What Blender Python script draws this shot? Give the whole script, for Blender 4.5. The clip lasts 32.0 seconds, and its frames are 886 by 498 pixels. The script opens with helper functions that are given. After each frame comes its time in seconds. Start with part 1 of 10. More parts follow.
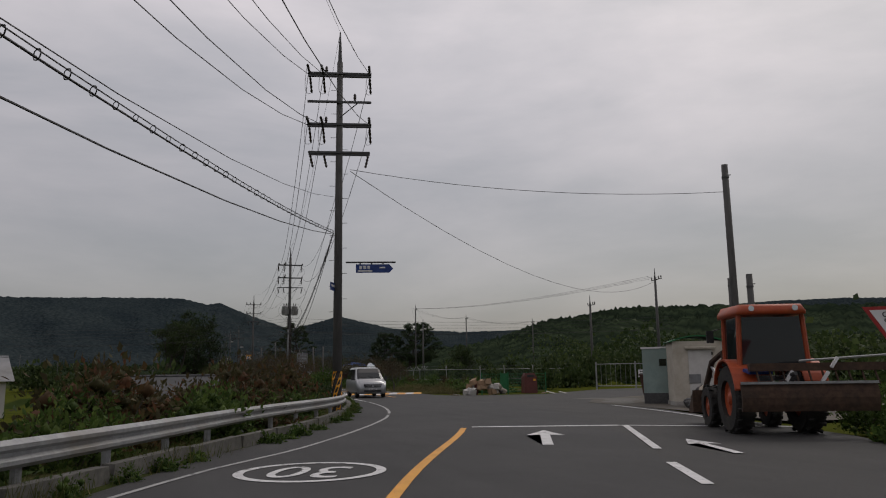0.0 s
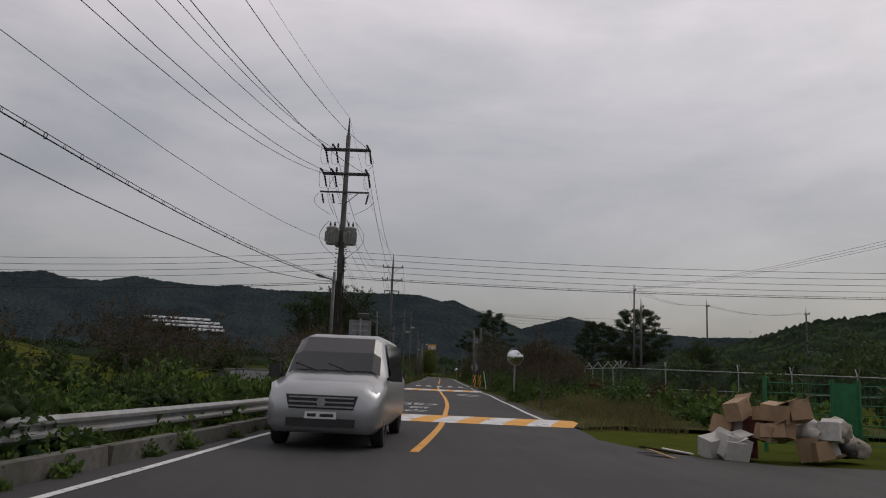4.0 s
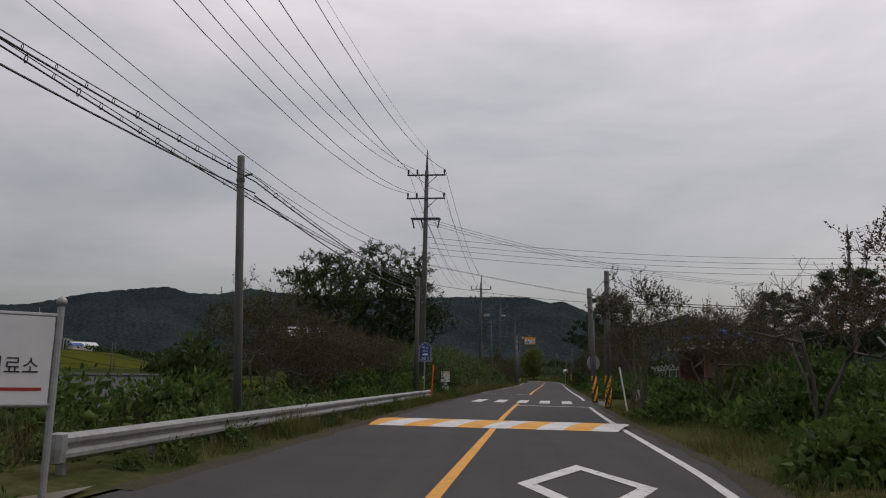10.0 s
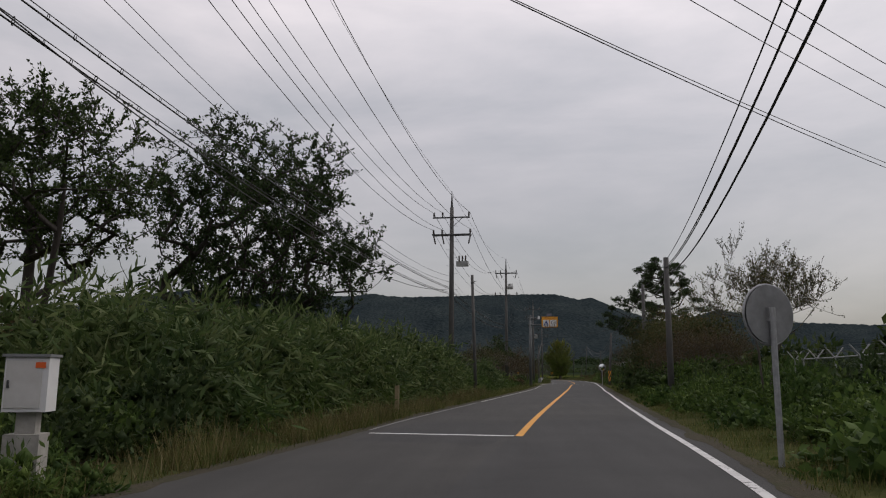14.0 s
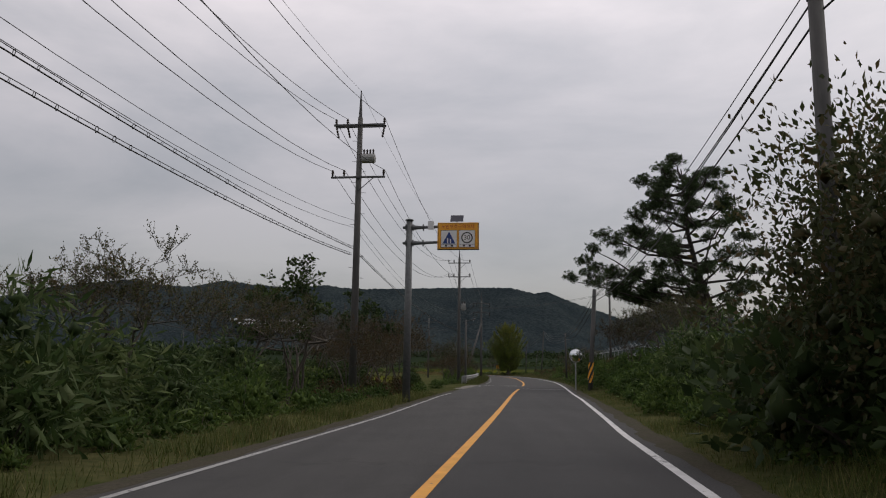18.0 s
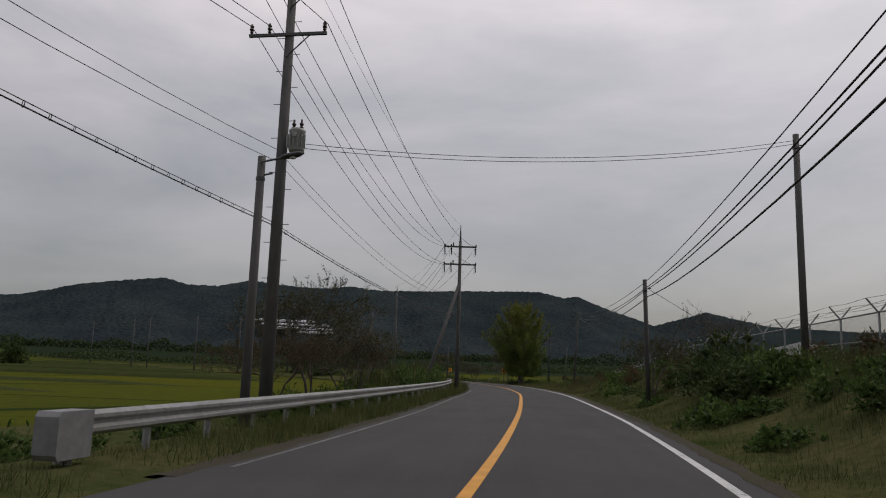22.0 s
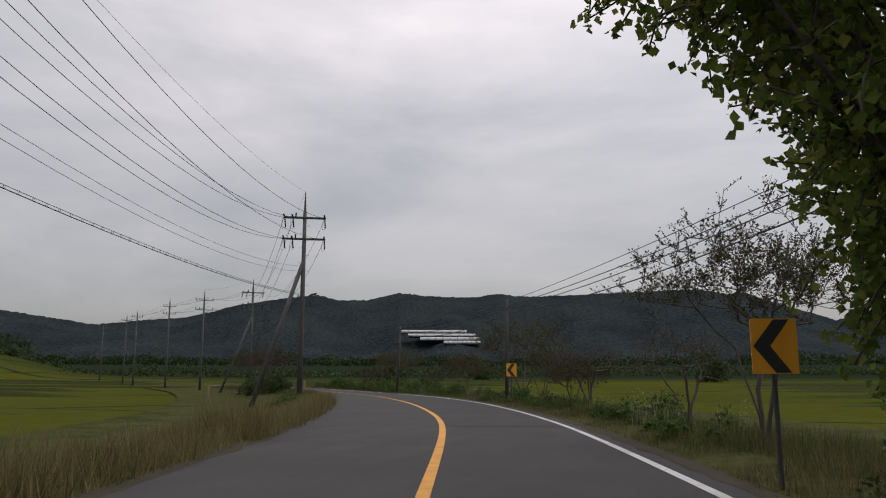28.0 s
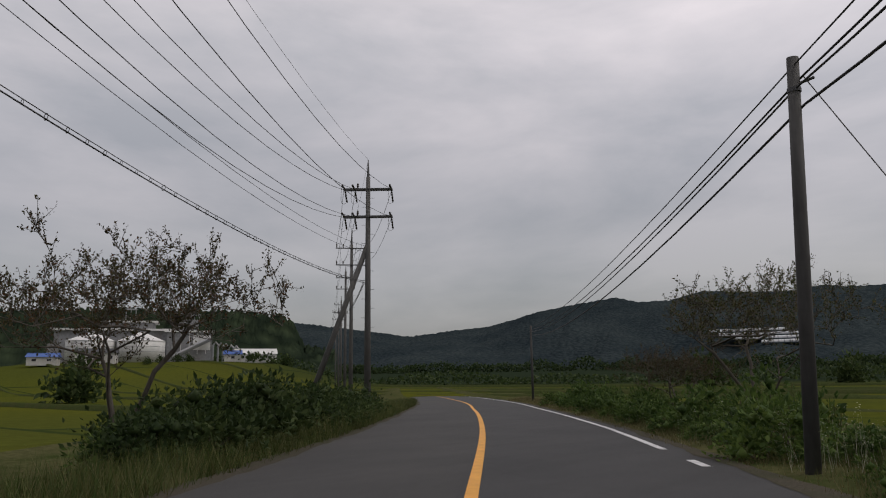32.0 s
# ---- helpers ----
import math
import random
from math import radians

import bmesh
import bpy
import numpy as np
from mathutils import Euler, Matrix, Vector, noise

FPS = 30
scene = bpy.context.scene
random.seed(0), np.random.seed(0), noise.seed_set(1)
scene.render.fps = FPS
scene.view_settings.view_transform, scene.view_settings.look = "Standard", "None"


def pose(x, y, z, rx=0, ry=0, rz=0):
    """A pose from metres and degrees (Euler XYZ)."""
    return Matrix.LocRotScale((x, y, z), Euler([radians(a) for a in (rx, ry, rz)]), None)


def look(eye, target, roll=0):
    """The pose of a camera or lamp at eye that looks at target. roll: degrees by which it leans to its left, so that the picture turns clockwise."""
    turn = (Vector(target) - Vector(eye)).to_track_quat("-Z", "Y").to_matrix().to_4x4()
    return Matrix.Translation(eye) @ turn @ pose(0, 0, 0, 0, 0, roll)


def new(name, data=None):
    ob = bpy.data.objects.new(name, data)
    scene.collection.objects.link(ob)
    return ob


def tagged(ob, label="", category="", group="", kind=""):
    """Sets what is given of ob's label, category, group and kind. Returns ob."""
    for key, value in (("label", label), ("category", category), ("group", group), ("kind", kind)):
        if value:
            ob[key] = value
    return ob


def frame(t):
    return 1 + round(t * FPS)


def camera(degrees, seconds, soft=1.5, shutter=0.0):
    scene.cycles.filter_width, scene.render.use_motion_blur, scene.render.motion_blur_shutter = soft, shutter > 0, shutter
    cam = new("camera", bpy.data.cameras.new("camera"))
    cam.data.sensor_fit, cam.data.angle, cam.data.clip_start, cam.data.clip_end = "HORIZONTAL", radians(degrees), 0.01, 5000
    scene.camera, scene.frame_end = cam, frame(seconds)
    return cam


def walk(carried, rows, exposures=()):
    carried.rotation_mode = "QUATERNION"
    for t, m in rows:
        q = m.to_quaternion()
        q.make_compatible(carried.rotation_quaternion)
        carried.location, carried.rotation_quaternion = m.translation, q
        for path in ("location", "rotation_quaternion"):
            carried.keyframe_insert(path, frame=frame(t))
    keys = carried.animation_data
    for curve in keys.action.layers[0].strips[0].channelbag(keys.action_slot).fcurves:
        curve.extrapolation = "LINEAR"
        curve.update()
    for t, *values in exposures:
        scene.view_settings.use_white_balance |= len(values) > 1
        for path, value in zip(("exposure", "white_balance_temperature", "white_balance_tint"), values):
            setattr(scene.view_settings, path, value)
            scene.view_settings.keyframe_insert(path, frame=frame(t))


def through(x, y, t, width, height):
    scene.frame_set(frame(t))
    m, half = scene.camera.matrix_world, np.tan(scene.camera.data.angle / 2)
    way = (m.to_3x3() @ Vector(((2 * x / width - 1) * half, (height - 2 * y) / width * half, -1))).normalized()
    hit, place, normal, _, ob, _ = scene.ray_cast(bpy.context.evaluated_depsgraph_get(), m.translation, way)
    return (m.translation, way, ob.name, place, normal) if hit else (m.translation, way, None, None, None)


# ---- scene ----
# the camera rides in a car, looking ahead through the windscreen
cam = camera(60.8, 32.0, soft=1.1)
EXPOSURE = [(0, -0.02), (3, 0.05), (6.5, 0.12), (7, 0.14), (8, 0.36), (9, 0.26), (10, 0.22), (11, 0.1), (12, 0.24), (15, 0.32), (18, 0.3), (19, 0.36), (20, 0.46), (21, 0.4), (22, 0.14), (23, 0.26), (24, 0.18), (26.5, 0.24), (27, 0.26), (28, 0.5), (29, 0.32), (30, 0.22), (32, 0.26)]
PATH = [
    (0, (-17.261, -57.772, 1.293), (-16.526, -55.941, 1.625), -0.79),
    (0.5, (-14.518, -53.157, 1.285), (-13.790, -51.324, 1.616), -0.62),
    (1, (-12.012, -48.756, 1.279), (-11.323, -46.909, 1.615), -0.41),
    (1.5, (-9.818, -44.365, 1.282), (-9.170, -42.502, 1.613), -0.13),
    (2, (-7.850, -40.227, 1.279), (-7.273, -38.339, 1.598), 0.17),
    (2.5, (-6.080, -36.091, 1.276), (-5.594, -34.177, 1.593), 0.79),
    (3, (-4.679, -32.040, 1.267), (-4.306, -30.101, 1.588), 1.57),
    (3.5, (-3.562, -27.901, 1.248), (-3.319, -25.943, 1.575), 2.08),
    (5.5, (-0.371, -11.869, 1.444), (-0.392, -9.892, 1.741), 2.03),
    (6, (-0.013, -8.489, 1.402), (-0.080, -6.510, 1.680), 1.47),
    (6.5, (0.288, -5.596, 1.360), (0.177, -3.620, 1.653), 1.14),
    (7, (0.497, -3.134, 1.353), (0.350, -1.164, 1.668), 1.22),
    (7.5, (0.690, -0.605, 1.327), (0.512, 1.366, 1.613), 1.44),
    (8, (0.801, 1.888, 1.252), (0.614, 3.857, 1.547), 1.35),
    (8.5, (0.928, 4.582, 1.237), (0.755, 6.552, 1.536), 1.45),
    (9, (1.130, 7.558, 1.254), (0.972, 9.529, 1.554), 1.53),
    (9.5, (1.414, 10.903, 1.218), (1.263, 12.872, 1.532), 1.37),
    (10, (1.716, 14.538, 1.211), (1.578, 16.506, 1.539), 1.20),
    (10.5, (1.907, 18.406, 1.233), (1.769, 20.373, 1.570), 0.87),
    (11, (2.261, 22.396, 1.271), (2.143, 24.364, 1.604), 0.67),
    (11.5, (2.613, 26.660, 1.258), (2.485, 28.628, 1.588), 0.47),
    (12, (2.944, 31.082, 1.227), (2.805, 33.050, 1.551), 0.26),
    (12.5, (3.299, 35.826, 1.237), (3.131, 37.792, 1.569), 0.43),
    (13, (3.603, 40.478, 1.239), (3.419, 42.442, 1.573), 0.49),
    (13.5, (3.889, 45.302, 1.254), (3.701, 47.267, 1.576), 0.32),
    (14, (4.223, 50.162, 1.234), (4.015, 52.124, 1.560), 0.35),
    (14.5, (4.514, 55.355, 1.212), (4.332, 57.319, 1.545), 0.66),
    (15, (4.767, 60.820, 1.218), (4.593, 62.783, 1.560), 1.39),
    (15.5, (4.946, 66.551, 1.200), (4.790, 68.517, 1.532), 1.35),
    (17.5, (7.131, 89.976, 1.261), (7.022, 91.948, 1.576), 0.79),
    (18, (7.652, 96.182, 1.273), (7.556, 98.156, 1.584), 0.71),
    (18.5, (8.166, 102.419, 1.276), (8.047, 104.392, 1.581), 0.55),
    (19, (8.677, 108.743, 1.269), (8.555, 110.715, 1.581), 0.22),
    (19.5, (9.126, 115.244, 1.270), (9.014, 117.215, 1.595), -0.32),
    (20, (9.580, 121.654, 1.282), (9.456, 123.621, 1.621), -0.87),
    (20.5, (10.251, 128.213, 1.294), (10.130, 130.181, 1.628), -0.89),
    (21, (10.847, 135.027, 1.289), (10.699, 136.992, 1.629), -0.47),
    (21.5, (11.176, 141.932, 1.273), (11.010, 143.898, 1.597), 0.92),
    (22, (11.596, 148.756, 1.250), (11.421, 150.723, 1.571), 1.80),
    (22.5, (11.978, 155.719, 1.249), (11.802, 157.685, 1.572), 1.45),
    (23, (12.470, 162.766, 1.220), (12.298, 164.731, 1.552), 0.51),
    (23.5, (12.769, 169.896, 1.256), (12.583, 171.859, 1.588), -0.22),
    (24, (12.981, 177.031, 1.267), (12.777, 178.994, 1.590), -0.87),
    (24.5, (13.146, 184.063, 1.254), (12.927, 186.024, 1.584), -1.47),
    (26.5, (12.521, 211.102, 1.257), (12.173, 213.043, 1.594), -0.41),
    (27, (11.939, 218.045, 1.250), (11.524, 219.975, 1.572), -0.25),
    (27.5, (11.105, 224.693, 1.229), (10.614, 226.605, 1.550), -0.03),
    (28, (10.053, 231.227, 1.188), (9.494, 233.117, 1.526), 0.03),
    (28.5, (8.787, 237.715, 1.193), (8.135, 239.575, 1.534), -0.24),
    (29, (7.166, 244.283, 1.167), (6.425, 246.106, 1.523), -0.68),
    (29.5, (5.161, 250.838, 1.234), (4.337, 252.624, 1.597), -0.70),
    (30, (2.832, 257.220, 1.270), (1.919, 258.961, 1.639), -0.63),
    (30.5, (0.516, 263.125, 1.211), (-0.504, 264.806, 1.580), -0.61),
    (31, (-2.268, 269.149, 1.207), (-3.384, 270.769, 1.568), -0.28),
    (31.5, (-5.545, 275.117, 1.188), (-6.747, 276.673, 1.556), -0.30),
    (32, (-9.111, 280.753, 1.177), (-10.348, 282.284, 1.535), -0.80),
]
walk(cam, [(t, look(eye, target, roll)) for t, eye, target, roll in PATH], EXPOSURE)


# ---- overcast daylight ----
SUN_EL, SUN_AZ = radians(52), radians(-60)      # a veiled high sun, ahead and to the right
world = bpy.data.worlds.new("overcast_sky")
scene.world = world
world.use_nodes = True
wt = world.node_tree
wt.nodes.clear()


def wnode(kind, **kw):
    n = wt.nodes.new(kind)
    for k, v in kw.items():
        n.inputs[k].default_value = v
    return n


w_out = wt.nodes.new("ShaderNodeOutputWorld")
w_sky = wt.nodes.new("ShaderNodeTexSky")
w_sky.sky_type, w_sky.sun_disc = "NISHITA", False
w_sky.sun_elevation, w_sky.sun_rotation = SUN_EL, -SUN_AZ
w_sky.air_density, w_sky.dust_density = 1.0, 4.0
w_bg1 = wnode("ShaderNodeBackground", Strength=0.03)
wt.links.new(w_sky.outputs[0], w_bg1.inputs[0])
# the cloud sheet: soft grey billows in a flat layer
w_co = wt.nodes.new("ShaderNodeTexCoord")
w_map = wt.nodes.new("ShaderNodeMapping")
w_map.inputs["Scale"].default_value = (1.0, 1.0, 3.2)
wt.links.new(w_co.outputs["Generated"], w_map.inputs[0])
w_n1 = wnode("ShaderNodeTexNoise", Scale=1.9, Detail=7.0, Roughness=0.55, Distortion=0.25)
wt.links.new(w_map.outputs[0], w_n1.inputs["Vector"])
w_r1 = wt.nodes.new("ShaderNodeValToRGB")
w_r1.color_ramp.elements[0].position, w_r1.color_ramp.elements[1].position = 0.34, 0.66
w_r1.color_ramp.elements[0].color = (0.385, 0.368, 0.370, 1)
w_r1.color_ramp.elements[1].color = (0.665, 0.598, 0.592, 1)
wt.links.new(w_n1.outputs[0], w_r1.inputs[0])
# the sheet thins and greys towards the horizon
w_sep = wt.nodes.new("ShaderNodeSeparateXYZ")
wt.links.new(w_co.outputs["Generated"], w_sep.inputs[0])
w_r2 = wt.nodes.new("ShaderNodeValToRGB")
w_r2.color_ramp.elements[0].position, w_r2.color_ramp.elements[1].position = 0.03, 0.44
w_r2.color_ramp.elements[0].color = (0.362, 0.388, 0.392, 1)
w_r2.color_ramp.elements[1].color = (1.0, 1.0, 1.0, 1)
w_low = w_r2.color_ramp.elements.new(0.22)
w_low.color = (0.558, 0.568, 0.571, 1)
wt.links.new(w_sep.outputs["Z"], w_r2.inputs[0])
w_mul = wt.nodes.new("ShaderNodeMix")
w_mul.data_type, w_mul.blend_type = "RGBA", "MULTIPLY"
w_mul.inputs["Factor"].default_value = 1.0
wt.links.new(w_r1.outputs[0], w_mul.inputs["A"])
wt.links.new(w_r2.outputs[0], w_mul.inputs["B"])
w_bg2 = wnode("ShaderNodeBackground", Strength=0.93)
wt.links.new(w_mul.outputs["Result"], w_bg2.inputs[0])
w_add = wt.nodes.new("ShaderNodeAddShader")
wt.links.new(w_bg1.outputs[0], w_add.inputs[0])
wt.links.new(w_bg2.outputs[0], w_add.inputs[1])
wt.links.new(w_add.outputs[0], w_out.inputs[0])

sun = new("sun", bpy.data.lights.new("sun", "SUN"))
sun.data.energy, sun.data.angle, sun.data.color = 0.55, radians(25), (1.0, 0.97, 0.92)
sun.matrix_world = look((0, 0, 0), (math.sin(SUN_AZ) * -math.cos(SUN_EL) * -1, -math.cos(SUN_AZ) * math.cos(SUN_EL), -math.sin(SUN_EL)))


# ---- kit: meshes from arrays, things and parts ----


class Kit:
    """Collects vertices and faces of one mesh."""

    def __init__(self):
        self.v, self.f = [], []

    def add(self, verts, faces):
        n = len(self.v)
        self.v += [tuple(p) for p in verts]
        self.f += [tuple(i + n for i in q) for q in faces]
        return self

    def box(self, c, s, m=None, top=1.0):
        """A box at centre c of size s; top: how far its upper face narrows."""
        x, y, z = (q / 2 for q in s)
        vs = [Vector((i * x * k, j * y * k, h * z)) for h, k in ((-1, 1), (1, top)) for i, j in ((-1, -1), (1, -1), (1, 1), (-1, 1))]
        if m is not None:
            vs = [m @ q for q in vs]
        vs = [(q[0] + c[0], q[1] + c[1], q[2] + c[2]) for q in vs]
        return self.add(vs, [(3, 2, 1, 0), (4, 5, 6, 7), (0, 1, 5, 4), (1, 2, 6, 5), (2, 3, 7, 6), (3, 0, 4, 7)])

    def tube(self, pts, radii, n=8, caps=True):
        """A round bar through pts; radii: one number or one for each point."""
        pts = [Vector(p) for p in pts]
        if isinstance(radii, (int, float)):
            radii = [radii] * len(pts)
        base, verts = len(self.v), []
        side = None
        for i, p in enumerate(pts):
            d = (pts[min(i + 1, len(pts) - 1)] - pts[max(i - 1, 0)]).normalized()
            if side is None:
                side = d.orthogonal().normalized()
            side = (side - d * side.dot(d)).normalized()
            up = d.cross(side)
            verts += [p + (side * math.cos(a) + up * math.sin(a)) * radii[i] for a in (2 * math.pi * k / n for k in range(n))]
        faces = [(i * n + k, i * n + (k + 1) % n, (i + 1) * n + (k + 1) % n, (i + 1) * n + k) for i in range(len(pts) - 1) for k in range(n)]
        if caps:
            faces += [tuple(range(n - 1, -1, -1)), tuple((len(pts) - 1) * n + k for k in range(n))]
        return self.add(verts, faces)

    def lathe(self, profile, c=(0, 0, 0), n=16, axis="z", caps=True):
        """A turned form: profile of (radius, height)."""
        verts = []
        for r, h in profile:
            for k in range(n):
                a = 2 * math.pi * k / n
                p = (r * math.cos(a), r * math.sin(a), h)
                p = p if axis == "z" else (p[0], h, p[1]) if axis == "y" else (h, p[0], p[1])
                verts.append((p[0] + c[0], p[1] + c[1], p[2] + c[2]))
        m = len(profile)
        faces = [(i * n + k, i * n + (k + 1) % n, (i + 1) * n + (k + 1) % n, (i + 1) * n + k) for i in range(m - 1) for k in range(n)]
        if caps:
            faces += [tuple(range(n - 1, -1, -1)), tuple((m - 1) * n + k for k in range(n))]
        return self.add(verts, faces)

    def sweep(self, outline, a, b, m=None):
        """A closed outline of (y, z) pushed along x from a to b."""
        n = len(outline)
        vs = [Vector((x, y, z)) for x in (a, b) for y, z in outline]
        vs = [m @ q for q in vs] if m is not None else vs
        faces = [(k, (k + 1) % n, n + (k + 1) % n, n + k) for k in range(n)] + [tuple(range(n - 1, -1, -1)), tuple(range(n, 2 * n))]
        return self.add(vs, faces)

    def data(self, name, smooth=False):
        me = bpy.data.meshes.new(name)
        me.from_pydata(self.v, [], self.f)
        me.update()
        if smooth:
            me.polygons.foreach_set("use_smooth", [True] * len(me.polygons))
        return me


def array_mesh(name, verts, quads, smooth=False):
    """A mesh from an array of vertices and an array of faces that all have as many corners."""
    me = bpy.data.meshes.new(name)
    n, k = quads.shape
    me.vertices.add(len(verts))
    me.vertices.foreach_set("co", np.ascontiguousarray(verts, dtype=np.float32).ravel())
    me.loops.add(n * k)
    me.loops.foreach_set("vertex_index", np.ascontiguousarray(quads, dtype=np.int32).ravel())
    me.polygons.add(n)
    me.polygons.foreach_set("loop_start", np.arange(0, n * k, k, dtype=np.int32))
    me.update(calc_edges=True)
    if smooth:
        me.polygons.foreach_set("use_smooth", [True] * n)
    return me


def thing(name, label, category, at=(0, 0, 0), turn=0.0, group="", kind=""):
    ob = new(name)
    ob.empty_display_size = 0.2
    ob.matrix_basis = pose(*at, 0, 0, turn)
    return tagged(ob, label, category, group, kind)


def part(name, mesh, material, parent, label="", smooth=False):
    """Links a Kit or a mesh as one part under a thing or a part."""
    me = mesh.data(name, smooth) if isinstance(mesh, Kit) else mesh
    if material is not None and not me.materials:
        me.materials.append(material)
    ob = new(name, me)
    ob.parent = parent
    return tagged(ob, label)


def solid(name, mesh, material, label, category="", group="", kind="", at=(0, 0, 0), turn=0.0, smooth=False):
    """A thing that is one mesh."""
    me = mesh.data(name, smooth) if isinstance(mesh, Kit) else mesh
    if material is not None and not me.materials:
        me.materials.append(material)
    ob = new(name, me)
    ob.matrix_basis = pose(*at, 0, 0, turn)
    return tagged(ob, label, category, group, kind)


def writing(name, text, size, material, parent, at, rot, label="", stretch=(1, 1), align="CENTER"):
    """Lettering as a thin mesh; at and rot in its parent's space."""
    cu = bpy.data.curves.new(name, "FONT")
    cu.body, cu.size, cu.align_x, cu.align_y, cu.extrude = text, size, align, "CENTER", 0.0015
    tmp = new(name + "_letters", cu)
    me = bpy.data.meshes.new_from_object(tmp.evaluated_get(bpy.context.evaluated_depsgraph_get()))
    bpy.data.objects.remove(tmp)
    me.transform(pose(*at, *rot) @ Matrix.Diagonal((stretch[0], stretch[1], 1, 1)))
    me.materials.clear()
    me.materials.append(material)
    return part(name, me, material, parent, label)


# ---- the road's line ----
CENTRE = [(-42, -112), (-30, -86), (-21.5, -65.5), (-14.6, -49.6), (-9.2, -39), (-5.2, -27.5), (-2.9, -16.5), (-1.23, -6.02), (-0.33, 2.49), (0.18, 7.99), (0.71, 15.3), (1.38, 26.79), (2.1, 39),
          (2.8, 49), (3.85, 61.99), (4.73, 74.59), (6.58, 97.89), (8.06, 116.69), (9.53, 137), (11.12, 155.8), (11.89, 170.8), (12.26, 185), (12.4, 198), (11.9, 210.01), (11.05, 220.02), (9.55, 230.53),
          (7.33, 239.81), (3.9, 251.8), (-0.25, 262.48), (-4.55, 271.58), (-9.4, 280.37), (-15.35, 289.1), (-23.1, 299.83), (-32.29, 311.74), (-45.8, 328.1), (-78, 363), (-130, 420)]


# offsets from the centre line: the right edge line, the left edge line, the asphalt's left edge
RIGHT_LINE = [(-10, 3.15), (0, 3.0), (5, 2.84), (16, 2.86), (25, 3.12), (34, 3.04), (45, 3.03), (60, 3.14), (75, 3.08), (92, 2.98), (104, 2.96), (112, 2.86), (130, 3.1), (143, 3.05), (157, 2.95), (171, 3.1), (186, 3.04), (197, 2.96), (226, 2.92), (240, 3.08), (253, 3.14), (260, 3.32), (268, 3.5), (274, 3.5), (282, 3.28), (290, 3.26), (298, 3.4), (310, 3.3)]
LEFT_LINE = [(-112, -3.1), (-50, -3.19), (-47.5, -3.04), (-45, -2.66), (-40, -2.6), (-35, -2.35), (-31, -2.34), (-25, -2.5), (-19, -2.62), (-10, -3.05), (0, -3.08), (9, -3.0), (14, -2.94), (30, -3.0), (70, -3.36), (90, -3.1), (104, -2.92), (116, -2.86), (131, -3.18), (137, -3.1), (160, -3.05), (171, -3.06), (186, -3.26), (230, -3.2)]
LEFT_EDGE = [(-112, -3.5), (-50, -3.6), (-47, -3.75), (-40, -3.9), (-33, -3.9), (-25, -3.5), (-19, -3.3), (-10, -3.4), (10, -3.4), (15, -3.3), (22, -3.08), (28, -3.12), (45, -3.35), (60, -3.5), (75, -3.6), (104, -3.25), (116, -3.2), (131, -3.5), (160, -3.4), (186, -3.6), (226, -3.25), (238, -3.35), (245, -3.6), (252, -3.85), (265, -3.85), (272, -3.9), (278, -3.62), (287, -3.5), (310, -3.4)]


def right_line(y):
    return float(np.interp(y, *zip(*RIGHT_LINE)))


def left_line(y):
    return float(np.interp(y, *zip(*LEFT_LINE)))


def left_edge(y):
    return np.interp(y, *zip(*LEFT_EDGE))


def right_edge(y):
    return np.interp(y, *zip(*RIGHT_LINE)) + 0.46


def spline(pts, step=1.0):
    """A smooth line through pts, sampled at about that step."""
    p = np.array([pts[0]] + list(pts) + [pts[-1]], float)
    out = []
    for i in range(1, len(p) - 2):
        n = max(2, int(np.linalg.norm(p[i + 1] - p[i]) / step))
        for k in range(n):
            t = k / n
            a, b, c, d = p[i - 1], p[i], p[i + 1], p[i + 2]
            out.append(0.5 * (2 * b + (c - a) * t + (2 * a - 5 * b + 4 * c - d) * t * t + (3 * b - a - 3 * c + d) * t ** 3))
    out.append(p[-2])
    return np.array(out)


ROAD = spline(CENTRE, 1.0)
RDIR = np.gradient(ROAD, axis=0)
RDIR /= np.linalg.norm(RDIR, axis=1)[:, None]
RNOR = np.stack([RDIR[:, 1], -RDIR[:, 0]], 1)          # to the right of the way


def beside(y, d, z=0.0):
    """The place d metres to the right of the centre line, where the line passes that y."""
    i = int(np.argmin(abs(ROAD[:, 1] - y)))
    return (ROAD[i, 0] + RNOR[i, 0] * d, ROAD[i, 1] + RNOR[i, 1] * d, z)


def heading(y):
    i = int(np.argmin(abs(ROAD[:, 1] - y)))
    return math.degrees(math.atan2(-RDIR[i, 0], RDIR[i, 1]))


def from_road(x, y):
    """Signed distance from the centre line (right positive) and the line's y there, for arrays."""
    x, y = np.atleast_1d(x).astype(float), np.atleast_1d(y).astype(float)
    d, s = np.empty(x.shape), np.empty(x.shape)
    for k in range(0, len(x), 4000):
        dx, dy = x[k:k + 4000, None] - ROAD[None, ::2, 0], y[k:k + 4000, None] - ROAD[None, ::2, 1]
        i = np.argmin(dx * dx + dy * dy, axis=1)
        q = np.arange(len(i))
        side = dx[q, i] * RNOR[::2][i, 0] + dy[q, i] * RNOR[::2][i, 1]
        d[k:k + 4000] = np.sign(side) * np.sqrt(dx[q, i] ** 2 + dy[q, i] ** 2)
        s[k:k + 4000] = ROAD[::2][i, 1]
    return d, s


def hills(x, y, scale, seed=0.0):
    return np.array([noise.noise(Vector((a / scale + seed, b / scale, seed))) for a, b in zip(np.atleast_1d(x), np.atleast_1d(y))])


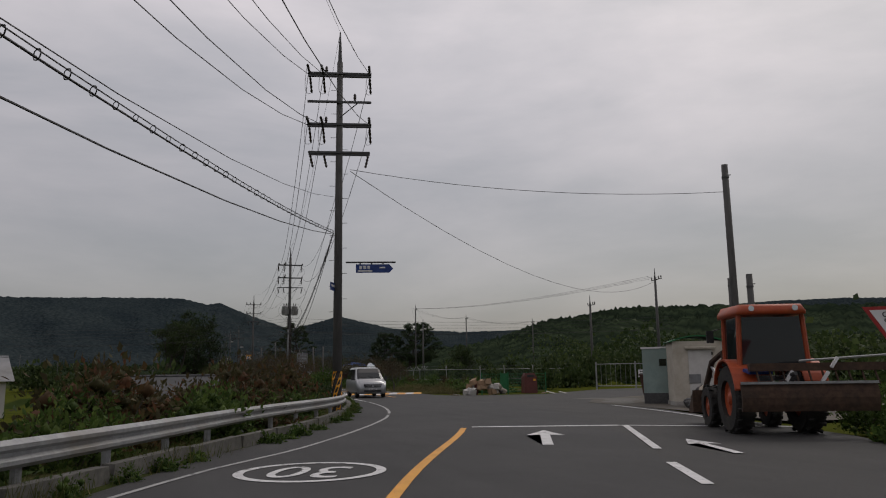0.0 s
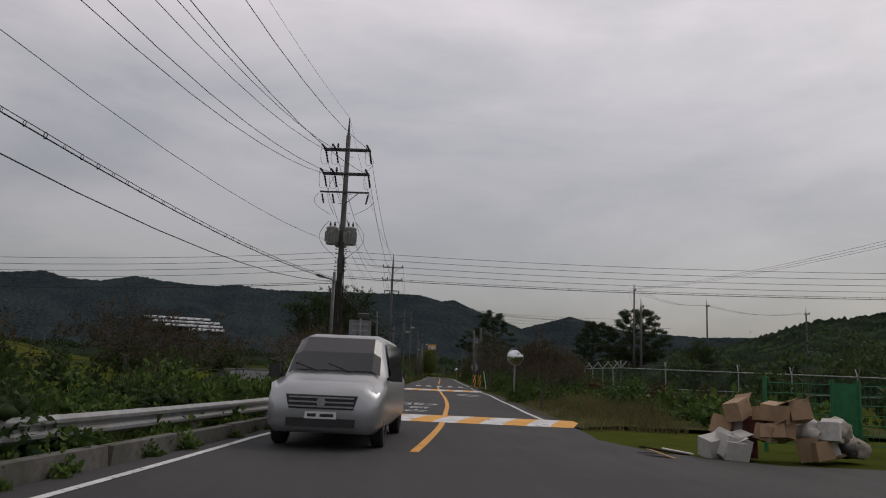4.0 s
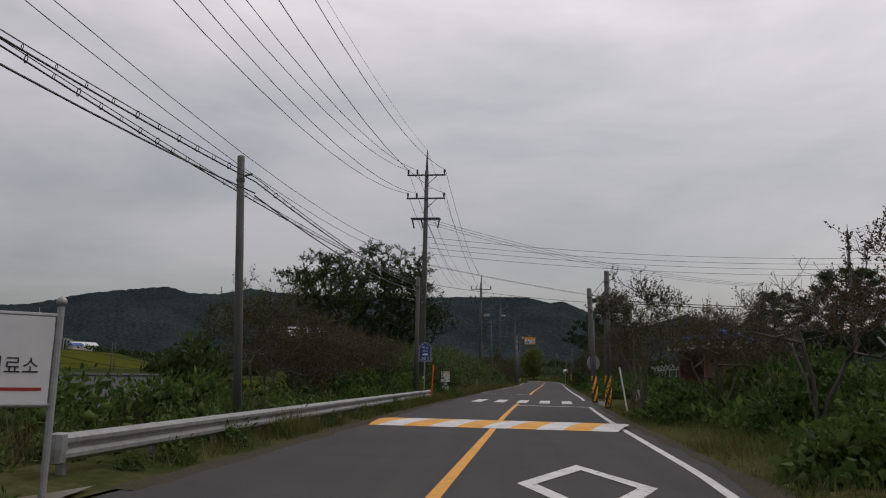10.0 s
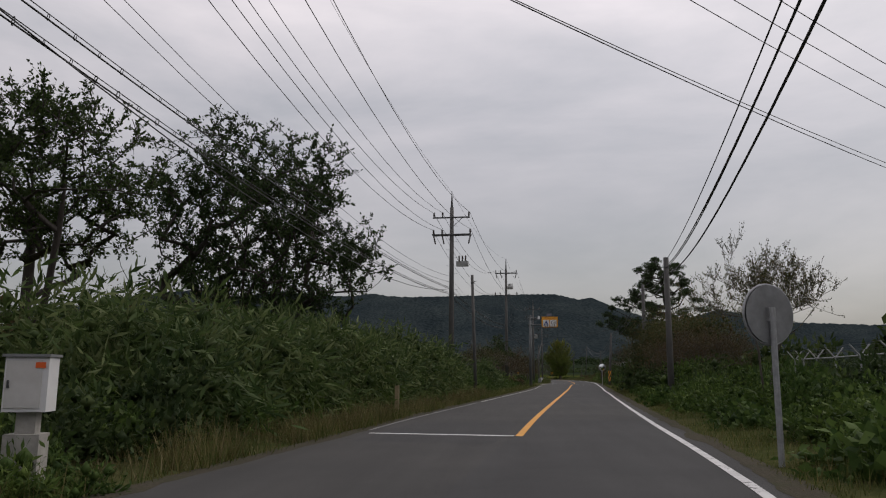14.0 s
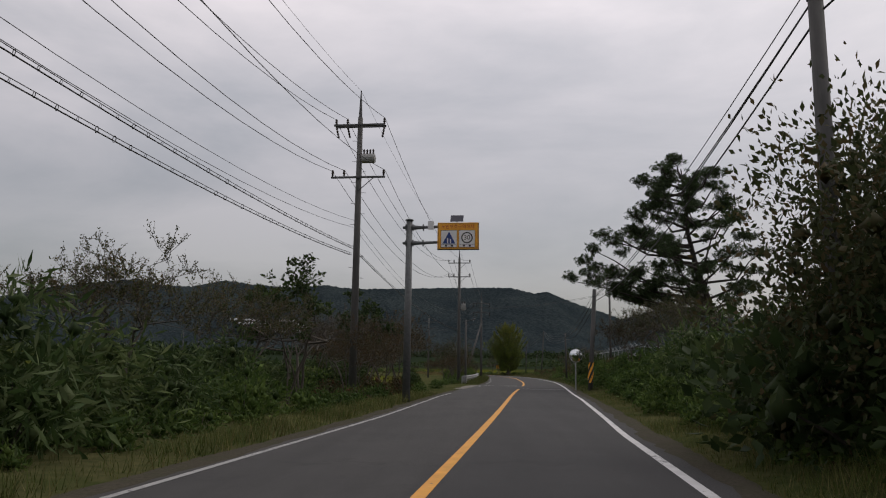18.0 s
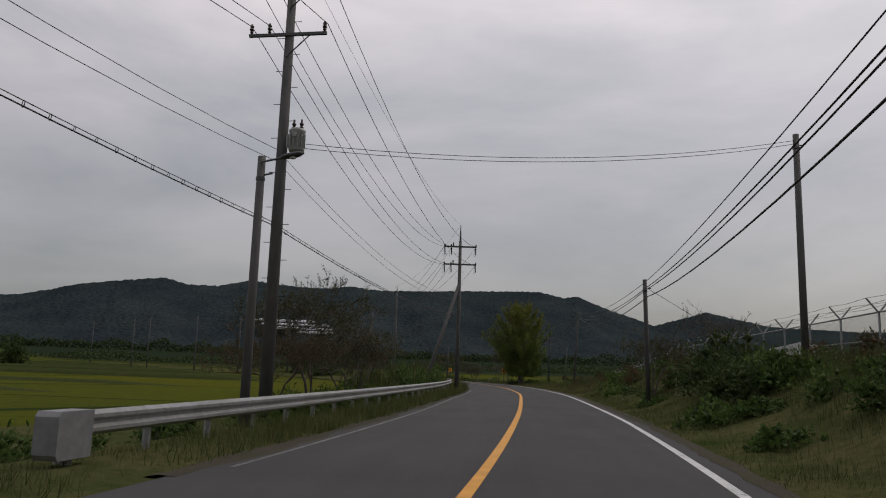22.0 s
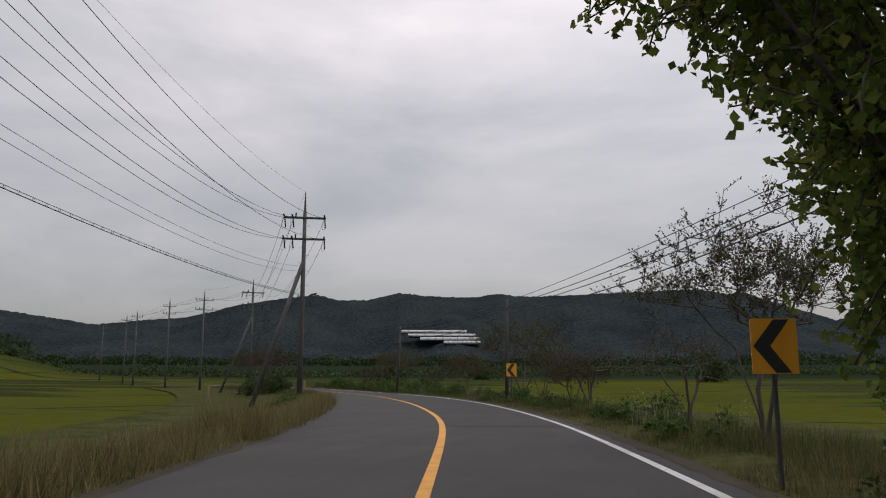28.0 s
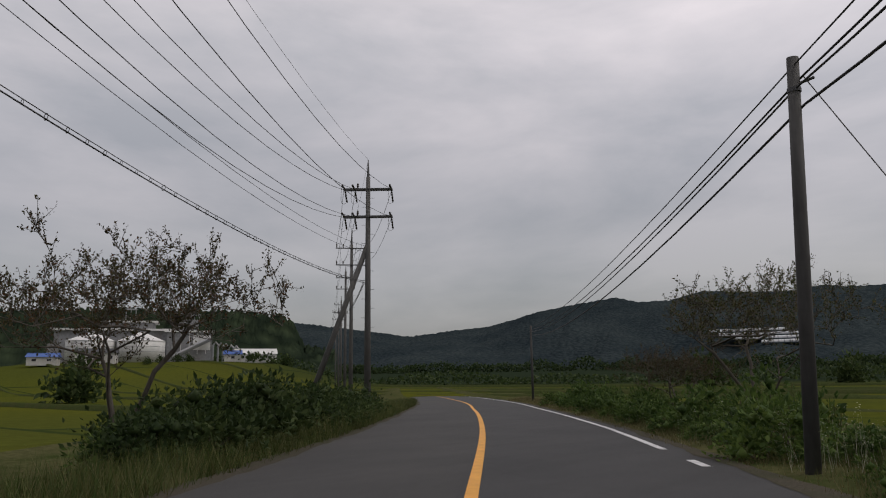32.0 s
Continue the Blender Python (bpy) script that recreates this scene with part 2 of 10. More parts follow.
# height of the ground beside the road at given y: at the foot of the verge
LEFT_Z = [(-120, -0.7), (-50, -0.6), (-20, -0.7), (12, -0.9), (16, -0.15), (23, -0.15), (30, -0.9), (50, -0.5), (60, 0.1), (118, 0.15), (130, -0.2), (138, -0.25), (142, -0.03), (150, -0.03), (155, -0.4), (160, -0.6), (230, -0.7), (300, -0.5)]
RIGHT_Z = [(-120, -0.08), (-4, -0.08), (4, 0.0), (40, 0.1), (80, 0.2), (120, 0.5), (138, 1.0), (160, 1.7), (195, 1.7), (214, 0.7), (228, -0.1), (240, -0.5), (300, -0.5)]


def ground_z(x, y):
    d, s = from_road(x, y)
    a = np.abs(d)
    left = np.interp(s, *zip(*LEFT_Z))
    right = np.interp(s, *zip(*RIGHT_Z))
    foot = np.where(d < 0, left, right)
    t = np.clip((a - 4.6) / 4.2, 0, 1)
    t = t * t * (3 - 2 * t)
    z = -0.05 + (foot + 0.05) * t
    z = np.where(a < 3.3, -0.16, np.where(a < 3.75, -0.16 + 0.11 * (a - 3.3) / 0.45, z))
    far = np.hypot(np.atleast_1d(x) - 5, np.atleast_1d(y) - 140)
    north = np.clip((np.atleast_1d(y) - 330) / 600, 0, 1) + np.clip((-np.atleast_1d(x) - 120) / 600, 0, 1) * 0.8
    z = z + np.clip(far - 200, 0, None) * 0.022 * np.clip(0.25 + north, 0, 1)
    # terraces climbing to the works
    p = (np.atleast_1d(x) + 2) * -0.85 + (np.atleast_1d(y) - 269) * 0.526
    q = (np.atleast_1d(x) + 2) * 0.526 + (np.atleast_1d(y) - 269) * 0.85
    u, v = np.clip((p - 215) / 75, 0, 1), np.clip(np.minimum((q + 110) / 80, (62 - q) / 28), 0, 1)
    return z + 9.0 * u * u * (3 - 2 * u) * v * v * (3 - 2 * v)


def gz(x, y):
    return float(ground_z(x, y)[0])


# ---- materials ----
def shader(name, base, rough=0.8, metal=0.0, spec=0.4):
    m = bpy.data.materials.new(name)
    m.use_nodes = True
    t = m.node_tree
    b = t.nodes["Principled BSDF"]
    b.inputs["Base Color"].default_value = (*base, 1)
    b.inputs["Roughness"].default_value, b.inputs["Metallic"].default_value = rough, metal
    b.inputs["Specular IOR Level"].default_value = spec
    return m, t, b


def noise_node(t, scale, detail=4.0, rough=0.55, vec=None, space="Object"):
    co = t.nodes.new("ShaderNodeTexCoord")
    n = t.nodes.new("ShaderNodeTexNoise")
    n.inputs["Scale"].default_value, n.inputs["Detail"].default_value, n.inputs["Roughness"].default_value = scale, detail, rough
    if vec:
        mp = t.nodes.new("ShaderNodeMapping")
        mp.inputs["Scale"].default_value = vec
        t.links.new(co.outputs[space], mp.inputs[0])
        t.links.new(mp.outputs[0], n.inputs["Vector"])
    else:
        t.links.new(co.outputs[space], n.inputs["Vector"])
    return n


def ramp(t, src, stops):
    r = t.nodes.new("ShaderNodeValToRGB")
    e = r.color_ramp.elements
    while len(e) < len(stops):
        e.new(0.5)
    for q, (p, c) in zip(e, stops):
        q.position, q.color = p, (*c, 1)
    t.links.new(src, r.inputs[0])
    return r


def mix(t, a, b, f, mode="MIX"):
    n = t.nodes.new("ShaderNodeMix")
    n.data_type, n.blend_type = "RGBA", mode
    for key, v in (("A", a), ("B", b)):
        if isinstance(v, tuple):
            n.inputs[key].default_value = (*v, 1)
        else:
            t.links.new(v, n.inputs[key])
    if isinstance(f, float):
        n.inputs["Factor"].default_value = f
    else:
        t.links.new(f, n.inputs["Factor"])
    return n.outputs["Result"]


def bump(t, b, src, strength, dist=0.01):
    n = t.nodes.new("ShaderNodeBump")
    n.inputs["Strength"].default_value, n.inputs["Distance"].default_value = strength, dist
    t.links.new(src, n.inputs["Height"])
    t.links.new(n.outputs[0], b.inputs["Normal"])


def surface(name, dark, light, fine, coarse, rough=0.8, metal=0.0, relief=0.3, dist=0.01, spec=0.4, vec=None, stain=None, amount=0.5):
    """A surface with fine grain between two colours, and coarse patches of a third."""
    m, t, b = shader(name, light, rough, metal, spec)
    n1 = noise_node(t, fine, 5, 0.6, vec)
    n2 = noise_node(t, coarse, 4, 0.6)
    c = ramp(t, n1.outputs[0], [(0.3, dark), (0.7, light)]).outputs[0]
    if stain:
        f = ramp(t, n2.outputs[0], [(0.45, (0, 0, 0)), (0.7, (amount,) * 3)]).outputs[0]
        c = mix(t, c, stain, f)
    t.links.new(c, b.inputs["Base Color"])
    bump(t, b, n1.outputs[0], relief, dist)
    return m


def leafy(name, a, b_, c, rough=0.6, through=0.35):
    """Leaves: colour from leaf to leaf and from plant to plant, a little light shining through."""
    m, t, b = shader(name, a, rough, 0, 0.12)
    g = t.nodes.new("ShaderNodeNewGeometry")
    o = t.nodes.new("ShaderNodeObjectInfo")
    r = ramp(t, g.outputs["Random Per Island"], [(0.0, a), (0.55, b_), (1.0, c)]).outputs[0]
    n = noise_node(t, 0.9, 3)
    v = ramp(t, n.outputs[0], [(0.3, (0.55,) * 3), (0.75, (1.15,) * 3)]).outputs[0]
    col = mix(t, r, v, 1.0, "MULTIPLY")
    o2 = ramp(t, o.outputs["Random"], [(0.0, (0.8, 0.85, 0.8)), (1.0, (1.2, 1.15, 1.0))]).outputs[0]
    col = mix(t, col, o2, 1.0, "MULTIPLY")
    t.links.new(col, b.inputs["Base Color"])
    tr = t.nodes.new("ShaderNodeBsdfTranslucent")
    t.links.new(col, tr.inputs[0])
    mx = t.nodes.new("ShaderNodeMixShader")
    mx.inputs[0].default_value = through
    t.links.new(b.outputs[0], mx.inputs[1])
    t.links.new(tr.outputs[0], mx.inputs[2])
    t.links.new(mx.outputs[0], t.nodes["Material Output"].inputs[0])
    return m


def asphalt_material(name, dark, light):
    m, t, b = shader(name, light, 0.86, 0, 0.35)
    n1 = noise_node(t, 55, 4, 0.7)
    n2 = noise_node(t, 0.35, 5, 0.6)
    n3 = noise_node(t, 0.9, 4, 0.6, (2.2, 0.12, 1))
    c = ramp(t, n1.outputs[0], [(0.3, dark), (0.72, light)]).outputs[0]
    f2 = ramp(t, n2.outputs[0], [(0.3, (0.78,) * 3), (0.7, (1.16, 1.14, 1.1))]).outputs[0]
    c = mix(t, c, f2, 1.0, "MULTIPLY")
    f3 = ramp(t, n3.outputs[0], [(0.35, (0.86,) * 3), (0.65, (1.08,) * 3)]).outputs[0]
    c = mix(t, c, f3, 1.0, "MULTIPLY")
    v = t.nodes.new("ShaderNodeTexVoronoi")
    v.feature = "DISTANCE_TO_EDGE"
    v.inputs["Scale"].default_value = 0.16
    nd = noise_node(t, 0.8, 5, 0.6)
    tc = t.nodes.new("ShaderNodeTexCoord")
    mxv = t.nodes.new("ShaderNodeVectorMath")
    mxv.operation = "MULTIPLY_ADD"
    t.links.new(nd.outputs["Color"], mxv.inputs[0])
    mxv.inputs[1].default_value = (3.5, 3.5, 0)
    t.links.new(tc.outputs["Object"], mxv.inputs[2])
    t.links.new(mxv.outputs[0], v.inputs["Vector"])
    crack = ramp(t, v.outputs["Distance"], [(0.0, (0.45,) * 3), (0.004, (1, 1, 1))]).outputs[0]
    c = mix(t, c, crack, 0.55, "MULTIPLY")
    t.links.new(c, b.inputs["Base Color"])
    bump(t, b, n1.outputs[0], 0.5, 0.006)
    return m


def paint_material(name, col, worn):
    """Road paint, rubbed through to the asphalt in places."""
    m, t, b = shader(name, col, 0.6, 0, 0.4)
    n1 = noise_node(t, 9, 6, 0.7)
    n2 = noise_node(t, 0.7, 4, 0.6)
    f = t.nodes.new("ShaderNodeMath")
    f.operation = "MULTIPLY_ADD"
    t.links.new(n2.outputs[0], f.inputs[0])
    f.inputs[1].default_value = 0.5
    t.links.new(n1.outputs[0], f.inputs[2])
    k = ramp(t, f.outputs[0], [(worn, (0, 0, 0)), (worn + 0.08, (1, 1, 1))]).outputs[0]
    dirt = ramp(t, noise_node(t, 2.5, 4).outputs[0], [(0.3, tuple(q * 0.72 for q in col)), (0.7, col)]).outputs[0]
    t.links.new(mix(t, dirt, (0.07, 0.07, 0.072), k), b.inputs["Base Color"])
    bump(t, b, n1.outputs[0], 0.25, 0.004)
    return m


ASPHALT = asphalt_material("asphalt", (0.026, 0.0265, 0.028), (0.046, 0.046, 0.048))
ASPHALT_OLD = asphalt_material("old asphalt", (0.028, 0.028, 0.0285), (0.051, 0.050, 0.0495))
ASPHALT_NEW = asphalt_material("mended asphalt", (0.025, 0.0255, 0.027), (0.042, 0.042, 0.044))
WHITE_PAINT = paint_material("white road paint", (0.62, 0.62, 0.62), 0.84)
WHITE_THIN = paint_material("rubbed white road paint", (0.36, 0.36, 0.355), 0.8)
WHITE_WORN = paint_material("dusty white road paint", (0.21, 0.21, 0.205), 0.68)
YELLOW_PAINT = paint_material("yellow road paint", (0.70, 0.33, 0.035), 0.9)
CONCRETE = surface("concrete", (0.27, 0.26, 0.24), (0.40, 0.385, 0.355), 9, 0.8, 0.9, relief=0.4, stain=(0.16, 0.15, 0.13), amount=0.7)
CONCRETE_APRON = surface("dusty lane concrete", (0.15, 0.142, 0.128), (0.25, 0.238, 0.215), 16, 0.45, 0.93, relief=0.5, stain=(0.085, 0.075, 0.05), amount=0.85, spec=0.1)
CONCRETE_DARK = surface("dirty concrete", (0.072, 0.070, 0.064), (0.14, 0.133, 0.12), 9, 0.8, 0.92, relief=0.5, stain=(0.05, 0.05, 0.035), amount=0.8)
YARD_DIRT = surface("dusty yard", (0.075, 0.07, 0.062), (0.13, 0.122, 0.108), 14, 0.5, 0.95, relief=0.4, stain=(0.17, 0.15, 0.12), amount=0.7, spec=0.1)
POLE_MAT = surface("pole concrete", (0.058, 0.057, 0.056), (0.102, 0.100, 0.097), 6, 1.2, 0.85, relief=0.2, vec=(1, 1, 0.25), stain=(0.09, 0.085, 0.08), amount=0.6)
POLE_DARK = surface("dark weathered pole", (0.038, 0.037, 0.036), (0.075, 0.073, 0.07), 6, 1.2, 0.85, relief=0.3, vec=(1, 1, 0.2), stain=(0.03, 0.029, 0.028), amount=0.6)
GREY_POST = surface("dulled grey post paint", (0.085, 0.09, 0.092), (0.14, 0.147, 0.15), 9, 1.2, 0.6, 0.25, relief=0.08, stain=(0.07, 0.068, 0.062), amount=0.5)
STEEL = surface("galvanised steel", (0.24, 0.247, 0.255), (0.36, 0.368, 0.376), 12, 1.5, 0.52, 0.55, relief=0.06, stain=(0.26, 0.25, 0.24), amount=0.5)
DARK_STEEL = surface("dark steel", (0.06, 0.06, 0.062), (0.10, 0.10, 0.102), 10, 2, 0.55, 0.5, relief=0.1)
WIRE = surface("black cable", (0.018, 0.018, 0.019), (0.03, 0.03, 0.031), 30, 2, 0.6, relief=0.02)
INSULATOR = surface("brown porcelain", (0.02, 0.014, 0.012), (0.035, 0.024, 0.02), 8, 2, 0.25, relief=0.02, spec=0.5)
TANK_GREY = surface("grey tank paint", (0.26, 0.265, 0.26), (0.36, 0.365, 0.36), 7, 1.6, 0.5, relief=0.05, stain=(0.18, 0.17, 0.15), amount=0.5)
SOIL = surface("verge soil", (0.044, 0.050, 0.020), (0.090, 0.085, 0.040), 4.5, 0.5, 0.95, relief=0.7, dist=0.06, stain=(0.024, 0.042, 0.010), amount=0.85, spec=0.0)


# ---- ground, hills ----
def stretched(lo, a, b, hi, fine, grow):
    mid = list(np.arange(a, b + 0.01, fine))
    out, step, q = [], fine, b
    while q < hi:
        step *= grow
        q += step
        out.append(min(q, hi))
    head, step, q = [], fine, a
    while q > lo:
        step *= grow
        q -= step
        head.append(max(q, lo))
    return np.array(head[::-1] + mid + out)


def ground_material():
    m, t, b = shader("fields", (0.1, 0.12, 0.03), 0.95, 0, 0.0)
    geo = t.nodes.new("ShaderNodeNewGeometry")
    sep = t.nodes.new("ShaderNodeSeparateXYZ")
    t.links.new(geo.outputs["Position"], sep.inputs[0])
    # long paddies with green banks between them
    wob = noise_node(t, 0.004, 3, 0.5)
    mp = t.nodes.new("ShaderNodeMapping")
    mp.inputs["Rotation"].default_value = (0, 0, radians(12))
    mp.inputs["Scale"].default_value = (1 / 70, 1 / 26, 1)
    t.links.new(geo.outputs["Position"], mp.inputs[0])
    br = t.nodes.new("ShaderNodeTexBrick")
    br.inputs["Scale"].default_value = 1.0
    br.inputs["Brick Width"].default_value, br.inputs["Row Height"].default_value = 1.0, 1.0
    br.inputs["Mortar Size"].default_value, br.inputs["Mortar Smooth"].default_value = 0.014, 0.4
    br.inputs["Color1"].default_value, br.inputs["Color2"].default_value = (0.062, 0.073, 0.013, 1), (0.080, 0.085, 0.014, 1)
    br.inputs["Mortar"].default_value = (0.022, 0.036, 0.012, 1)
    t.links.new(mp.outputs[0], br.inputs["Vector"])
    n1 = noise_node(t, 1.3, 5, 0.7)
    f1 = ramp(t, n1.outputs[0], [(0.3, (0.7, 0.72, 0.7)), (0.72, (1.2, 1.18, 1.1))]).outputs[0]
    paddy = mix(t, br.outputs["Color"], f1, 1.0, "MULTIPLY")
    # greener and browner plots here and there; scrub and woods begin beyond the last fields
    n3 = noise_node(t, 0.013, 3, 0.5)
    plots = ramp(t, n3.outputs[0], [(0.40, (0, 0, 0)), (0.62, (0.5,) * 3)]).outputs[0]
    paddy = mix(t, paddy, (0.044, 0.056, 0.017), plots)
    edge = t.nodes.new("ShaderNodeMapRange")
    edge.inputs["From Min"].default_value, edge.inputs["From Max"].default_value = 415, 500
    t.links.new(sep.outputs["Y"], edge.inputs["Value"])
    paddy = mix(t, paddy, (0.020, 0.029, 0.017), edge.outputs[0])
    t.links.new(paddy, b.inputs["Base Color"])
    bump(t, b, n1.outputs[0], 0.7, 0.15)
    return m


gx = stretched(-3600, -62, 62, 3600, 1.6, 1.16)
gy = stretched(-2200, -80, 336, 4200, 1.6, 1.16)
XX, YY = np.meshgrid(gx, gy)
ZZ = ground_z(XX.ravel(), YY.ravel())
gi = np.arange(len(gx) * len(gy)).reshape(len(gy), len(gx))
quads = np.stack([gi[:-1, :-1].ravel(), gi[:-1, 1:].ravel(), gi[1:, 1:].ravel(), gi[1:, :-1].ravel()], 1)
FIELDS = ground_material()
solid("ground", array_mesh("ground", np.stack([XX.ravel(), YY.ravel(), ZZ], 1), quads, True), FIELDS, "yellow-green ripening rice paddies with grassy banks", "ground", kind="structure")


def forest_material(name, dark, light):
    m, t, b = shader(name, light, 0.95, 0, 0.0)
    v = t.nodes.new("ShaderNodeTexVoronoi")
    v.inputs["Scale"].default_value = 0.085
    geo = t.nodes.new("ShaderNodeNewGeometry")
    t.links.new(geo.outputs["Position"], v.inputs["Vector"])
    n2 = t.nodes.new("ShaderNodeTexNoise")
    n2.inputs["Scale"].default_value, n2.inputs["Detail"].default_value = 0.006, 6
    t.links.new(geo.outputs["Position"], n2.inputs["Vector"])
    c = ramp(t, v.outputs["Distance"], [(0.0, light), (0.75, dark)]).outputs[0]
    c2 = ramp(t, n2.outputs[0], [(0.35, (0.75, 0.8, 0.8)), (0.65, (1.2, 1.2, 1.1))]).outputs[0]
    c = mix(t, c, c2, 1.0, "MULTIPLY")
    t.links.new(c, b.inputs["Base Color"])
    bump(t, b, v.outputs["Distance"], 1.0, 6.0)
    return m


def ridge(name, sky_line, radius, depth, eye, material, label, rough=6.0, foot=20.0, seed=1.0):
    """A wooded ridge whose crest stands at (bearing, elevation) as seen from eye."""
    az = np.arange(sky_line[0][0], sky_line[-1][0], 0.16)
    el = np.interp(az, *zip(*sky_line))
    rows = 22
    verts = []
    for j in range(rows):
        u = j / (rows - 1)
        for a, e in zip(az, el):
            r = radius - depth * (1 - u / 0.7) if u <= 0.7 else radius + depth * (u - 0.7) * 2
            crest = eye[2] + radius * math.tan(radians(e))
            k = u / 0.7 if u <= 0.7 else 1 - (u - 0.7) * 1.2
            lump = noise.fractal(Vector((a * 0.22, u * 2.2, seed)), 0.9, 2.0, 4)
            z = foot + (crest - foot) * k ** 1.15 + lump * 0.12 * (crest - foot) * (1 - abs(2 * min(k, 1) - 1)) + noise.noise(Vector((a * 9, u * 60, seed))) * rough * k
            rr = radius * (1 + 0.0) - (radius - r) * (1 + 0.25 * noise.noise(Vector((a * 0.15, seed, 0.3))))
            verts.append((eye[0] - math.sin(radians(a)) * rr, eye[1] + math.cos(radians(a)) * rr, z))
    n = len(az)
    idx = np.arange(rows * n).reshape(rows, n)
    q = np.stack([idx[:-1, :-1].ravel(), idx[:-1, 1:].ravel(), idx[1:, 1:].ravel(), idx[1:, :-1].ravel()], 1)[:, ::-1]
    return solid(name, array_mesh(name, np.array(verts), q, True), material, label, "hill", kind="structure")


# the far woodland's base colour carries the blue-grey of distance haze
HAZE_WOOD = forest_material("far woodland with haze tint", (0.021, 0.0285, 0.0335), (0.040, 0.050, 0.0565))
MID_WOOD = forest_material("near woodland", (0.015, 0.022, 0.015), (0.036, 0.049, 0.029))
E1 = (8.0, 140.0, 1.3)
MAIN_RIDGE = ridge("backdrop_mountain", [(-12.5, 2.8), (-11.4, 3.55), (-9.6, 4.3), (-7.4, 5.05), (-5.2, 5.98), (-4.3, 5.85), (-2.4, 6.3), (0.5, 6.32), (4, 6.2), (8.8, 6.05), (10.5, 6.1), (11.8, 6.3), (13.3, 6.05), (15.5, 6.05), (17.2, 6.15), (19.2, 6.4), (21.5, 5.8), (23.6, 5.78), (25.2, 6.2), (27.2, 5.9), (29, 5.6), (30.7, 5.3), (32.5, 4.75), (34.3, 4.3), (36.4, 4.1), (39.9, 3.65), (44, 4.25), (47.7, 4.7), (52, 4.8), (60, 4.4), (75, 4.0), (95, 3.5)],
      2900, 1100, E1, HAZE_WOOD, "long dark wooded mountain ridge under grey cloud")
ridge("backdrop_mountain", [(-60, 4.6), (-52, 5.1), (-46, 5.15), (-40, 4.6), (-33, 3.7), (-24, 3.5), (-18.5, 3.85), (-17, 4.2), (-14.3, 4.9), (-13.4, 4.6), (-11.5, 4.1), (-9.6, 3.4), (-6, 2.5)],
      3900, 800, E1, HAZE_WOOD, "distant wooded hills in haze-tinted blue-grey", seed=4.0)


def verge(name, d0, d1, y0, y1, label):
    """The strip of earth and short grass between the asphalt and the fields."""
    k = [i for i in range(len(ROAD)) if y0 <= ROAD[i, 1] <= y1]
    ds = np.linspace(d0, d1, 9)
    x = (ROAD[k, 0][:, None] + RNOR[k, 0][:, None] * ds).ravel()
    y = (ROAD[k, 1][:, None] + RNOR[k, 1][:, None] * ds).ravel()
    edge = np.tile(np.abs(ds) < 3.6, len(k))
    z = np.where(edge, -0.05, np.maximum(ground_z(x, y) + 0.11, -3)) + hills(x, y, 0.8, 5.0) * 0.03
    n, m = len(k), len(ds)
    idx = np.arange(n * m).reshape(n, m)
    q = np.stack([idx[:-1, :-1].ravel(), idx[:-1, 1:].ravel(), idx[1:, 1:].ravel(), idx[1:, :-1].ravel()], 1)
    if d1 < d0:
        q = q[:, ::-1]
    solid(name, array_mesh(name, np.stack([x, y, z], 1), q, True), SOIL, label, "verge", kind="structure")


verge("verge", -3.42, -13.0, -110, 420, "earth and short grass beside the road")
verge("verge", 3.46, 14.0, -3.5, 420, "earth and short grass beside the road")


# ---- road, markings, humps ----
def ribbon(d0, d1, z, y0, y1, thick=0.0, wave=0.0):
    """A band that follows the road between two offsets."""
    k = [i for i in range(len(ROAD)) if y0 <= ROAD[i, 1] <= y1]
    kit = Kit()
    vs = []
    for j, i in enumerate(k):
        w0 = wave * noise.noise(Vector((j * 0.35, 1.7, 0.4)))
        w1 = wave * noise.noise(Vector((j * 0.35, 9.2, 0.7)))
        y = ROAD[i, 1]
        for d in ((d0(y) if callable(d0) else d0) + w0, (d1(y) if callable(d1) else d1) + w1):
            vs.append((ROAD[i, 0] + RNOR[i, 0] * d, ROAD[i, 1] + RNOR[i, 1] * d, z))
    n = len(k)
    fs = [(2 * j, 2 * j + 1, 2 * j + 3, 2 * j + 2) for j in range(n - 1)]
    if thick:
        m = len(vs)
        vs += [(x, y, q - thick) for x, y, q in vs]
        fs += [(2 * j + 2, m + 2 * j + 2, m + 2 * j, 2 * j) for j in range(n - 1)] + [(2 * j + 1, m + 2 * j + 1, m + 2 * j + 3, 2 * j + 3) for j in range(n - 1)]
    return kit.add(vs, fs)


def flat(points, z, thick=0.0):
    """A flat patch with a free outline."""
    bm = bmesh.new()
    f = bm.faces.new([bm.verts.new((x, y, z)) for x, y in points])
    bmesh.ops.triangulate(bm, faces=[f])
    bmesh.ops.recalc_face_normals(bm, faces=bm.faces)
    me = bpy.data.meshes.new("patch")
    bm.to_mesh(me)
    bm.free()
    if me.polygons[0].normal.z < 0:
        me.flip_normals()
    return me


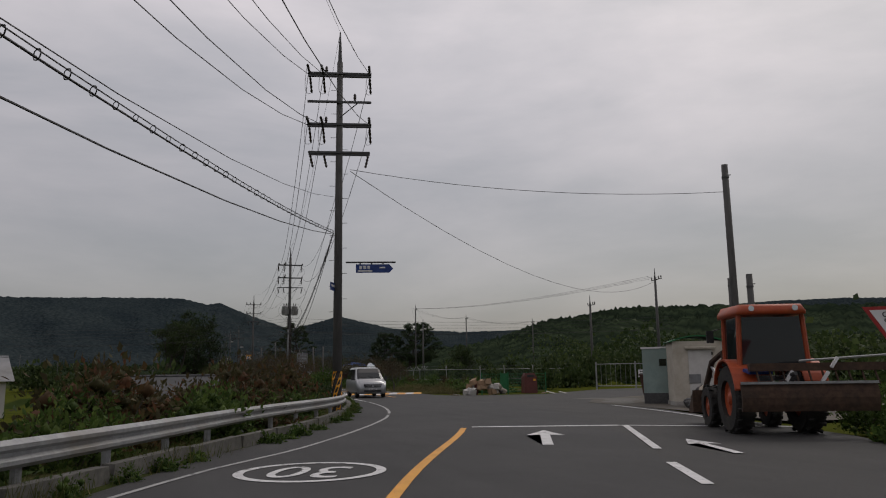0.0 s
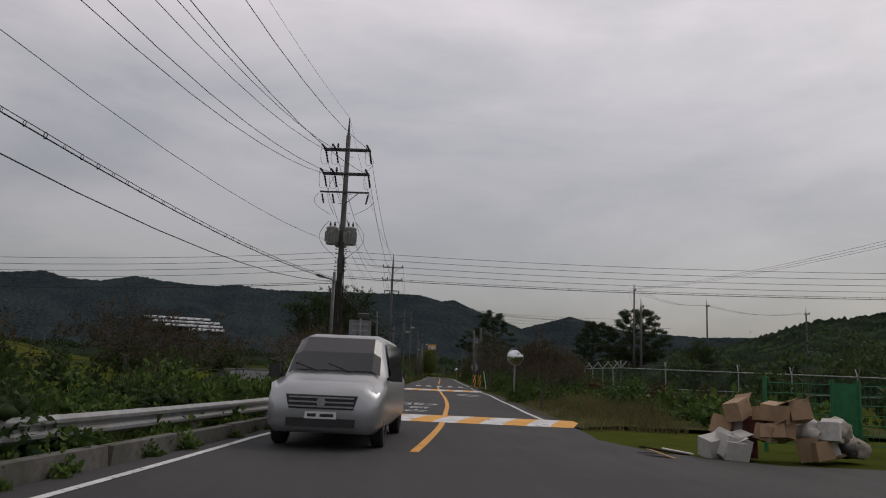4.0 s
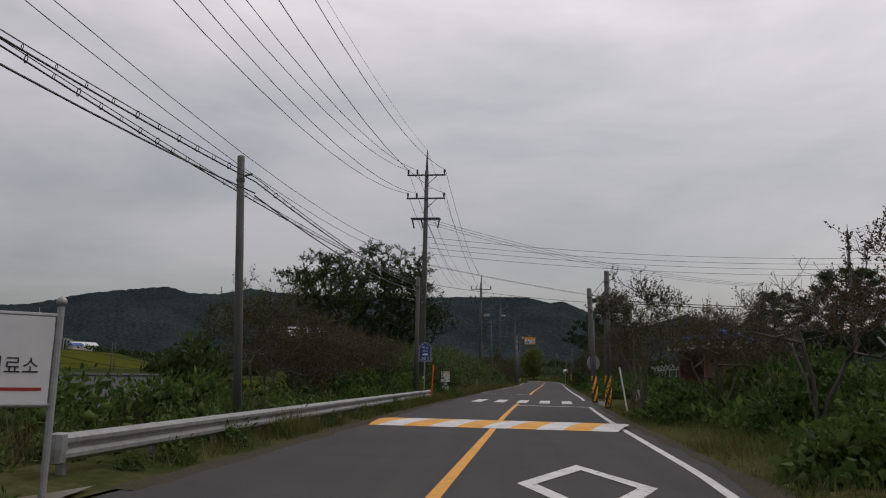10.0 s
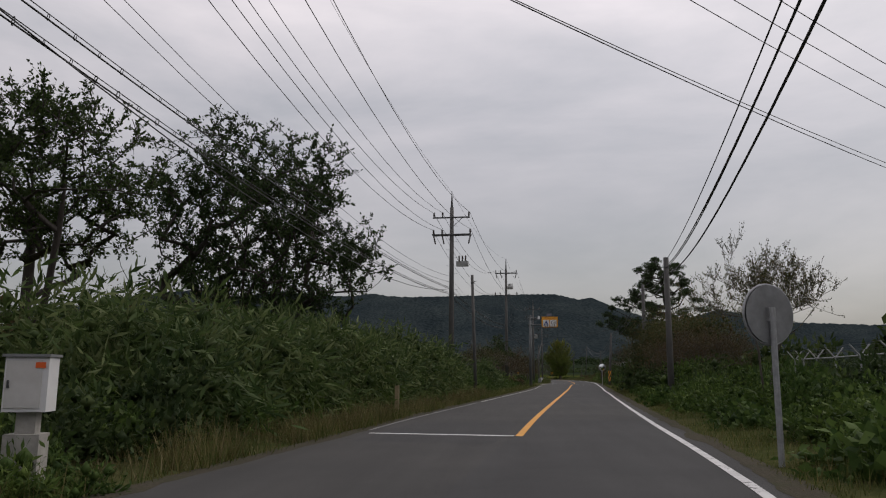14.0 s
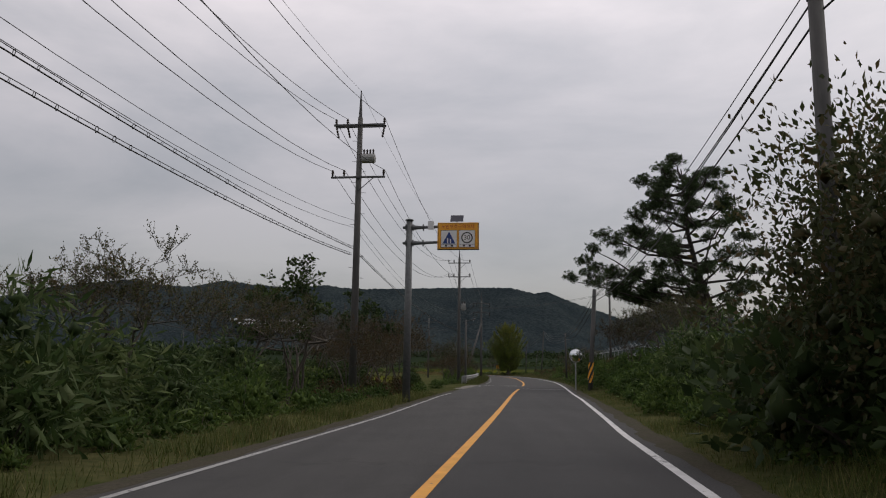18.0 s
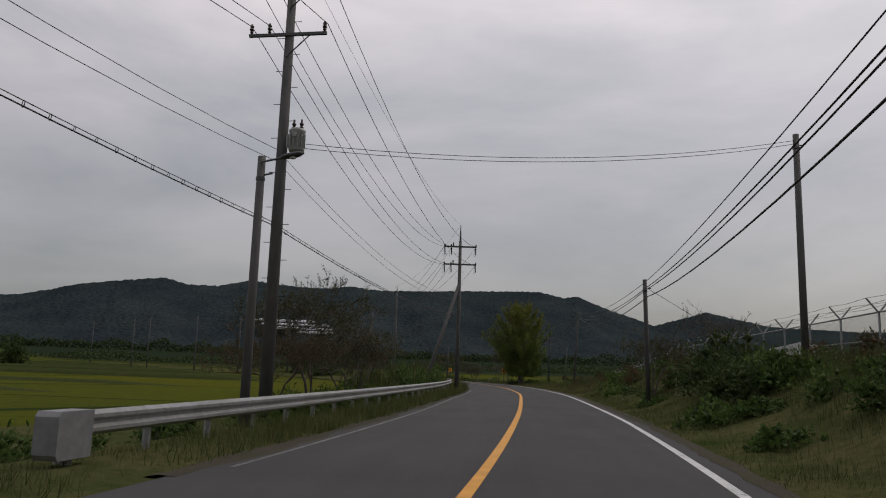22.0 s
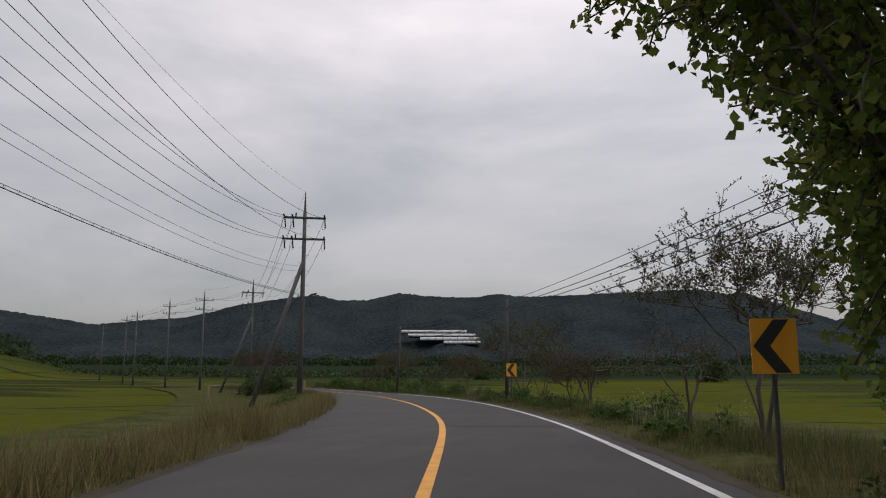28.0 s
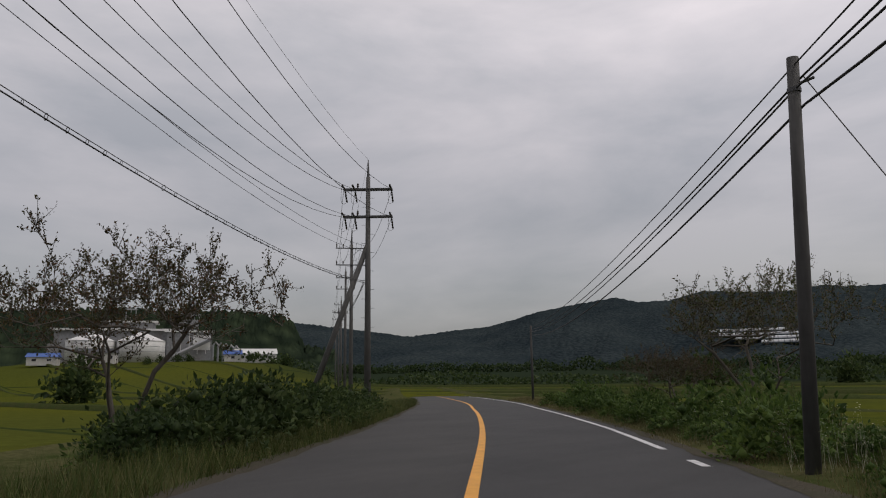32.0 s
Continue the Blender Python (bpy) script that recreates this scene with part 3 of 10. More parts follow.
road = tagged(thing("road", "two-lane grey asphalt country road", "road"), kind="structure")
part("asphalt", ribbon(left_edge, right_edge, 0.0, -112, 420, 0.2, 0.12), ASPHALT, road)
part("lane_patch", ribbon(lambda y: left_edge(y) + 0.12, -0.16, 0.003, 12, 420), ASPHALT_OLD, road, "greyer older asphalt of the far lane")
side = tagged(thing("side_road", "wide asphalt turning area before the works yard", "road"), kind="structure")
part("asphalt", flat([(-28, -90), (-14.5, -66), (-7.2, -53), (-3.6, -46), (1.2, -33), (2.3, -27), (5, -23.2), (12, -19), (45, -12), (45, 6), (20, -1.2), (8.6, -11.6), (4.1, -11.2), (2.6, -9.5), (1.9, -5.5), (-1, -4), (-2.2, -12), (-5, -27), (-9, -39), (-15, -51), (-22, -66), (-31, -90)], -0.006), ASPHALT_OLD, side)

for a, b in ((-112, -39.2), (-11.2, 49.8), (65.6, 145.2), (152.8, 420)):
    part("centre_line", ribbon(-0.075, 0.075, 0.007, a, b), YELLOW_PAINT, road, "solid yellow line")
for a, b in ((-3.4, 47.5), (55.5, 286), (291.5, 420)):
    part("edge_line", ribbon(lambda y: right_line(y) - 0.07, lambda y: right_line(y) + 0.065, 0.006, a, b), WHITE_PAINT, road, "white edge line")
for a, b, w, paint in ((-112, -33, 0.09, WHITE_THIN), (-33, -19, 0.1, WHITE_THIN), (-19, 11.4, 0.12, WHITE_PAINT), (66, 84, 0.09, WHITE_WORN), (84, 136, 0.1, WHITE_THIN), (157, 206, 0.08, WHITE_WORN)):
    part("edge_line", ribbon(lambda y: left_line(y) - w / 2, lambda y: left_line(y) + w / 2, 0.008, a, b), paint, road, "worn white edge line")
for y in (12.4, 14.5, 16.8, 19.2, 21.6, 56.4, 59.4, 62.4, 150.6):
    part("edge_dash", ribbon(lambda y: left_line(y) - 0.07, lambda y: left_line(y) + 0.07, 0.008, y, y + 1.5), WHITE_PAINT, road, "short white dash")
for y in (286.5, 289.2):
    part("edge_dash", ribbon(lambda y: right_line(y) - 0.07, lambda y: right_line(y) + 0.07, 0.006, y, y + 1.6), WHITE_PAINT, road, "short white dash")


GRIT = surface("roadside grit", (0.040, 0.036, 0.027), (0.080, 0.071, 0.054), 22, 1.4, 0.96, relief=0.8, dist=0.02, stain=(0.045, 0.050, 0.026), amount=0.7, spec=0.05)


def grit_edge(side, y0, y1, label):
    """Earth and grit washed over the broken edge of the asphalt."""
    ys = np.arange(y0, y1, 0.3)
    i = np.interp(ys, ROAD[:, 1], np.arange(len(ROAD)))
    at = lambda a: np.stack([np.interp(i, np.arange(len(ROAD)), a[:, k]) for k in (0, 1)], 1)  # noqa: E731
    p, nor = at(ROAD), at(RNOR)
    edge = np.abs(left_edge(ys) if side < 0 else right_edge(ys))
    rag = hills(ys, ys * 0 + side, 1.6, 2.0) * 0.16 + hills(ys, ys * 0 + side * 3, 0.5, 6.0) * 0.09
    lanes = [edge - 0.05 - np.clip(0.10 + rag, -0.04, 0.3), edge + 0.1 + rag * 0.3, edge + 0.34 + rag]
    z = [0.004, 0.012, -0.03]
    v = np.stack([np.concatenate([p + nor * (side * d)[:, None], np.full((len(ys), 1), h)], 1) for d, h in zip(lanes, z)], 1).reshape(-1, 3)
    k = np.arange(len(ys) - 1)[:, None] * 3
    q = np.concatenate([k + np.array([[0, 1, 4, 3]]), k + np.array([[1, 2, 5, 4]])])
    if side < 0:
        q = q[:, ::-1]
    return solid("verge_grit", array_mesh("verge_grit", v, q, True), GRIT, label, "verge", kind="structure")


grit_edge(-1, 22, 140, "earth and grit along the asphalt's broken edge")
grit_edge(-1, 157, 330, "earth and grit along the asphalt's broken edge")
grit_edge(1, -3, 330, "earth and grit along the asphalt's broken edge")


def bar_mark(name, a, b, w, label, z=0.008):
    a, b = Vector((*a, 0)), Vector((*b, 0))
    n = (b - a).normalized().cross(Vector((0, 0, 1))) * w / 2
    part(name, flat([tuple(q.xy) for q in (a + n, a - n, b - n, b + n)], z), WHITE_PAINT, road, label)


bar_mark("stop_line", (-9.3, -39.75), (-5.9, -41.2), 0.3, "white stop line")
bar_mark("stop_line", (-5.9, -41.2), (-2.3, -44.2), 0.2, "white stop line")
for a, b in (((-5.75, -41.3), (-8.85, -46.65)), ((-9.95, -48.4), (-11.0, -50.4)), ((-12.3, -52.8), (-13.6, -55.0)), ((-15.0, -57.6), (-16.2, -59.8))):
    bar_mark("lane_dash", a, b, 0.15, "white lane dash", 0.009)
for a, b in (((1.18, -30.55), (-0.13, -35.07)), ((-0.13, -35.07), (-1.18, -38.23)), ((-1.18, -38.23), (-2.1, -40.45))):
    bar_mark("yard_line", a, b, 0.13, "thin white line before the yard", 0.01)
bar_mark("stop_line", beside(47.3, 0.1)[:2], beside(47.3, 3.0)[:2], 0.26, "white stop line")
bar_mark("stop_line", beside(65.8, -3.1)[:2], beside(65.6, -0.1)[:2], 0.22, "white stop line", 0.011)
bar_mark("stop_line", beside(145.2, 0.1)[:2], beside(145.0, 3.0)[:2], 0.2, "white stop line")
bar_mark("stop_line", beside(153.3, -3.0)[:2], beside(153.0, -0.1)[:2], 0.2, "white stop line", 0.011)
for d in (-1.98, -0.95, 0.1, 1.14, 2.18):
    a, b = beside(49.8, d), beside(53.4, d)
    bar_mark("zebra_stripe", a[:2], b[:2], 0.48, "white crossing stripe", 0.012)


def arrow_mark(x, y, turn, s=1.0):
    pts = [(-0.09, 0), (0.09, 0), (0.09, 2.1), (0.36, 1.95), (0, 3.3), (-0.36, 1.95), (-0.09, 2.1)]
    c, q = math.cos(radians(turn)), math.sin(radians(turn))
    part("arrow_marking", flat([(x + s * (c * u - q * v), y + s * (q * u + c * v)) for u, v in pts], 0.009), WHITE_PAINT, road, "white lane arrow")


arrow_mark(-10.1, -45.05, -28, 1.15)
arrow_mark(-8.2, -47.9, -22, 0.85)
dia_out = []
for k in (1.0, 0.72):
    c = beside(23.7, 1.58)
    dia_out.append([(c[0] - 0.78 * k, c[1] + 0.1), (c[0] + 0.1, c[1] + 2.1 * k), (c[0] + 0.78 * k, c[1] - 0.0), (c[0] - 0.1, c[1] - 2.1 * k)])
o, i2 = dia_out
part("diamond_marking", Kit().add([(*p, 0.009) for p in o] + [(*p, 0.009) for p in i2], [(k, (k + 1) % 4, 4 + (k + 1) % 4, 4 + k)[::-1] for k in range(4)]), WHITE_PAINT, road, "white warning diamond outline")


def oval_thirty(x, y, turn):
    kit, n = Kit(), 40
    ring = [(r * 1.05 * math.cos(2 * math.pi * k / n), r * 1.12 * math.sin(2 * math.pi * k / n), 0.009) for r in (1.0, 0.87) for k in range(n)]
    m = pose(x, y, 0, 0, 0, turn)
    kit.add([m @ Vector(p) for p in ring], [(k, (k + 1) % n, n + (k + 1) % n, n + k)[::-1] for k in range(n)])
    part("speed_marking", kit, WHITE_PAINT, road, "white painted speed ring")
    writing("speed_figures", "30", 1.0, WHITE_PAINT, road, (x, y, 0.009), (0, 0, turn), "painted figures 30", (1.15, 1.7))


oval_thirty(-1.27, 7.95, 180 + heading(8))
oval_thirty(-14.95, -46.95, 180 + heading(-47))
for text, y in (("보호", 5.2), ("구역", 2.7)):
    c = beside(y, -1.5)
    writing("road_lettering", text, 1.0, WHITE_PAINT, road, (c[0], c[1], 0.009), (0, 0, 180 + heading(y)), "painted lettering", (1.0, 1.6))
c = beside(-49.4, -1.4)
writing("road_lettering", "보호", 1.0, WHITE_PAINT, road, (c[0], c[1] - 1.5, 0.009), (0, 0, 180 + heading(-50)), "painted lettering", (1.0, 1.6))


def hump(y0, y1, d0, d1, rise, label):
    """A raised hump across the road in slanting stripes."""
    h = thing("speed_hump", label, "speed hump", group="speed humps")
    width, slant, d, k = 0.62, 0.85, d0, 0
    while d < d1:
        kit, n, vs = Kit(), 10, []
        for j in range(n + 1):
            u = j / n
            q = beside(y0, 0)
            z = 0.010 + rise * math.sin(math.pi * u) ** 0.8 if 0 < u < 1 else 0.010
            for e in (d, d + width):
                off = min(max(e + slant * (u - 0.5), d0), d1)
                i = int(np.argmin(abs(ROAD[:, 1] - (y0 + u * (y1 - y0)))))
                along = y0 + u * (y1 - y0) - ROAD[i, 1]
                vs.append((ROAD[i, 0] + RNOR[i, 0] * off + RDIR[i, 0] * along, ROAD[i, 1] + RNOR[i, 1] * off + RDIR[i, 1] * along, z))
        kit.add(vs, [(2 * j, 2 * j + 1, 2 * j + 3, 2 * j + 2) for j in range(n)])
        part("stripe", kit, YELLOW_PAINT if k % 2 == 0 else WHITE_PAINT, h, "yellow stripe" if k % 2 == 0 else "white stripe", True)
        d, k = d + width, k + 1
    return h


hump(-3.4, -0.4, -4.2, 3.7, 0.075, "worn yellow and white striped speed hump")
hump(32.5, 35.4, -2.95, 3.25, 0.075, "bright yellow and white striped speed hump")
# concrete lane mouths
part("apron", flat([(-2.75, 13.0), (-4.6, 11.6), (-9.5, 9.0), (-14, 6.6), (-14, 9.6), (-8.0, 12.2), (-4.9, 14.9), (-3.7, 18.3), (-2.4, 22.4), (-2.1, 20)], 0.004), CONCRETE_APRON, side, "pale concrete lane mouth")
part("apron", flat([beside(143.0, -3.4)[:2], (4.0, 142.6), (-7, 140.4), (-7, 143.4), (2.4, 145.6), (5.4, 149.0), (7.4, 154.0), beside(155, -3.3)[:2], beside(148, -3.3)[:2]], 0.004), CONCRETE_APRON, side, "pale concrete lane mouth")
part("apron", flat([beside(48.6, 3.4)[:2], beside(55.6, 3.4)[:2], (12.5, 54.4), (12.5, 49.6)], 0.004), CONCRETE_DARK, side, "grey concrete driveway mouth")
part("apron", flat([beside(279.0, 3.2)[:2], (-3.0, 279.6), (-5.0, 286.0), (-8.6, 289.6), beside(287.6, 3.2)[:2]], 0.003), ASPHALT_OLD, side, "worn lane mouth beside the road")
part("yard_ground", flat([(-1.4, -42.5), (1.2, -33), (2.3, -27), (5, -23.2), (12, -19), (22, -15.4), (22, -42.5)], 0.002), YARD_DIRT, side, "dusty concrete yard by the hut")
part("spilt_cement", flat([(4.0, -22.6), (5.2, -24.0), (3.0, -27.0), (2.2, -29.6), (2.9, -29.8), (4.4, -27.4), (6.4, -25.4), (7.4, -23.4), (6.0, -21.4)], 0.008), CONCRETE_DARK, side, "pale spill on the asphalt")


def road_patch(y0, y1, d0, d1, mat_, label):
    """A mended stretch of lane with uneven edges."""
    r = random.Random(int(y0 * 10))
    ys = np.arange(y0, y1 + 0.1, 1.5)
    a = [beside(y, d0 + r.uniform(-0.05, 0.05)) for y in ys]
    b = [beside(y, d1 + r.uniform(-0.05, 0.05)) for y in ys]
    part("road_patch", flat([q[:2] for q in a] + [q[:2] for q in b[::-1]], 0.0045), mat_, road, label)


for y0, y1, d0, d1 in ((36.2, 45, 0.2, 2.9), (101, 113, 0.2, 2.9), (138.5, 144, 0.2, 2.9), (186, 199, 0.2, 2.9), (26, 31.5, -2.9, -0.25), (64, 70, -2.9, -0.3), (250, 259, 0.2, 2.9)):
    road_patch(y0, y1, d0, d1, ASPHALT_NEW, "darker mended asphalt")
for y0, y1, d0, d1 in ((15, 24, 0.2, 2.9), (72, 84, 0.2, 2.9), (155, 168, 0.2, 2.9), (224, 236, -2.9, -0.2)):
    road_patch(y0, y1, d0, d1, ASPHALT_OLD, "greyer mended asphalt")


# ---- utility poles and their wires ----
def insulator(arm, x, z, y=0.0, up=True, parent=None):
    k = Kit()
    s = 1 if up else -1
    k.lathe([(0.015, 0), (0.05, s * 0.05), (0.035, s * 0.08), (0.065, s * 0.13), (0.045, s * 0.17), (0.055, s * 0.22), (0.03, s * 0.28)], (x, y, z), 8)
    part("insulator", k, INSULATOR, arm, "dark ribbed insulator")


def string_insulator(arm, p, q):
    p, q = Vector(p), Vector(q)
    k = Kit()
    pts, rad = [], []
    for i in range(9):
        pts.append(p + (q - p) * i / 8)
        rad.append(0.02 if i in (0, 8) else (0.055 if i % 2 else 0.03))
    k.tube(pts, rad, 7)
    part("strain_insulator", k, INSULATOR, arm, "dark strain insulator")


def utility_pole(at, top, turn, arms, lean=(0, 0), label="grey concrete utility pole carrying wires", spike=0.9, r=0.17, steps=True):
    """A spun concrete pole; arms: (height, reach, doubled, fittings)."""
    x, y = at
    z0 = gz(x, y)
    p = thing("utility_pole", label, "utility pole", (x, y, z0 - 0.1), turn, "utility poles")
    h = top - z0 + 0.1
    body = Kit().tube([(0, 0, 0), (lean[0] * 0.5, lean[1] * 0.5, (h - spike) / 2), (lean[0], lean[1], h - spike)], [r, r * 0.82, r * 0.62], 14)
    part("post", body, POLE_MAT, p, "", True)
    if spike:
        part("peak_bracket", Kit().tube([(0, 0, h - spike - 0.5), (0, 0, h - 0.5), (0, 0, h)], [0.1, 0.05, 0.02], 8), DARK_STEEL, p, "steel earth-wire bracket")
    for ht, reach, two, fit in arms:
        a = ht - z0 + 0.1
        k = Kit()
        for oy in ((-r * 0.75, r * 0.75) if two else (-r * 0.8,)):
            k.box((0, oy, a), (2 * reach, 0.075, 0.075))
        arm = part("crossarm", k, DARK_STEEL, p, "steel crossarm")
        mid = 0 if two else -r * 0.8
        for sx in (-reach + 0.06, -reach + 0.55, reach - 0.06):
            if fit in ("pin", "both"):
                insulator(arm, sx, a + 0.04, mid)
            if fit == "strain":
                string_insulator(arm, (sx, -0.14, a), (sx - 0.03, -0.85, a + 0.02))
                string_insulator(arm, (sx, 0.14, a - 0.04), (sx + 0.04, 0.55, a - 0.5))
                loop = [(sx - 0.03 + 0.1 * t - 0.16 * math.sin(math.pi * t), -0.85 + 1.4 * t, a + 0.02 - 0.52 * t - 0.42 * math.sin(math.pi * t)) for t in (q / 10 for q in range(11))]
                part("jumper", Kit().tube(loop, 0.008, 5, False), WIRE, arm)
            if fit in ("hang", "both"):
                string_insulator(arm, (sx, 0.05, a - 0.04), (sx + 0.1 * (1 if sx < 0 else -1), 0.1, a - 0.5))
        if fit in ("strain", "bare"):
            insulator(arm, -reach * 0.42 if fit == "strain" else reach * 0.48, a + 0.04, mid)
        if not two:
            part("brace", Kit().tube([(reach * 0.6, -r * 0.8, a), (0, -r * 0.8, a - 0.6)], 0.018, 6), DARK_STEEL, arm)
    if steps:
        peg = [Kit().tube([(s * r * 0.7, 0, 0), (s * (r + 0.14), 0, 0)], 0.009, 5).data("climbing_step") for s in (-1, 1)]
        for i in range(int((h - 4.2) / 0.45)):
            part("climbing_step", peg[i % 2], DARK_STEEL, p).location.z = 2.8 + i * 0.45
    return p


def catenary(p, q, sag, n=14):
    return [(p[0] + (q[0] - p[0]) * t, p[1] + (q[1] - p[1]) * t, p[2] + (q[2] - p[2]) * t - 4 * sag * t * (1 - t)) for t in (i / n for i in range(n + 1))]


def cable(p, q, sag, r=0.011, label="thin black overhead wire", group="overhead wires"):
    solid("overhead_wire", Kit().tube(catenary(p, q, sag), r, 5, False), WIRE, label, "wire", group)


def lashed_cable(p, q, sag, r=0.013, gap=0.55, ring=0.045):
    """A cable slung under a carrier wire in a row of rings."""
    c = thing("slung_cable", "black telephone cable hung in rings from a carrier wire", "cable", group="slung cables")
    line = catenary(p, q, sag, 20)
    part("carrier", Kit().tube(line, 0.008, 5, False), WIRE, c)
    part("cable", Kit().tube([(x, y, z - 2 * ring + 0.01) for x, y, z in line], r, 6, False), WIRE, c)
    length = math.dist(p, q)
    d = Vector(q) - Vector(p)
    d.z = 0
    d.normalize()
    s = Vector((-d.y, d.x, 0))
    n = int(length / gap)
    hoop = Kit().tube([(s * math.cos(a) + d * math.cos(a) * 0.7 + Vector((0, 0, 1)) * math.sin(a)) * ring for a in (2 * math.pi * j / 8 for j in range(9))], 0.0055, 4, False).data("hanger_ring")
    for i in range(1, n):
        t = i / n
        m = Vector((p[0] + (q[0] - p[0]) * t, p[1] + (q[1] - p[1]) * t, p[2] + (q[2] - p[2]) * t - 4 * sag * t * (1 - t) - ring))
        ob = part("hanger_ring", hoop, WIRE, c)
        ob.location, ob.scale = m, (0.8 + 0.5 * random.random(),) * 3


def transformer(pole, x, y, z, r=0.27, h=0.78):
    k = Kit().lathe([(r * 0.9, 0), (r, 0.03), (r, h - 0.05), (r * 1.04, h - 0.04), (r * 1.04, h), (r * 0.75, h + 0.05)], (x, y, z), 20)
    t = part("transformer", k, TANK_GREY, pole, "grey transformer tank", True)
    for i in range(7):
        a = math.pi * (0.1 + 0.8 * i / 6) + math.pi
        f = Kit().box((x + math.cos(a) * (r + 0.03), y + math.sin(a) * (r + 0.03), z + h * 0.45), (0.012, 0.07, h * 0.6), pose(0, 0, 0, 0, 0, math.degrees(a) + 90))
        part("cooling_fin", f, TANK_GREY, t)
    for i, ox in enumerate((-0.1, 0.1)):
        b = Kit().lathe([(0.03, 0), (0.06, 0.05), (0.03, 0.09), (0.06, 0.14), (0.03, 0.18), (0.025, 0.26)], (x + ox, y, z + h + 0.03), 8)
        part("bushing", b, INSULATOR, t, "dark porcelain bushing")
    part("lug", Kit().box((x, y - r - 0.02, z + h * 0.7), (0.1, 0.06, 0.12)), TANK_GREY, t)
    return t


# the main line down the left side: place, top, crossarms (height, reach, doubled, fittings), thin wires' height, slung cable's height
LINE = [((-34.0, -92.0), 13.0, [(11.4, 1.1, 0, "pin"), (10.4, 1.1, 0, "pin")], 5.6, 3.4),
        ((-10.9, -32.0), 13.93, [(12.25, 1.15, 1, "strain"), (11.16, 1.15, 0, "bare"), (10.32, 1.15, 1, "strain"), (9.26, 1.1, 1, "hang")], 7.65, 6.42),
        ((-4.75, 11.0), 13.1, [(11.5, 1.1, 1, "strain"), (10.33, 1.1, 1, "strain"), (9.42, 1.15, 0, "hang")], 7.0, 5.4),
        ((-2.05, 54.4), 13.35, [(11.9, 1.05, 0, "pin"), (10.6, 1.05, 0, "pin"), (9.5, 0.8, 1, "hang")], 7.6, 6.1),
        ((0.31, 91.7), 11.4, [(9.9, 1.05, 0, "pin"), (8.93, 1.1, 1, "both")], 6.6, 6.0),
        ((2.57, 126.9), 12.95, [(11.4, 1.1, 1, "both"), (9.12, 1.15, 0, "pin")], 7.3, 6.2),
        ((5.79, 166.9), 12.45, [(11.06, 1.05, 0, "pin"), (9.75, 1.05, 0, "pin")], 6.7, 4.85),
        ((8.0, 203.5), 11.98, [(10.37, 1.2, 1, "strain"), (9.06, 1.2, 1, "strain")], 6.9, 5.43),
        ((-1.74, 238.2), 11.35, [(9.83, 1.15, 0, "pin"), (8.55, 1.2, 0, "pin")], 6.78, 5.35),
        ((-10.6, 271.65), 12.35, [(10.74, 1.25, 1, "strain"), (9.44, 1.25, 1, "strain")], 7.8, 6.15),
        ((-34.5, 306.4), 12.24, [(10.72, 1.2, 1, "strain"), (9.35, 1.2, 1, "strain")], 7.9, 6.21),
        ((-50.5, 320.8), 13.2, [(11.7, 1.2, 0, "pin"), (10.4, 1.2, 0, "pin")], 8.6, 7.0)]
turns = []
for i, row in enumerate(LINE):
    a, b = LINE[max(i - 1, 0)][0], LINE[min(i + 1, len(LINE) - 1)][0]
    turns.append(math.degrees(math.atan2(-(b[0] - a[0]), b[1] - a[1])))
POLES = [utility_pole(p, top, turns[i], arms, spike=0.9 + 0.3 * (i % 2)) for i, (p, top, arms, _, _) in enumerate(LINE)]


def carriers(i):
    """The two crossarms of a pole that carry the conductors, as (height, reach)."""
    arms = [a for a in LINE[i][2] if a[3] not in ("bare", "hang")][:2]
    return [(h + (0.0 if fit == "strain" else 0.32), reach) for h, reach, two, fit in arms]


def on_arm(i, dx, z):
    x, y = LINE[i][0]
    a = radians(turns[i])
    return (x + math.cos(a) * dx, y + math.sin(a) * dx, z)


for i in range(len(LINE) - 1):
    (a, ta, _, wa, la), (b, tb, _, wb, lb) = LINE[i], LINE[i + 1]
    span = math.dist(a, b)
    sag = 1.05 * (span / 40) ** 2
    cable((*a, ta), (*b, tb), sag * 1.05, 0.006, "thin earth wire along the pole tops")
    for (ha, ra), (hb, rb) in zip(carriers(i), carriers(i + 1)):
        for f in (-1.0, -0.52, 0.97):
            cable(on_arm(i, f * ra, ha), on_arm(i + 1, f * rb, hb), sag * 1.75)
    for dz in (0.0, 0.3) if i > 1 else (0.0,):
        cable(on_arm(i, -0.12, wa - dz), on_arm(i + 1, -0.12, wb - dz), sag * 1.2, 0.007)
    lashed_cable(on_arm(i, -0.17, la), on_arm(i + 1, -0.17, lb), sag * (0.9 if i in (1, 9) else 0.55))
    if i in (3, 4):
        lashed_cable(on_arm(i, -0.2, la - 0.3), on_arm(i + 1, -0.2, lb - 0.28), sag * 0.7)
    if i in (0, 1, 3):
        cable(on_arm(i, -0.19, la - 0.12), on_arm(i + 1, -0.19, lb - 0.12), sag * (0.75 if i == 0 else 1.35), 0.012)


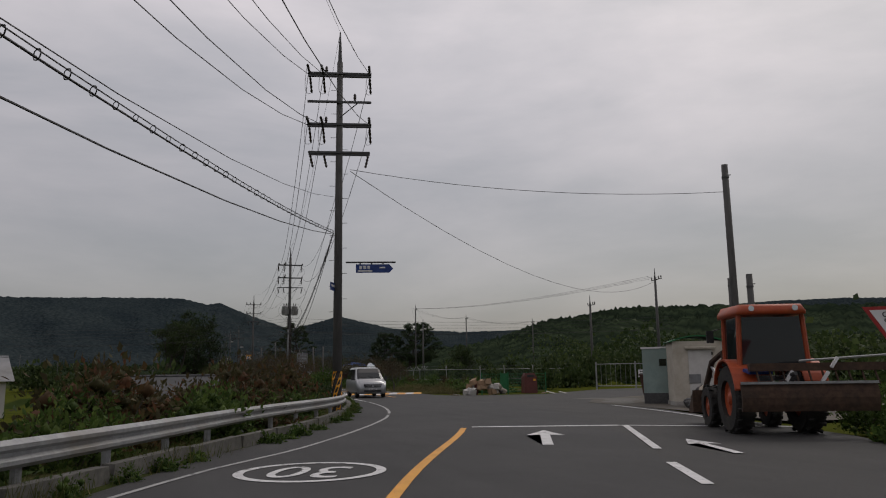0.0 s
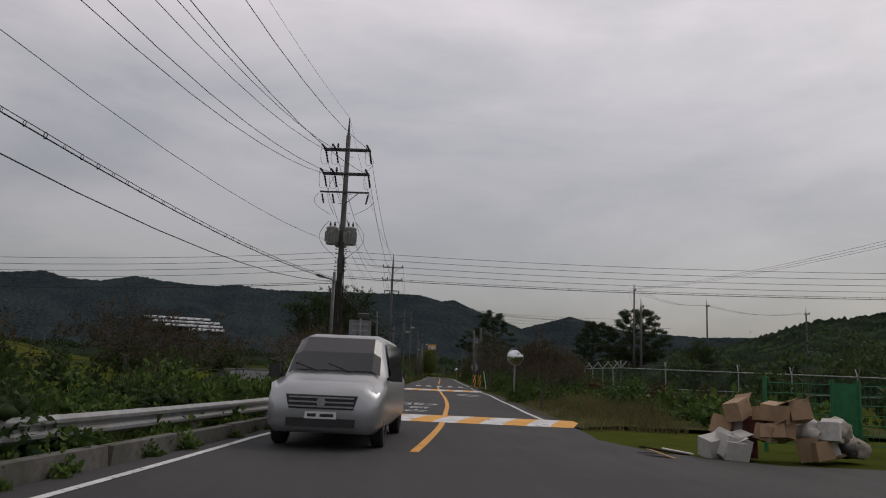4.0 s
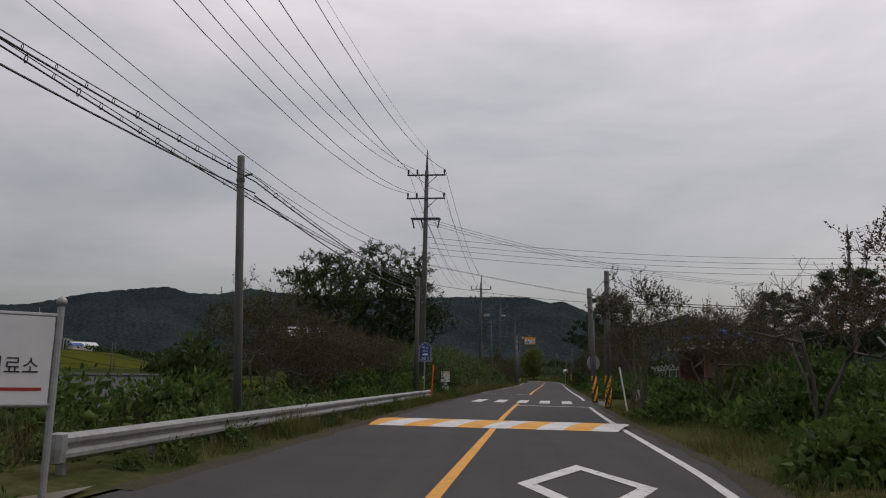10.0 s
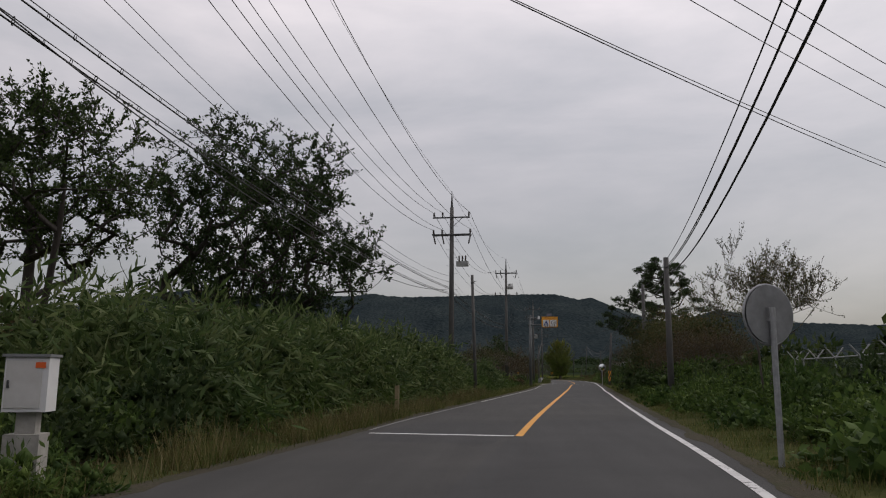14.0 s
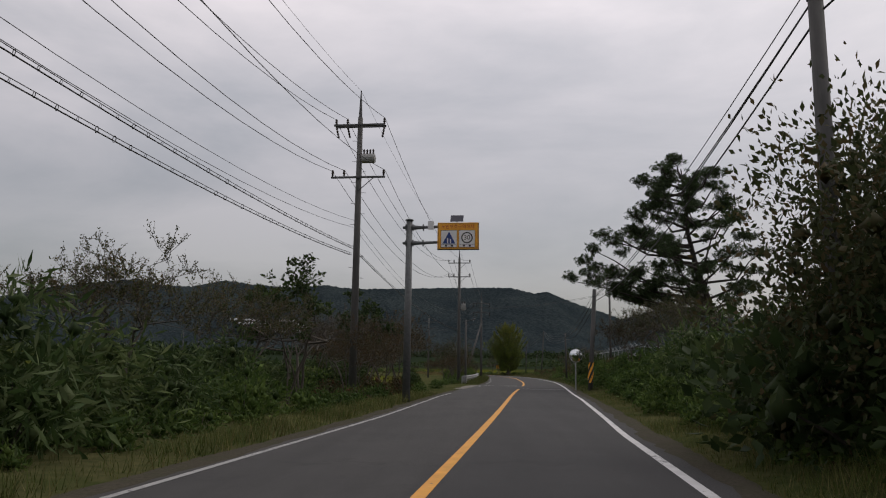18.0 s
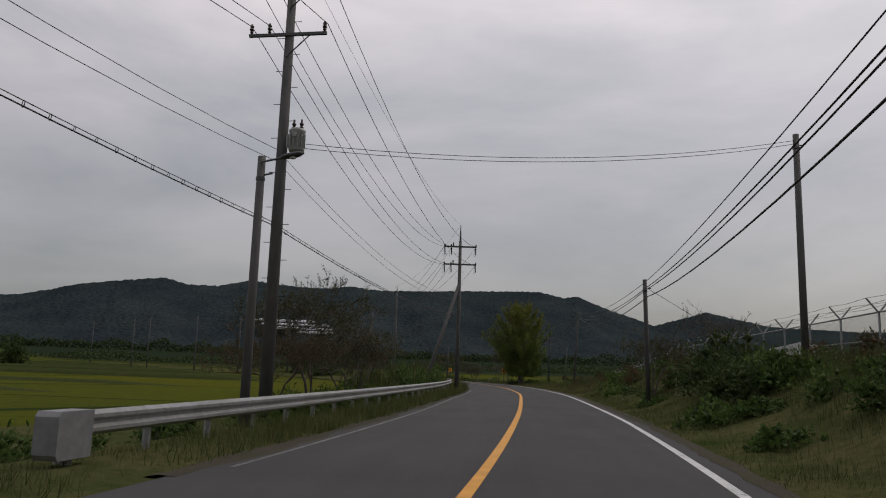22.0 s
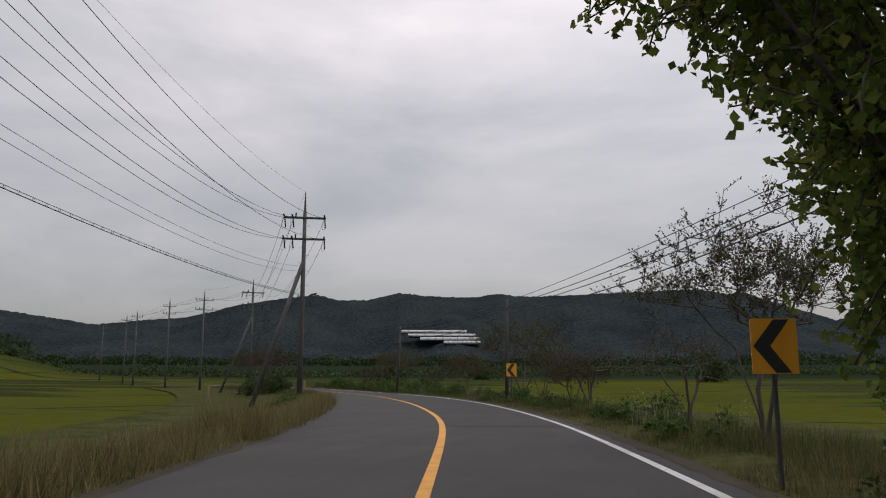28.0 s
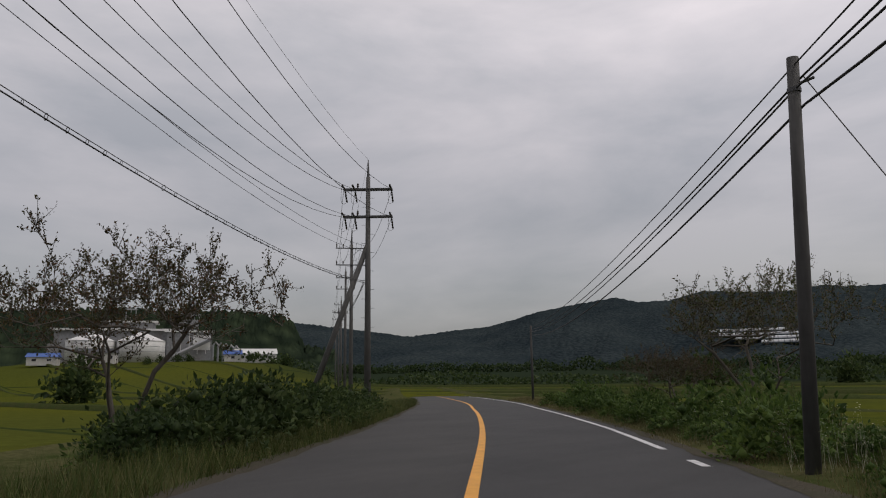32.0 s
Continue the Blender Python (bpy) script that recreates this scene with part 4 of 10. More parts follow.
# ---- plants ----
BARK = surface("bark", (0.05, 0.042, 0.034), (0.10, 0.088, 0.072), 14, 2, 0.9, relief=0.6, dist=0.02, vec=(1, 1, 0.2))
BARK_DARK = surface("dark bark", (0.022, 0.018, 0.015), (0.05, 0.042, 0.036), 10, 2, 0.95, relief=0.7, dist=0.03, vec=(1, 1, 0.25))
LEAF_MID = leafy("mid green leaves", (0.039, 0.073, 0.021), (0.072, 0.120, 0.031), (0.126, 0.184, 0.052))
LEAF_DARK = leafy("dark green leaves", (0.028, 0.048, 0.018), (0.046, 0.073, 0.026), (0.077, 0.105, 0.040))
LEAF_RUST = leafy("rusty autumn leaves", (0.050, 0.044, 0.026), (0.082, 0.076, 0.036), (0.135, 0.064, 0.040))
LEAF_OLIVE = leafy("olive turning leaves", (0.045, 0.055, 0.024), (0.070, 0.082, 0.034), (0.125, 0.088, 0.046))
LEAF_BRIGHT = leafy("fresh green leaves", (0.051, 0.087, 0.022), (0.079, 0.128, 0.030), (0.124, 0.174, 0.048))
LEAF_BAMBOO = leafy("bamboo leaves", (0.042, 0.072, 0.026), (0.080, 0.122, 0.040), (0.165, 0.20, 0.096))
LEAF_PINE = leafy("pine needles", (0.028, 0.045, 0.026), (0.046, 0.073, 0.036), (0.072, 0.104, 0.050), through=0.25)
LEAF_GINKGO = leafy("ginkgo leaves", (0.10, 0.15, 0.036), (0.165, 0.22, 0.05), (0.27, 0.29, 0.07), through=0.5)
LEAF_GOLD = leafy("yellowing ginkgo leaves", (0.11, 0.13, 0.028), (0.20, 0.20, 0.042), (0.34, 0.29, 0.062), through=0.5)
GRASS = leafy("verge grass", (0.050, 0.078, 0.020), (0.088, 0.108, 0.034), (0.18, 0.16, 0.078), 0.7)
DRY_GRASS = leafy("dry grass", (0.095, 0.090, 0.036), (0.150, 0.130, 0.060), (0.24, 0.205, 0.12), 0.75)


def unit(a):
    return a / np.maximum(np.linalg.norm(a, axis=-1, keepdims=True), 1e-9)


def leaf_array(c, u, length, width, r):
    """Leaves as small rhombs: base c, direction u."""
    n = len(c)
    u = unit(u)
    s = unit(np.cross(u, r.normal(size=(n, 3))))
    length, width = np.broadcast_to(length, n)[:, None], np.broadcast_to(width, n)[:, None]
    w = np.cross(u, s)
    mid = c + u * length * 0.45
    v = np.stack([c, mid + s * width / 2 + w * width * 0.15, c + u * length, mid - s * width / 2 + w * width * 0.15], 1)
    return v.reshape(-1, 3), np.arange(4 * n).reshape(n, 4)


def leaves_mesh(name, c, u, length, width, r, material):
    v, f = leaf_array(c, u, length, width, r)
    me = array_mesh(name, v, f)
    me.materials.append(material)
    return me


def bush_mesh(name, material, size, n, length, width, seed, clumps=26, droop=0.0, flat_top=0.75):
    """A leafy mound: many clumps of leaves at uneven heights."""
    r = np.random.default_rng(seed)
    k = r.normal(size=(clumps, 3))
    k = unit(k) * (r.random((clumps, 1)) ** 0.45)
    k[:, 2] = np.abs(k[:, 2]) * flat_top + 0.12
    k = k * np.array(size) * np.array([0.5, 0.5, 0.92])
    rad = (0.16 + 0.2 * r.random(clumps)) * size[2]
    which = r.integers(0, clumps, n)
    off = unit(r.normal(size=(n, 3))) * (r.random((n, 1)) ** 0.4)
    c = k[which] + off * rad[which][:, None] * np.array([1.15, 1.15, 0.9])
    c[:, 2] = np.maximum(c[:, 2], 0.02 + 0.1 * r.random(n))
    u = off + r.normal(size=(n, 3)) * 0.5 + np.array([0, 0, 0.35 - droop])
    sc = 0.6 + 0.8 * r.random(n)
    v, f = leaf_array(c, u, length * sc, width * sc, r)
    # the heart of each clump: octahedra added to close see-through gaps between leaves
    oct_v = np.array([(1, 0, 0), (0, 1, 0), (-1, 0, 0), (0, -1, 0), (0, 0, 1), (0, 0, -1)], float)
    oct_f = np.array([(0, 1, 4, 4), (1, 2, 4, 4), (2, 3, 4, 4), (3, 0, 4, 4), (1, 0, 5, 5), (2, 1, 5, 5), (3, 2, 5, 5), (0, 3, 5, 5)])
    tri_f = oct_f[:, :3]
    cv = (oct_v[None] * np.minimum(rad * 0.4, 0.13)[:, None, None] * (0.75 + 0.5 * r.random((clumps, 6, 1))) + k[:, None]).reshape(-1, 3)
    cv[:, 2] = np.maximum(cv[:, 2], 0.0)
    cf = (tri_f[None] + 6 * np.arange(clumps)[:, None, None]).reshape(-1, 3)
    f3 = np.concatenate([f[:, [0, 1, 2]], f[:, [0, 2, 3]], cf + len(v)])
    me = array_mesh(name, np.concatenate([v, cv]), f3)
    me.materials.append(material)
    return me, k


def stems_mesh(name, tips, material, r0=0.02):
    k = Kit()
    for t in tips[:8]:
        k.tube([(t[0] * 0.15, t[1] * 0.15, -0.05), (t[0] * 0.55, t[1] * 0.55, t[2] * 0.5), tuple(t)], [r0, r0 * 0.7, r0 * 0.3], 4, False)
    me = k.data(name)
    me.materials.append(material)
    return me


def wood_mesh(name, bars, material, thin=3):
    k = Kit()
    for pts, rad, level in bars:
        k.tube([tuple(p) for p in pts], [max(q, 0.0065) for q in rad], 8 if level == 0 else 6 if level == 1 else 4 if level < 4 else 3, False)
    me = k.data(name, True)
    me.materials.append(material)
    return me


class Plant:
    """Meshes of one plant, to be set out many times."""

    def __init__(self, name, label, category, parts, group):
        self.name, self.label, self.category, self.parts, self.group, self.first = name, label, category, parts, group, None

    def put(self, x, y, scale=1.0, turn=None, z=None, tall=1.0, label=None):
        turn = random.uniform(0, 360) if turn is None else turn
        z = gz(x, y) - 0.04 if z is None else z
        ob = thing(self.name, label or self.label, self.category, (x, y, z), turn, self.group)
        ob.scale = (scale, scale, scale * tall)
        for n, me in self.parts:
            q = new(n, me)
            q.parent = ob
            if n in ("stalk", "twig"):
                tagged(q, "", "", "", "stuff")
        return ob


def bush_kind(name, label, material, size, n, length, width, seed, droop=0.0, clumps=26, group="roadside shrubs", wood=None, category="shrub"):
    me, tips = bush_mesh(name + "_foliage", material, size, n, length, width, seed, clumps, droop)
    return Plant(name, label, category, [("foliage", me), ("stalk", stems_mesh(name + "_stems", tips, wood or BARK))], group)


SHRUBS = [bush_kind("shrub", "dense dark green roadside shrub", LEAF_DARK, (2.0, 2.0, 1.6), 1500, 0.12, 0.065, 11 + i) for i in range(3)]
GREENS = [bush_kind("shrub", "leafy mid-green roadside shrub", LEAF_MID, (2.1, 2.0, 1.5), 1450, 0.125, 0.066, 31 + i) for i in range(3)]
FRESH = [bush_kind("leafy_bush", "bright green leafy bush by the road", LEAF_BRIGHT, (1.7, 1.7, 1.4), 1200, 0.14, 0.075, 41 + i) for i in range(2)]
RUSTY = [bush_kind("scrub_bush", "rusty brown and green scrub bush", LEAF_RUST, (2.0, 2.0, 1.5), 1300, 0.11, 0.055, 51 + i) for i in range(2)]
VINES = [bush_kind("vine_mound", "sprawling mound of broad-leaved vines", LEAF_MID, (2.4, 2.2, 0.9), 850, 0.17, 0.125, 61 + i, 0.2, 30, "vine mounds") for i in range(3)]
BAMBOO = [bush_kind("bamboo_clump", "thick clump of drooping bamboo leaves", LEAF_BAMBOO, (2.4, 2.3, 2.6), 2400, 0.27, 0.052, 71 + i, 0.45, 40, "bamboo thicket", category="bamboo") for i in range(3)]
THICKET = [bush_kind("tall_thicket", "tall tangled thicket of dark leaves and creepers", LEAF_OLIVE, (3.5, 3.5, 4.6), 9500, 0.11, 0.055, 91 + i, 0.3, 60, "tall thickets", category="thicket") for i in range(2)]
WEEDS = [bush_kind("weed_clump" if i else "broadleaf_weed", "tall green roadside weeds", LEAF_MID, (1.2, 1.2, 1.1), 460, 0.15, 0.042, 81 + i, 0.0, 18, "roadside weeds", category="weeds") for i in range(3)]


def limbs_mesh(name, p0, p1, r0, r1, material, n=5):
    """Many straight pieces of wood at once, from p0 to p1."""
    d = unit(p1 - p0)
    s = unit(np.cross(d, np.where(np.abs(d[:, 2:]) < 0.9, [[0.0, 0.0, 1.0]], [[1.0, 0.0, 0.0]])))
    w = np.cross(d, s)
    a = 2 * math.pi * np.arange(n) / n
    ring = s[:, None] * np.cos(a)[None, :, None] + w[:, None] * np.sin(a)[None, :, None]
    v = np.concatenate([p0[:, None] + ring * r0[:, None, None], p1[:, None] + ring * r1[:, None, None]], 1)
    k = np.arange(n)
    q = np.stack([k, (k + 1) % n, n + (k + 1) % n, n + k], 1)
    f = (q[None] + 2 * n * np.arange(len(p0))[:, None, None]).reshape(-1, 4)
    me = array_mesh(name, v.reshape(-1, 3), f, True)
    me.materials.append(material)
    return me


def woven_tree(name, label, wood, leaf, seed, stems, targets, trunk_r, twigs, per, twig_len, leaf_len, leaf_w, rise=0.35, bare=0.0, bend=0.09, group="roadside trees", category="tree", thin=0.48):
    """A tree whose limbs reach out for the given places in its crown; limbs thicken with all that they carry."""
    r = np.random.default_rng(seed)
    pos, up, first = [], [], []
    for line in stems:
        last = -1
        for p in line:
            pos.append(np.array(p, float))
            up.append(last)
            last = len(pos) - 1
    trunk_n = len(pos)
    foot = np.mean([q[0] for q in stems], axis=0)
    ends = []
    for k in np.argsort(np.linalg.norm(targets - foot, axis=1)):
        q = targets[k]
        nd = np.array(pos)
        gap = np.linalg.norm(nd - q, axis=1)
        j = int(np.argmin(gap + 0.9 * np.maximum(nd[:, 2] - q[2] + 0.15 * gap, 0)))
        m = max(1, int(gap[j] / 0.45))
        last, start = j, pos[j]
        for i in range(1, m + 1):
            t = i / m
            e = start + (q - start) * t + (r.normal(size=3) * bend * gap[j] * (1 - t) * t * 3 if m > 1 else 0) + np.array([0, 0, -0.05 * gap[j] * math.sin(math.pi * t)])
            pos.append(e)
            up.append(last)
            last = len(pos) - 1
        ends.append(last)
    pos, up = np.array(pos), np.array(up)
    load = np.zeros(len(pos))
    load[ends] += 1
    for i in range(len(pos) - 1, -1, -1):
        if up[i] >= 0:
            load[up[i]] += load[i]
    top = max(load[:trunk_n].max(), 1.0)
    rad = np.maximum(trunk_r * (load / top) ** thin, 0.0055)
    own = np.where(up >= 0)[0]
    main = own < trunk_n
    parts, b, i = [], own[~main], 0
    for line in stems:
        k = np.arange(i, i + len(line))
        i += len(line)
        me = Kit().tube([tuple(q) for q in pos[k]], [float(q) for q in np.maximum(rad[k], 0.012)], 9, False).data(name + "_stem", True)
        me.materials.append(wood)
        parts.append(("stem", me))
    # short twigs at each end, with leaves set along them
    i = np.repeat(np.array(ends), twigs)
    base = pos[i] - (pos[i] - pos[up[i]]) * r.random((len(i), 1)) * 0.7
    along = unit(pos[i] - pos[up[i]])
    d = unit(along * 0.75 + r.normal(size=(len(i), 3)) * 0.62 + np.array([0, 0, rise]))
    ln = twig_len * (0.5 + 0.8 * r.random(len(i)))
    tip = base + d * ln[:, None]
    p0 = np.concatenate([pos[up[b]], base])
    p1 = np.concatenate([pos[b], tip])
    r0 = np.concatenate([np.minimum(rad[up[b]], rad[b] * 1.25), np.full(len(i), 0.0055)])
    r1 = np.concatenate([rad[b], np.full(len(i), 0.003)])
    parts.append(("twig", limbs_mesh(name + "_twig", p0, p1, r0, r1, wood, 3)))
    keep = r.random(len(i)) >= bare
    if per and keep.any():
        k = np.repeat(np.where(keep)[0], per)
        t = 0.15 + 0.9 * r.random((len(k), 1))
        c = base[k] + d[k] * ln[k][:, None] * t + r.normal(size=(len(k), 3)) * 0.02
        u = d[k] * 0.5 + r.normal(size=(len(k), 3)) * 0.75 + np.array([0, 0, 0.05])
        sc = 0.7 + 0.6 * r.random(len(k))
        parts.append(("crown", leaves_mesh(name + "_crown", c, u, leaf_len * sc, leaf_w * sc, r, leaf)))
    return Plant(name, label, category, parts, group)


def vase_stems(r, n, height, spread, fork=0.16):
    """Several crooked stems that part near the ground and spread outwards."""
    out = []
    for i in range(n):
        a = 6.283 * (i + 0.5 * r.random()) / n
        e = np.array([math.cos(a), math.sin(a), 0.0])
        w = 0.7 + 0.5 * r.random()
        ts = np.linspace(0, 1, 8)
        far = 0.03 + spread * 0.46 * w * np.clip((ts - fork * r.random()) / (1 - fork), 0, 1) ** 1.5
        crook = np.cumsum(r.normal(size=(8, 3)) * 0.022 * height * np.array([1, 1, 0.3]), axis=0) * ts[:, None]
        out.append(list(e[None] * far[:, None] + crook + np.array([0, 0, 0.66 * height]) * ts[:, None] - np.array([0, 0, 0.08])))
    return out


def umbrella(r, n, height, spread, low=0.5, dome=0.22, clumps=30):
    """Places in a broad airy crown: clumps under an uneven top, with gaps between them."""
    rho = spread * np.sqrt((np.arange(clumps) + r.random(clumps)) / clumps)
    a = np.arange(clumps) * 2.399 + r.normal(size=clumps) * 0.35
    rho = rho * (1 + 0.14 * np.sin(3 * a + r.random() * 6))
    hi = height * (0.97 - dome * (rho / spread) ** 2 + 0.07 * r.normal(size=clumps))
    lo = height * (low + 0.16 * (rho / spread))
    z = lo + np.maximum(hi - lo, 0.15) * r.random(clumps) ** 0.5
    c = np.stack([np.cos(a) * rho, np.sin(a) * rho, z], 1)
    k = r.integers(0, clumps, n)
    return c[k] + r.normal(size=(n, 3)) * np.array([0.2, 0.2, 0.13]) * spread


def clumps_in(r, n, centre, radii, clumps, blob, lower=0.75):
    """Places gathered in clumps that fill an egg unevenly."""
    d = unit(r.normal(size=(clumps, 3)))
    c = d * (0.25 + 0.75 * r.random((clumps, 1)) ** 0.5) * np.array(radii)
    c[:, 2] = np.where(c[:, 2] < 0, c[:, 2] * lower, c[:, 2])
    k = r.integers(0, clumps, n)
    return c[k] + np.array(centre) + r.normal(size=(n, 3)) * blob * np.array([1, 1, 0.7])


def crape(seed, leaf, label, height, spread, n, per, bare=0.0, stems=3, leaf_len=0.062, name="crape_myrtle", low=0.5, trunk=0.042, clumps=30):
    r = np.random.default_rng(seed)
    return woven_tree(name, label, BARK, leaf, seed, vase_stems(r, stems, height, spread), umbrella(r, n, height, spread, low, 0.22, clumps), trunk, 3, per, 0.30, leaf_len, leaf_len * 0.55, 0.75, bare, 0.12, thin=0.6)


CRAPE = [crape(101 + i, LEAF_OLIVE, "small roadside tree with spreading thin limbs and dark leaves", 3.6, 1.7 + 0.15 * i, 330, 11, 0.05, 3, 0.047, trunk=0.036, clumps=44) for i in range(3)]
CRAPE_R = [crape(111 + i, LEAF_RUST, "small umbrella-shaped roadside tree with airy rusty leaves", 3.1, 1.85 + 0.2 * i, 350, 13, 0.02, 3, 0.047, trunk=0.038, clumps=56) for i in range(2)]
BARE = [crape(121, LEAF_RUST, "small nearly leafless roadside tree with grey twigs", 3.4, 1.5, 230, 3, 0.8, 3, 0.05, "bare_tree", 0.45)]
SLIM = crape(127, LEAF_RUST, "slim small roadside tree with thin rusty leaves", 3.0, 0.72, 170, 7, 0.1, 2, 0.06, "crape_myrtle", 0.45, 0.032, 18)
AIRY = crape(133, LEAF_OLIVE, "roadside tree with long thin limbs and sparse small leaves", 3.6, 1.0, 230, 7, 0.15, 3, 0.05, "roadside_tree", 0.42, 0.036, 34)
SAPLING = crape(129, LEAF_DARK, "tall sapling with large drooping dark leaves", 4.8, 1.25, 130, 5, 0.0, 2, 0.16, "sapling", 0.35, 0.036, 26)


def broad_kind(seed, label, centre, radii, clumps, n, trunk_r, lean):
    r = np.random.default_rng(seed)
    stems = []
    for i in range(3):
        a = 6.283 * i / 3 + r.random()
        e = np.array([math.cos(a), math.sin(a), 0.0])
        stems.append([e * 0.12, e * 0.35 + [lean * 0.2, 0, 1.6], e * (0.9 + 0.5 * r.random()) + [lean * 0.5, 0, 3.2], e * 1.5 + [lean * 0.8, 0, 4.9], e * 1.7 + [lean, 0, 6.4]])
    return woven_tree("broad_tree", label, BARK_DARK, LEAF_DARK, seed, stems, clumps_in(r, n, centre, radii, clumps, 0.55, 0.9), trunk_r, 5, 11, 0.42, 0.12, 0.062, 0.2, 0.0, 0.07, "broad trees")


BROAD_DENSE = broad_kind(131, "tall broad tree with dense dark crown over bamboo", (0.2, 0, 5.6), (4.0, 3.8, 4.0), 120, 1050, 0.2, 0.3)
BROAD_OPEN = broad_kind(137, "tall open tree with dark forking limbs and gaps", (0, 0, 6.3), (3.3, 3.2, 2.9), 34, 460, 0.17, -0.2)


def ginkgo_kind():
    """An old ginkgo: a stout trunk, ascending limbs and long leafy shoots; the low ones hang."""
    r = np.random.default_rng(5)
    h = 8.9
    bars = [([np.array([0.07 * math.sin(z), 0.07 * math.cos(z * 1.3), z]) for z in (-0.2, 1.6, 3.4, 5.4, 7.4, h)], [0.27, 0.22, 0.17, 0.12, 0.06, 0.015], 0)]
    bars += [([np.array([0.15, -0.35, -0.1]), np.array([0.5, -0.5, 1.3]), np.array([0.9, -0.4, 3.4])], [0.1, 0.07, 0.04], 1)]
    cs, us = [], []
    wide = ((0.9, 1.8, 2.8, 4.2, 5.6, 6.6, 7.6, 8.4, 9.1), (0.9, 1.5, 2.2, 2.9, 3.15, 3.0, 2.5, 1.8, 0.7))

    def shoot(p, d, length, fall, w):
        """One leafy shoot: fans of leaves on short spurs all along it."""
        n = max(3, int(length / 0.13))
        pts, q = [p], p
        for i in range(n):
            d = unit(d + np.array([0, 0, fall / n]) + r.normal(size=3) * 0.05)
            q = q + d * length / n
            pts.append(q)
            m = 6
            cs.append(q + r.normal(size=(m, 3)) * 0.05)
            us.append(unit(r.normal(size=(m, 3)) + d * 0.4 + np.array([0, 0, -0.1])))
        bars.append((pts[::max(1, n // 3)] + [pts[-1]], [w] * (len(pts[::max(1, n // 3)])) + [0.004], 3))

    for i in range(120):
        z = 1.75 + 7.35 * ((i + r.random()) / 120) ** 0.9
        az = i * 2.399 + r.normal() * 0.25
        out = float(np.interp(z, *wide)) * (0.62 + 0.46 * r.random())
        e = np.array([math.cos(az), math.sin(az), 0.0])
        p0 = np.array([0, 0, max(1.5, min(z - 0.75 * out - 0.4 * r.random(), 7.6))])
        p2 = e * out + np.array([0, 0, z])
        p1 = (p0 + p2) / 2 + e * 0.12 * out - np.array([0, 0, 0.08 * out])
        bars.append(([p0, p1, p2], [0.036, 0.024, 0.011], 2))
        low = z < 3.4
        for t in np.linspace(0.3, 1.0, 7):
            q = p0 + (p1 - p0) * t * 2 if t < 0.5 else p1 + (p2 - p1) * (t * 2 - 1)
            for _ in range(3):
                side = np.array([-e[1], e[0], 0]) * r.normal() * 0.9
                d = unit(e * (0.2 + 0.6 * r.random()) + side + np.array([0, 0, -0.3 if low else 0.35 + 0.7 * r.random()]))
                shoot(q, d, 0.35 + 0.5 * r.random(), -0.9 if low else (0.35 if z > 5.5 else -0.35), 0.010)
        if z > 5.8:
            shoot(p2, unit(e * 0.35 + np.array([0, 0, 1.0]) + r.normal(size=3) * 0.15), 0.7 + 0.45 * r.random(), 0.3, 0.011)
    for az, z, out in ((175, 5.7, 4.2), (168, 5.2, 3.5), (186, 6.1, 3.4), (225, 5.3, 3.0), (250, 6.0, 3.2), (262, 5.2, 3.3), (240, 4.4, 3.0), (205, 4.2, 3.0), (282, 5.6, 3.5), (270, 4.4, 3.4), (300, 4.6, 3.6)):
        e = np.array([math.cos(radians(az)), math.sin(radians(az)), 0.0])
        p0, p2 = np.array([0, 0, z - 2.2]), e * out + np.array([0, 0, z + 0.3])
        p1 = (p0 + p2) / 2 + np.array([0, 0, -0.2])
        bars.append(([p0, p1, p2], [0.04, 0.028, 0.012], 2))
        for t in np.linspace(0.45, 1.0, 11):
            q = p1 + (p2 - p1) * (t * 2 - 1) if t > 0.5 else p0 + (p1 - p0) * t * 2
            for fall in (0.3, -0.6, -1.8):
                shoot(q, unit(e * 0.5 + r.normal(size=3) * 0.5 + np.array([0, 0, 0.35 if fall > 0 else -0.4])), 0.4 + 0.5 * r.random(), fall, 0.010)
    c, u = np.concatenate(cs), np.concatenate(us)
    gold = r.random(len(c)) < np.clip((c[:, 2] - 4.2) / 7.0, 0.03, 0.7)
    sc = 0.75 + 0.5 * r.random(len(c))
    parts = [("trunk", wood_mesh("ginkgo_wood", [q for q in bars if q[2] < 2], BARK)), ("twig", wood_mesh("ginkgo_twig", [q for q in bars if q[2] >= 2], BARK)), ("crown", leaves_mesh("ginkgo_crown", c[~gold], u[~gold], 0.084 * sc[~gold], 0.088 * sc[~gold], r, LEAF_GINKGO)), ("turning_crown", leaves_mesh("ginkgo_gold", c[gold], u[gold], 0.084 * sc[gold], 0.088 * sc[gold], r, LEAF_GOLD))]
    return Plant("ginkgo_tree", "broad old ginkgo with green and yellowing fan leaves", "tree", parts, "broad trees")


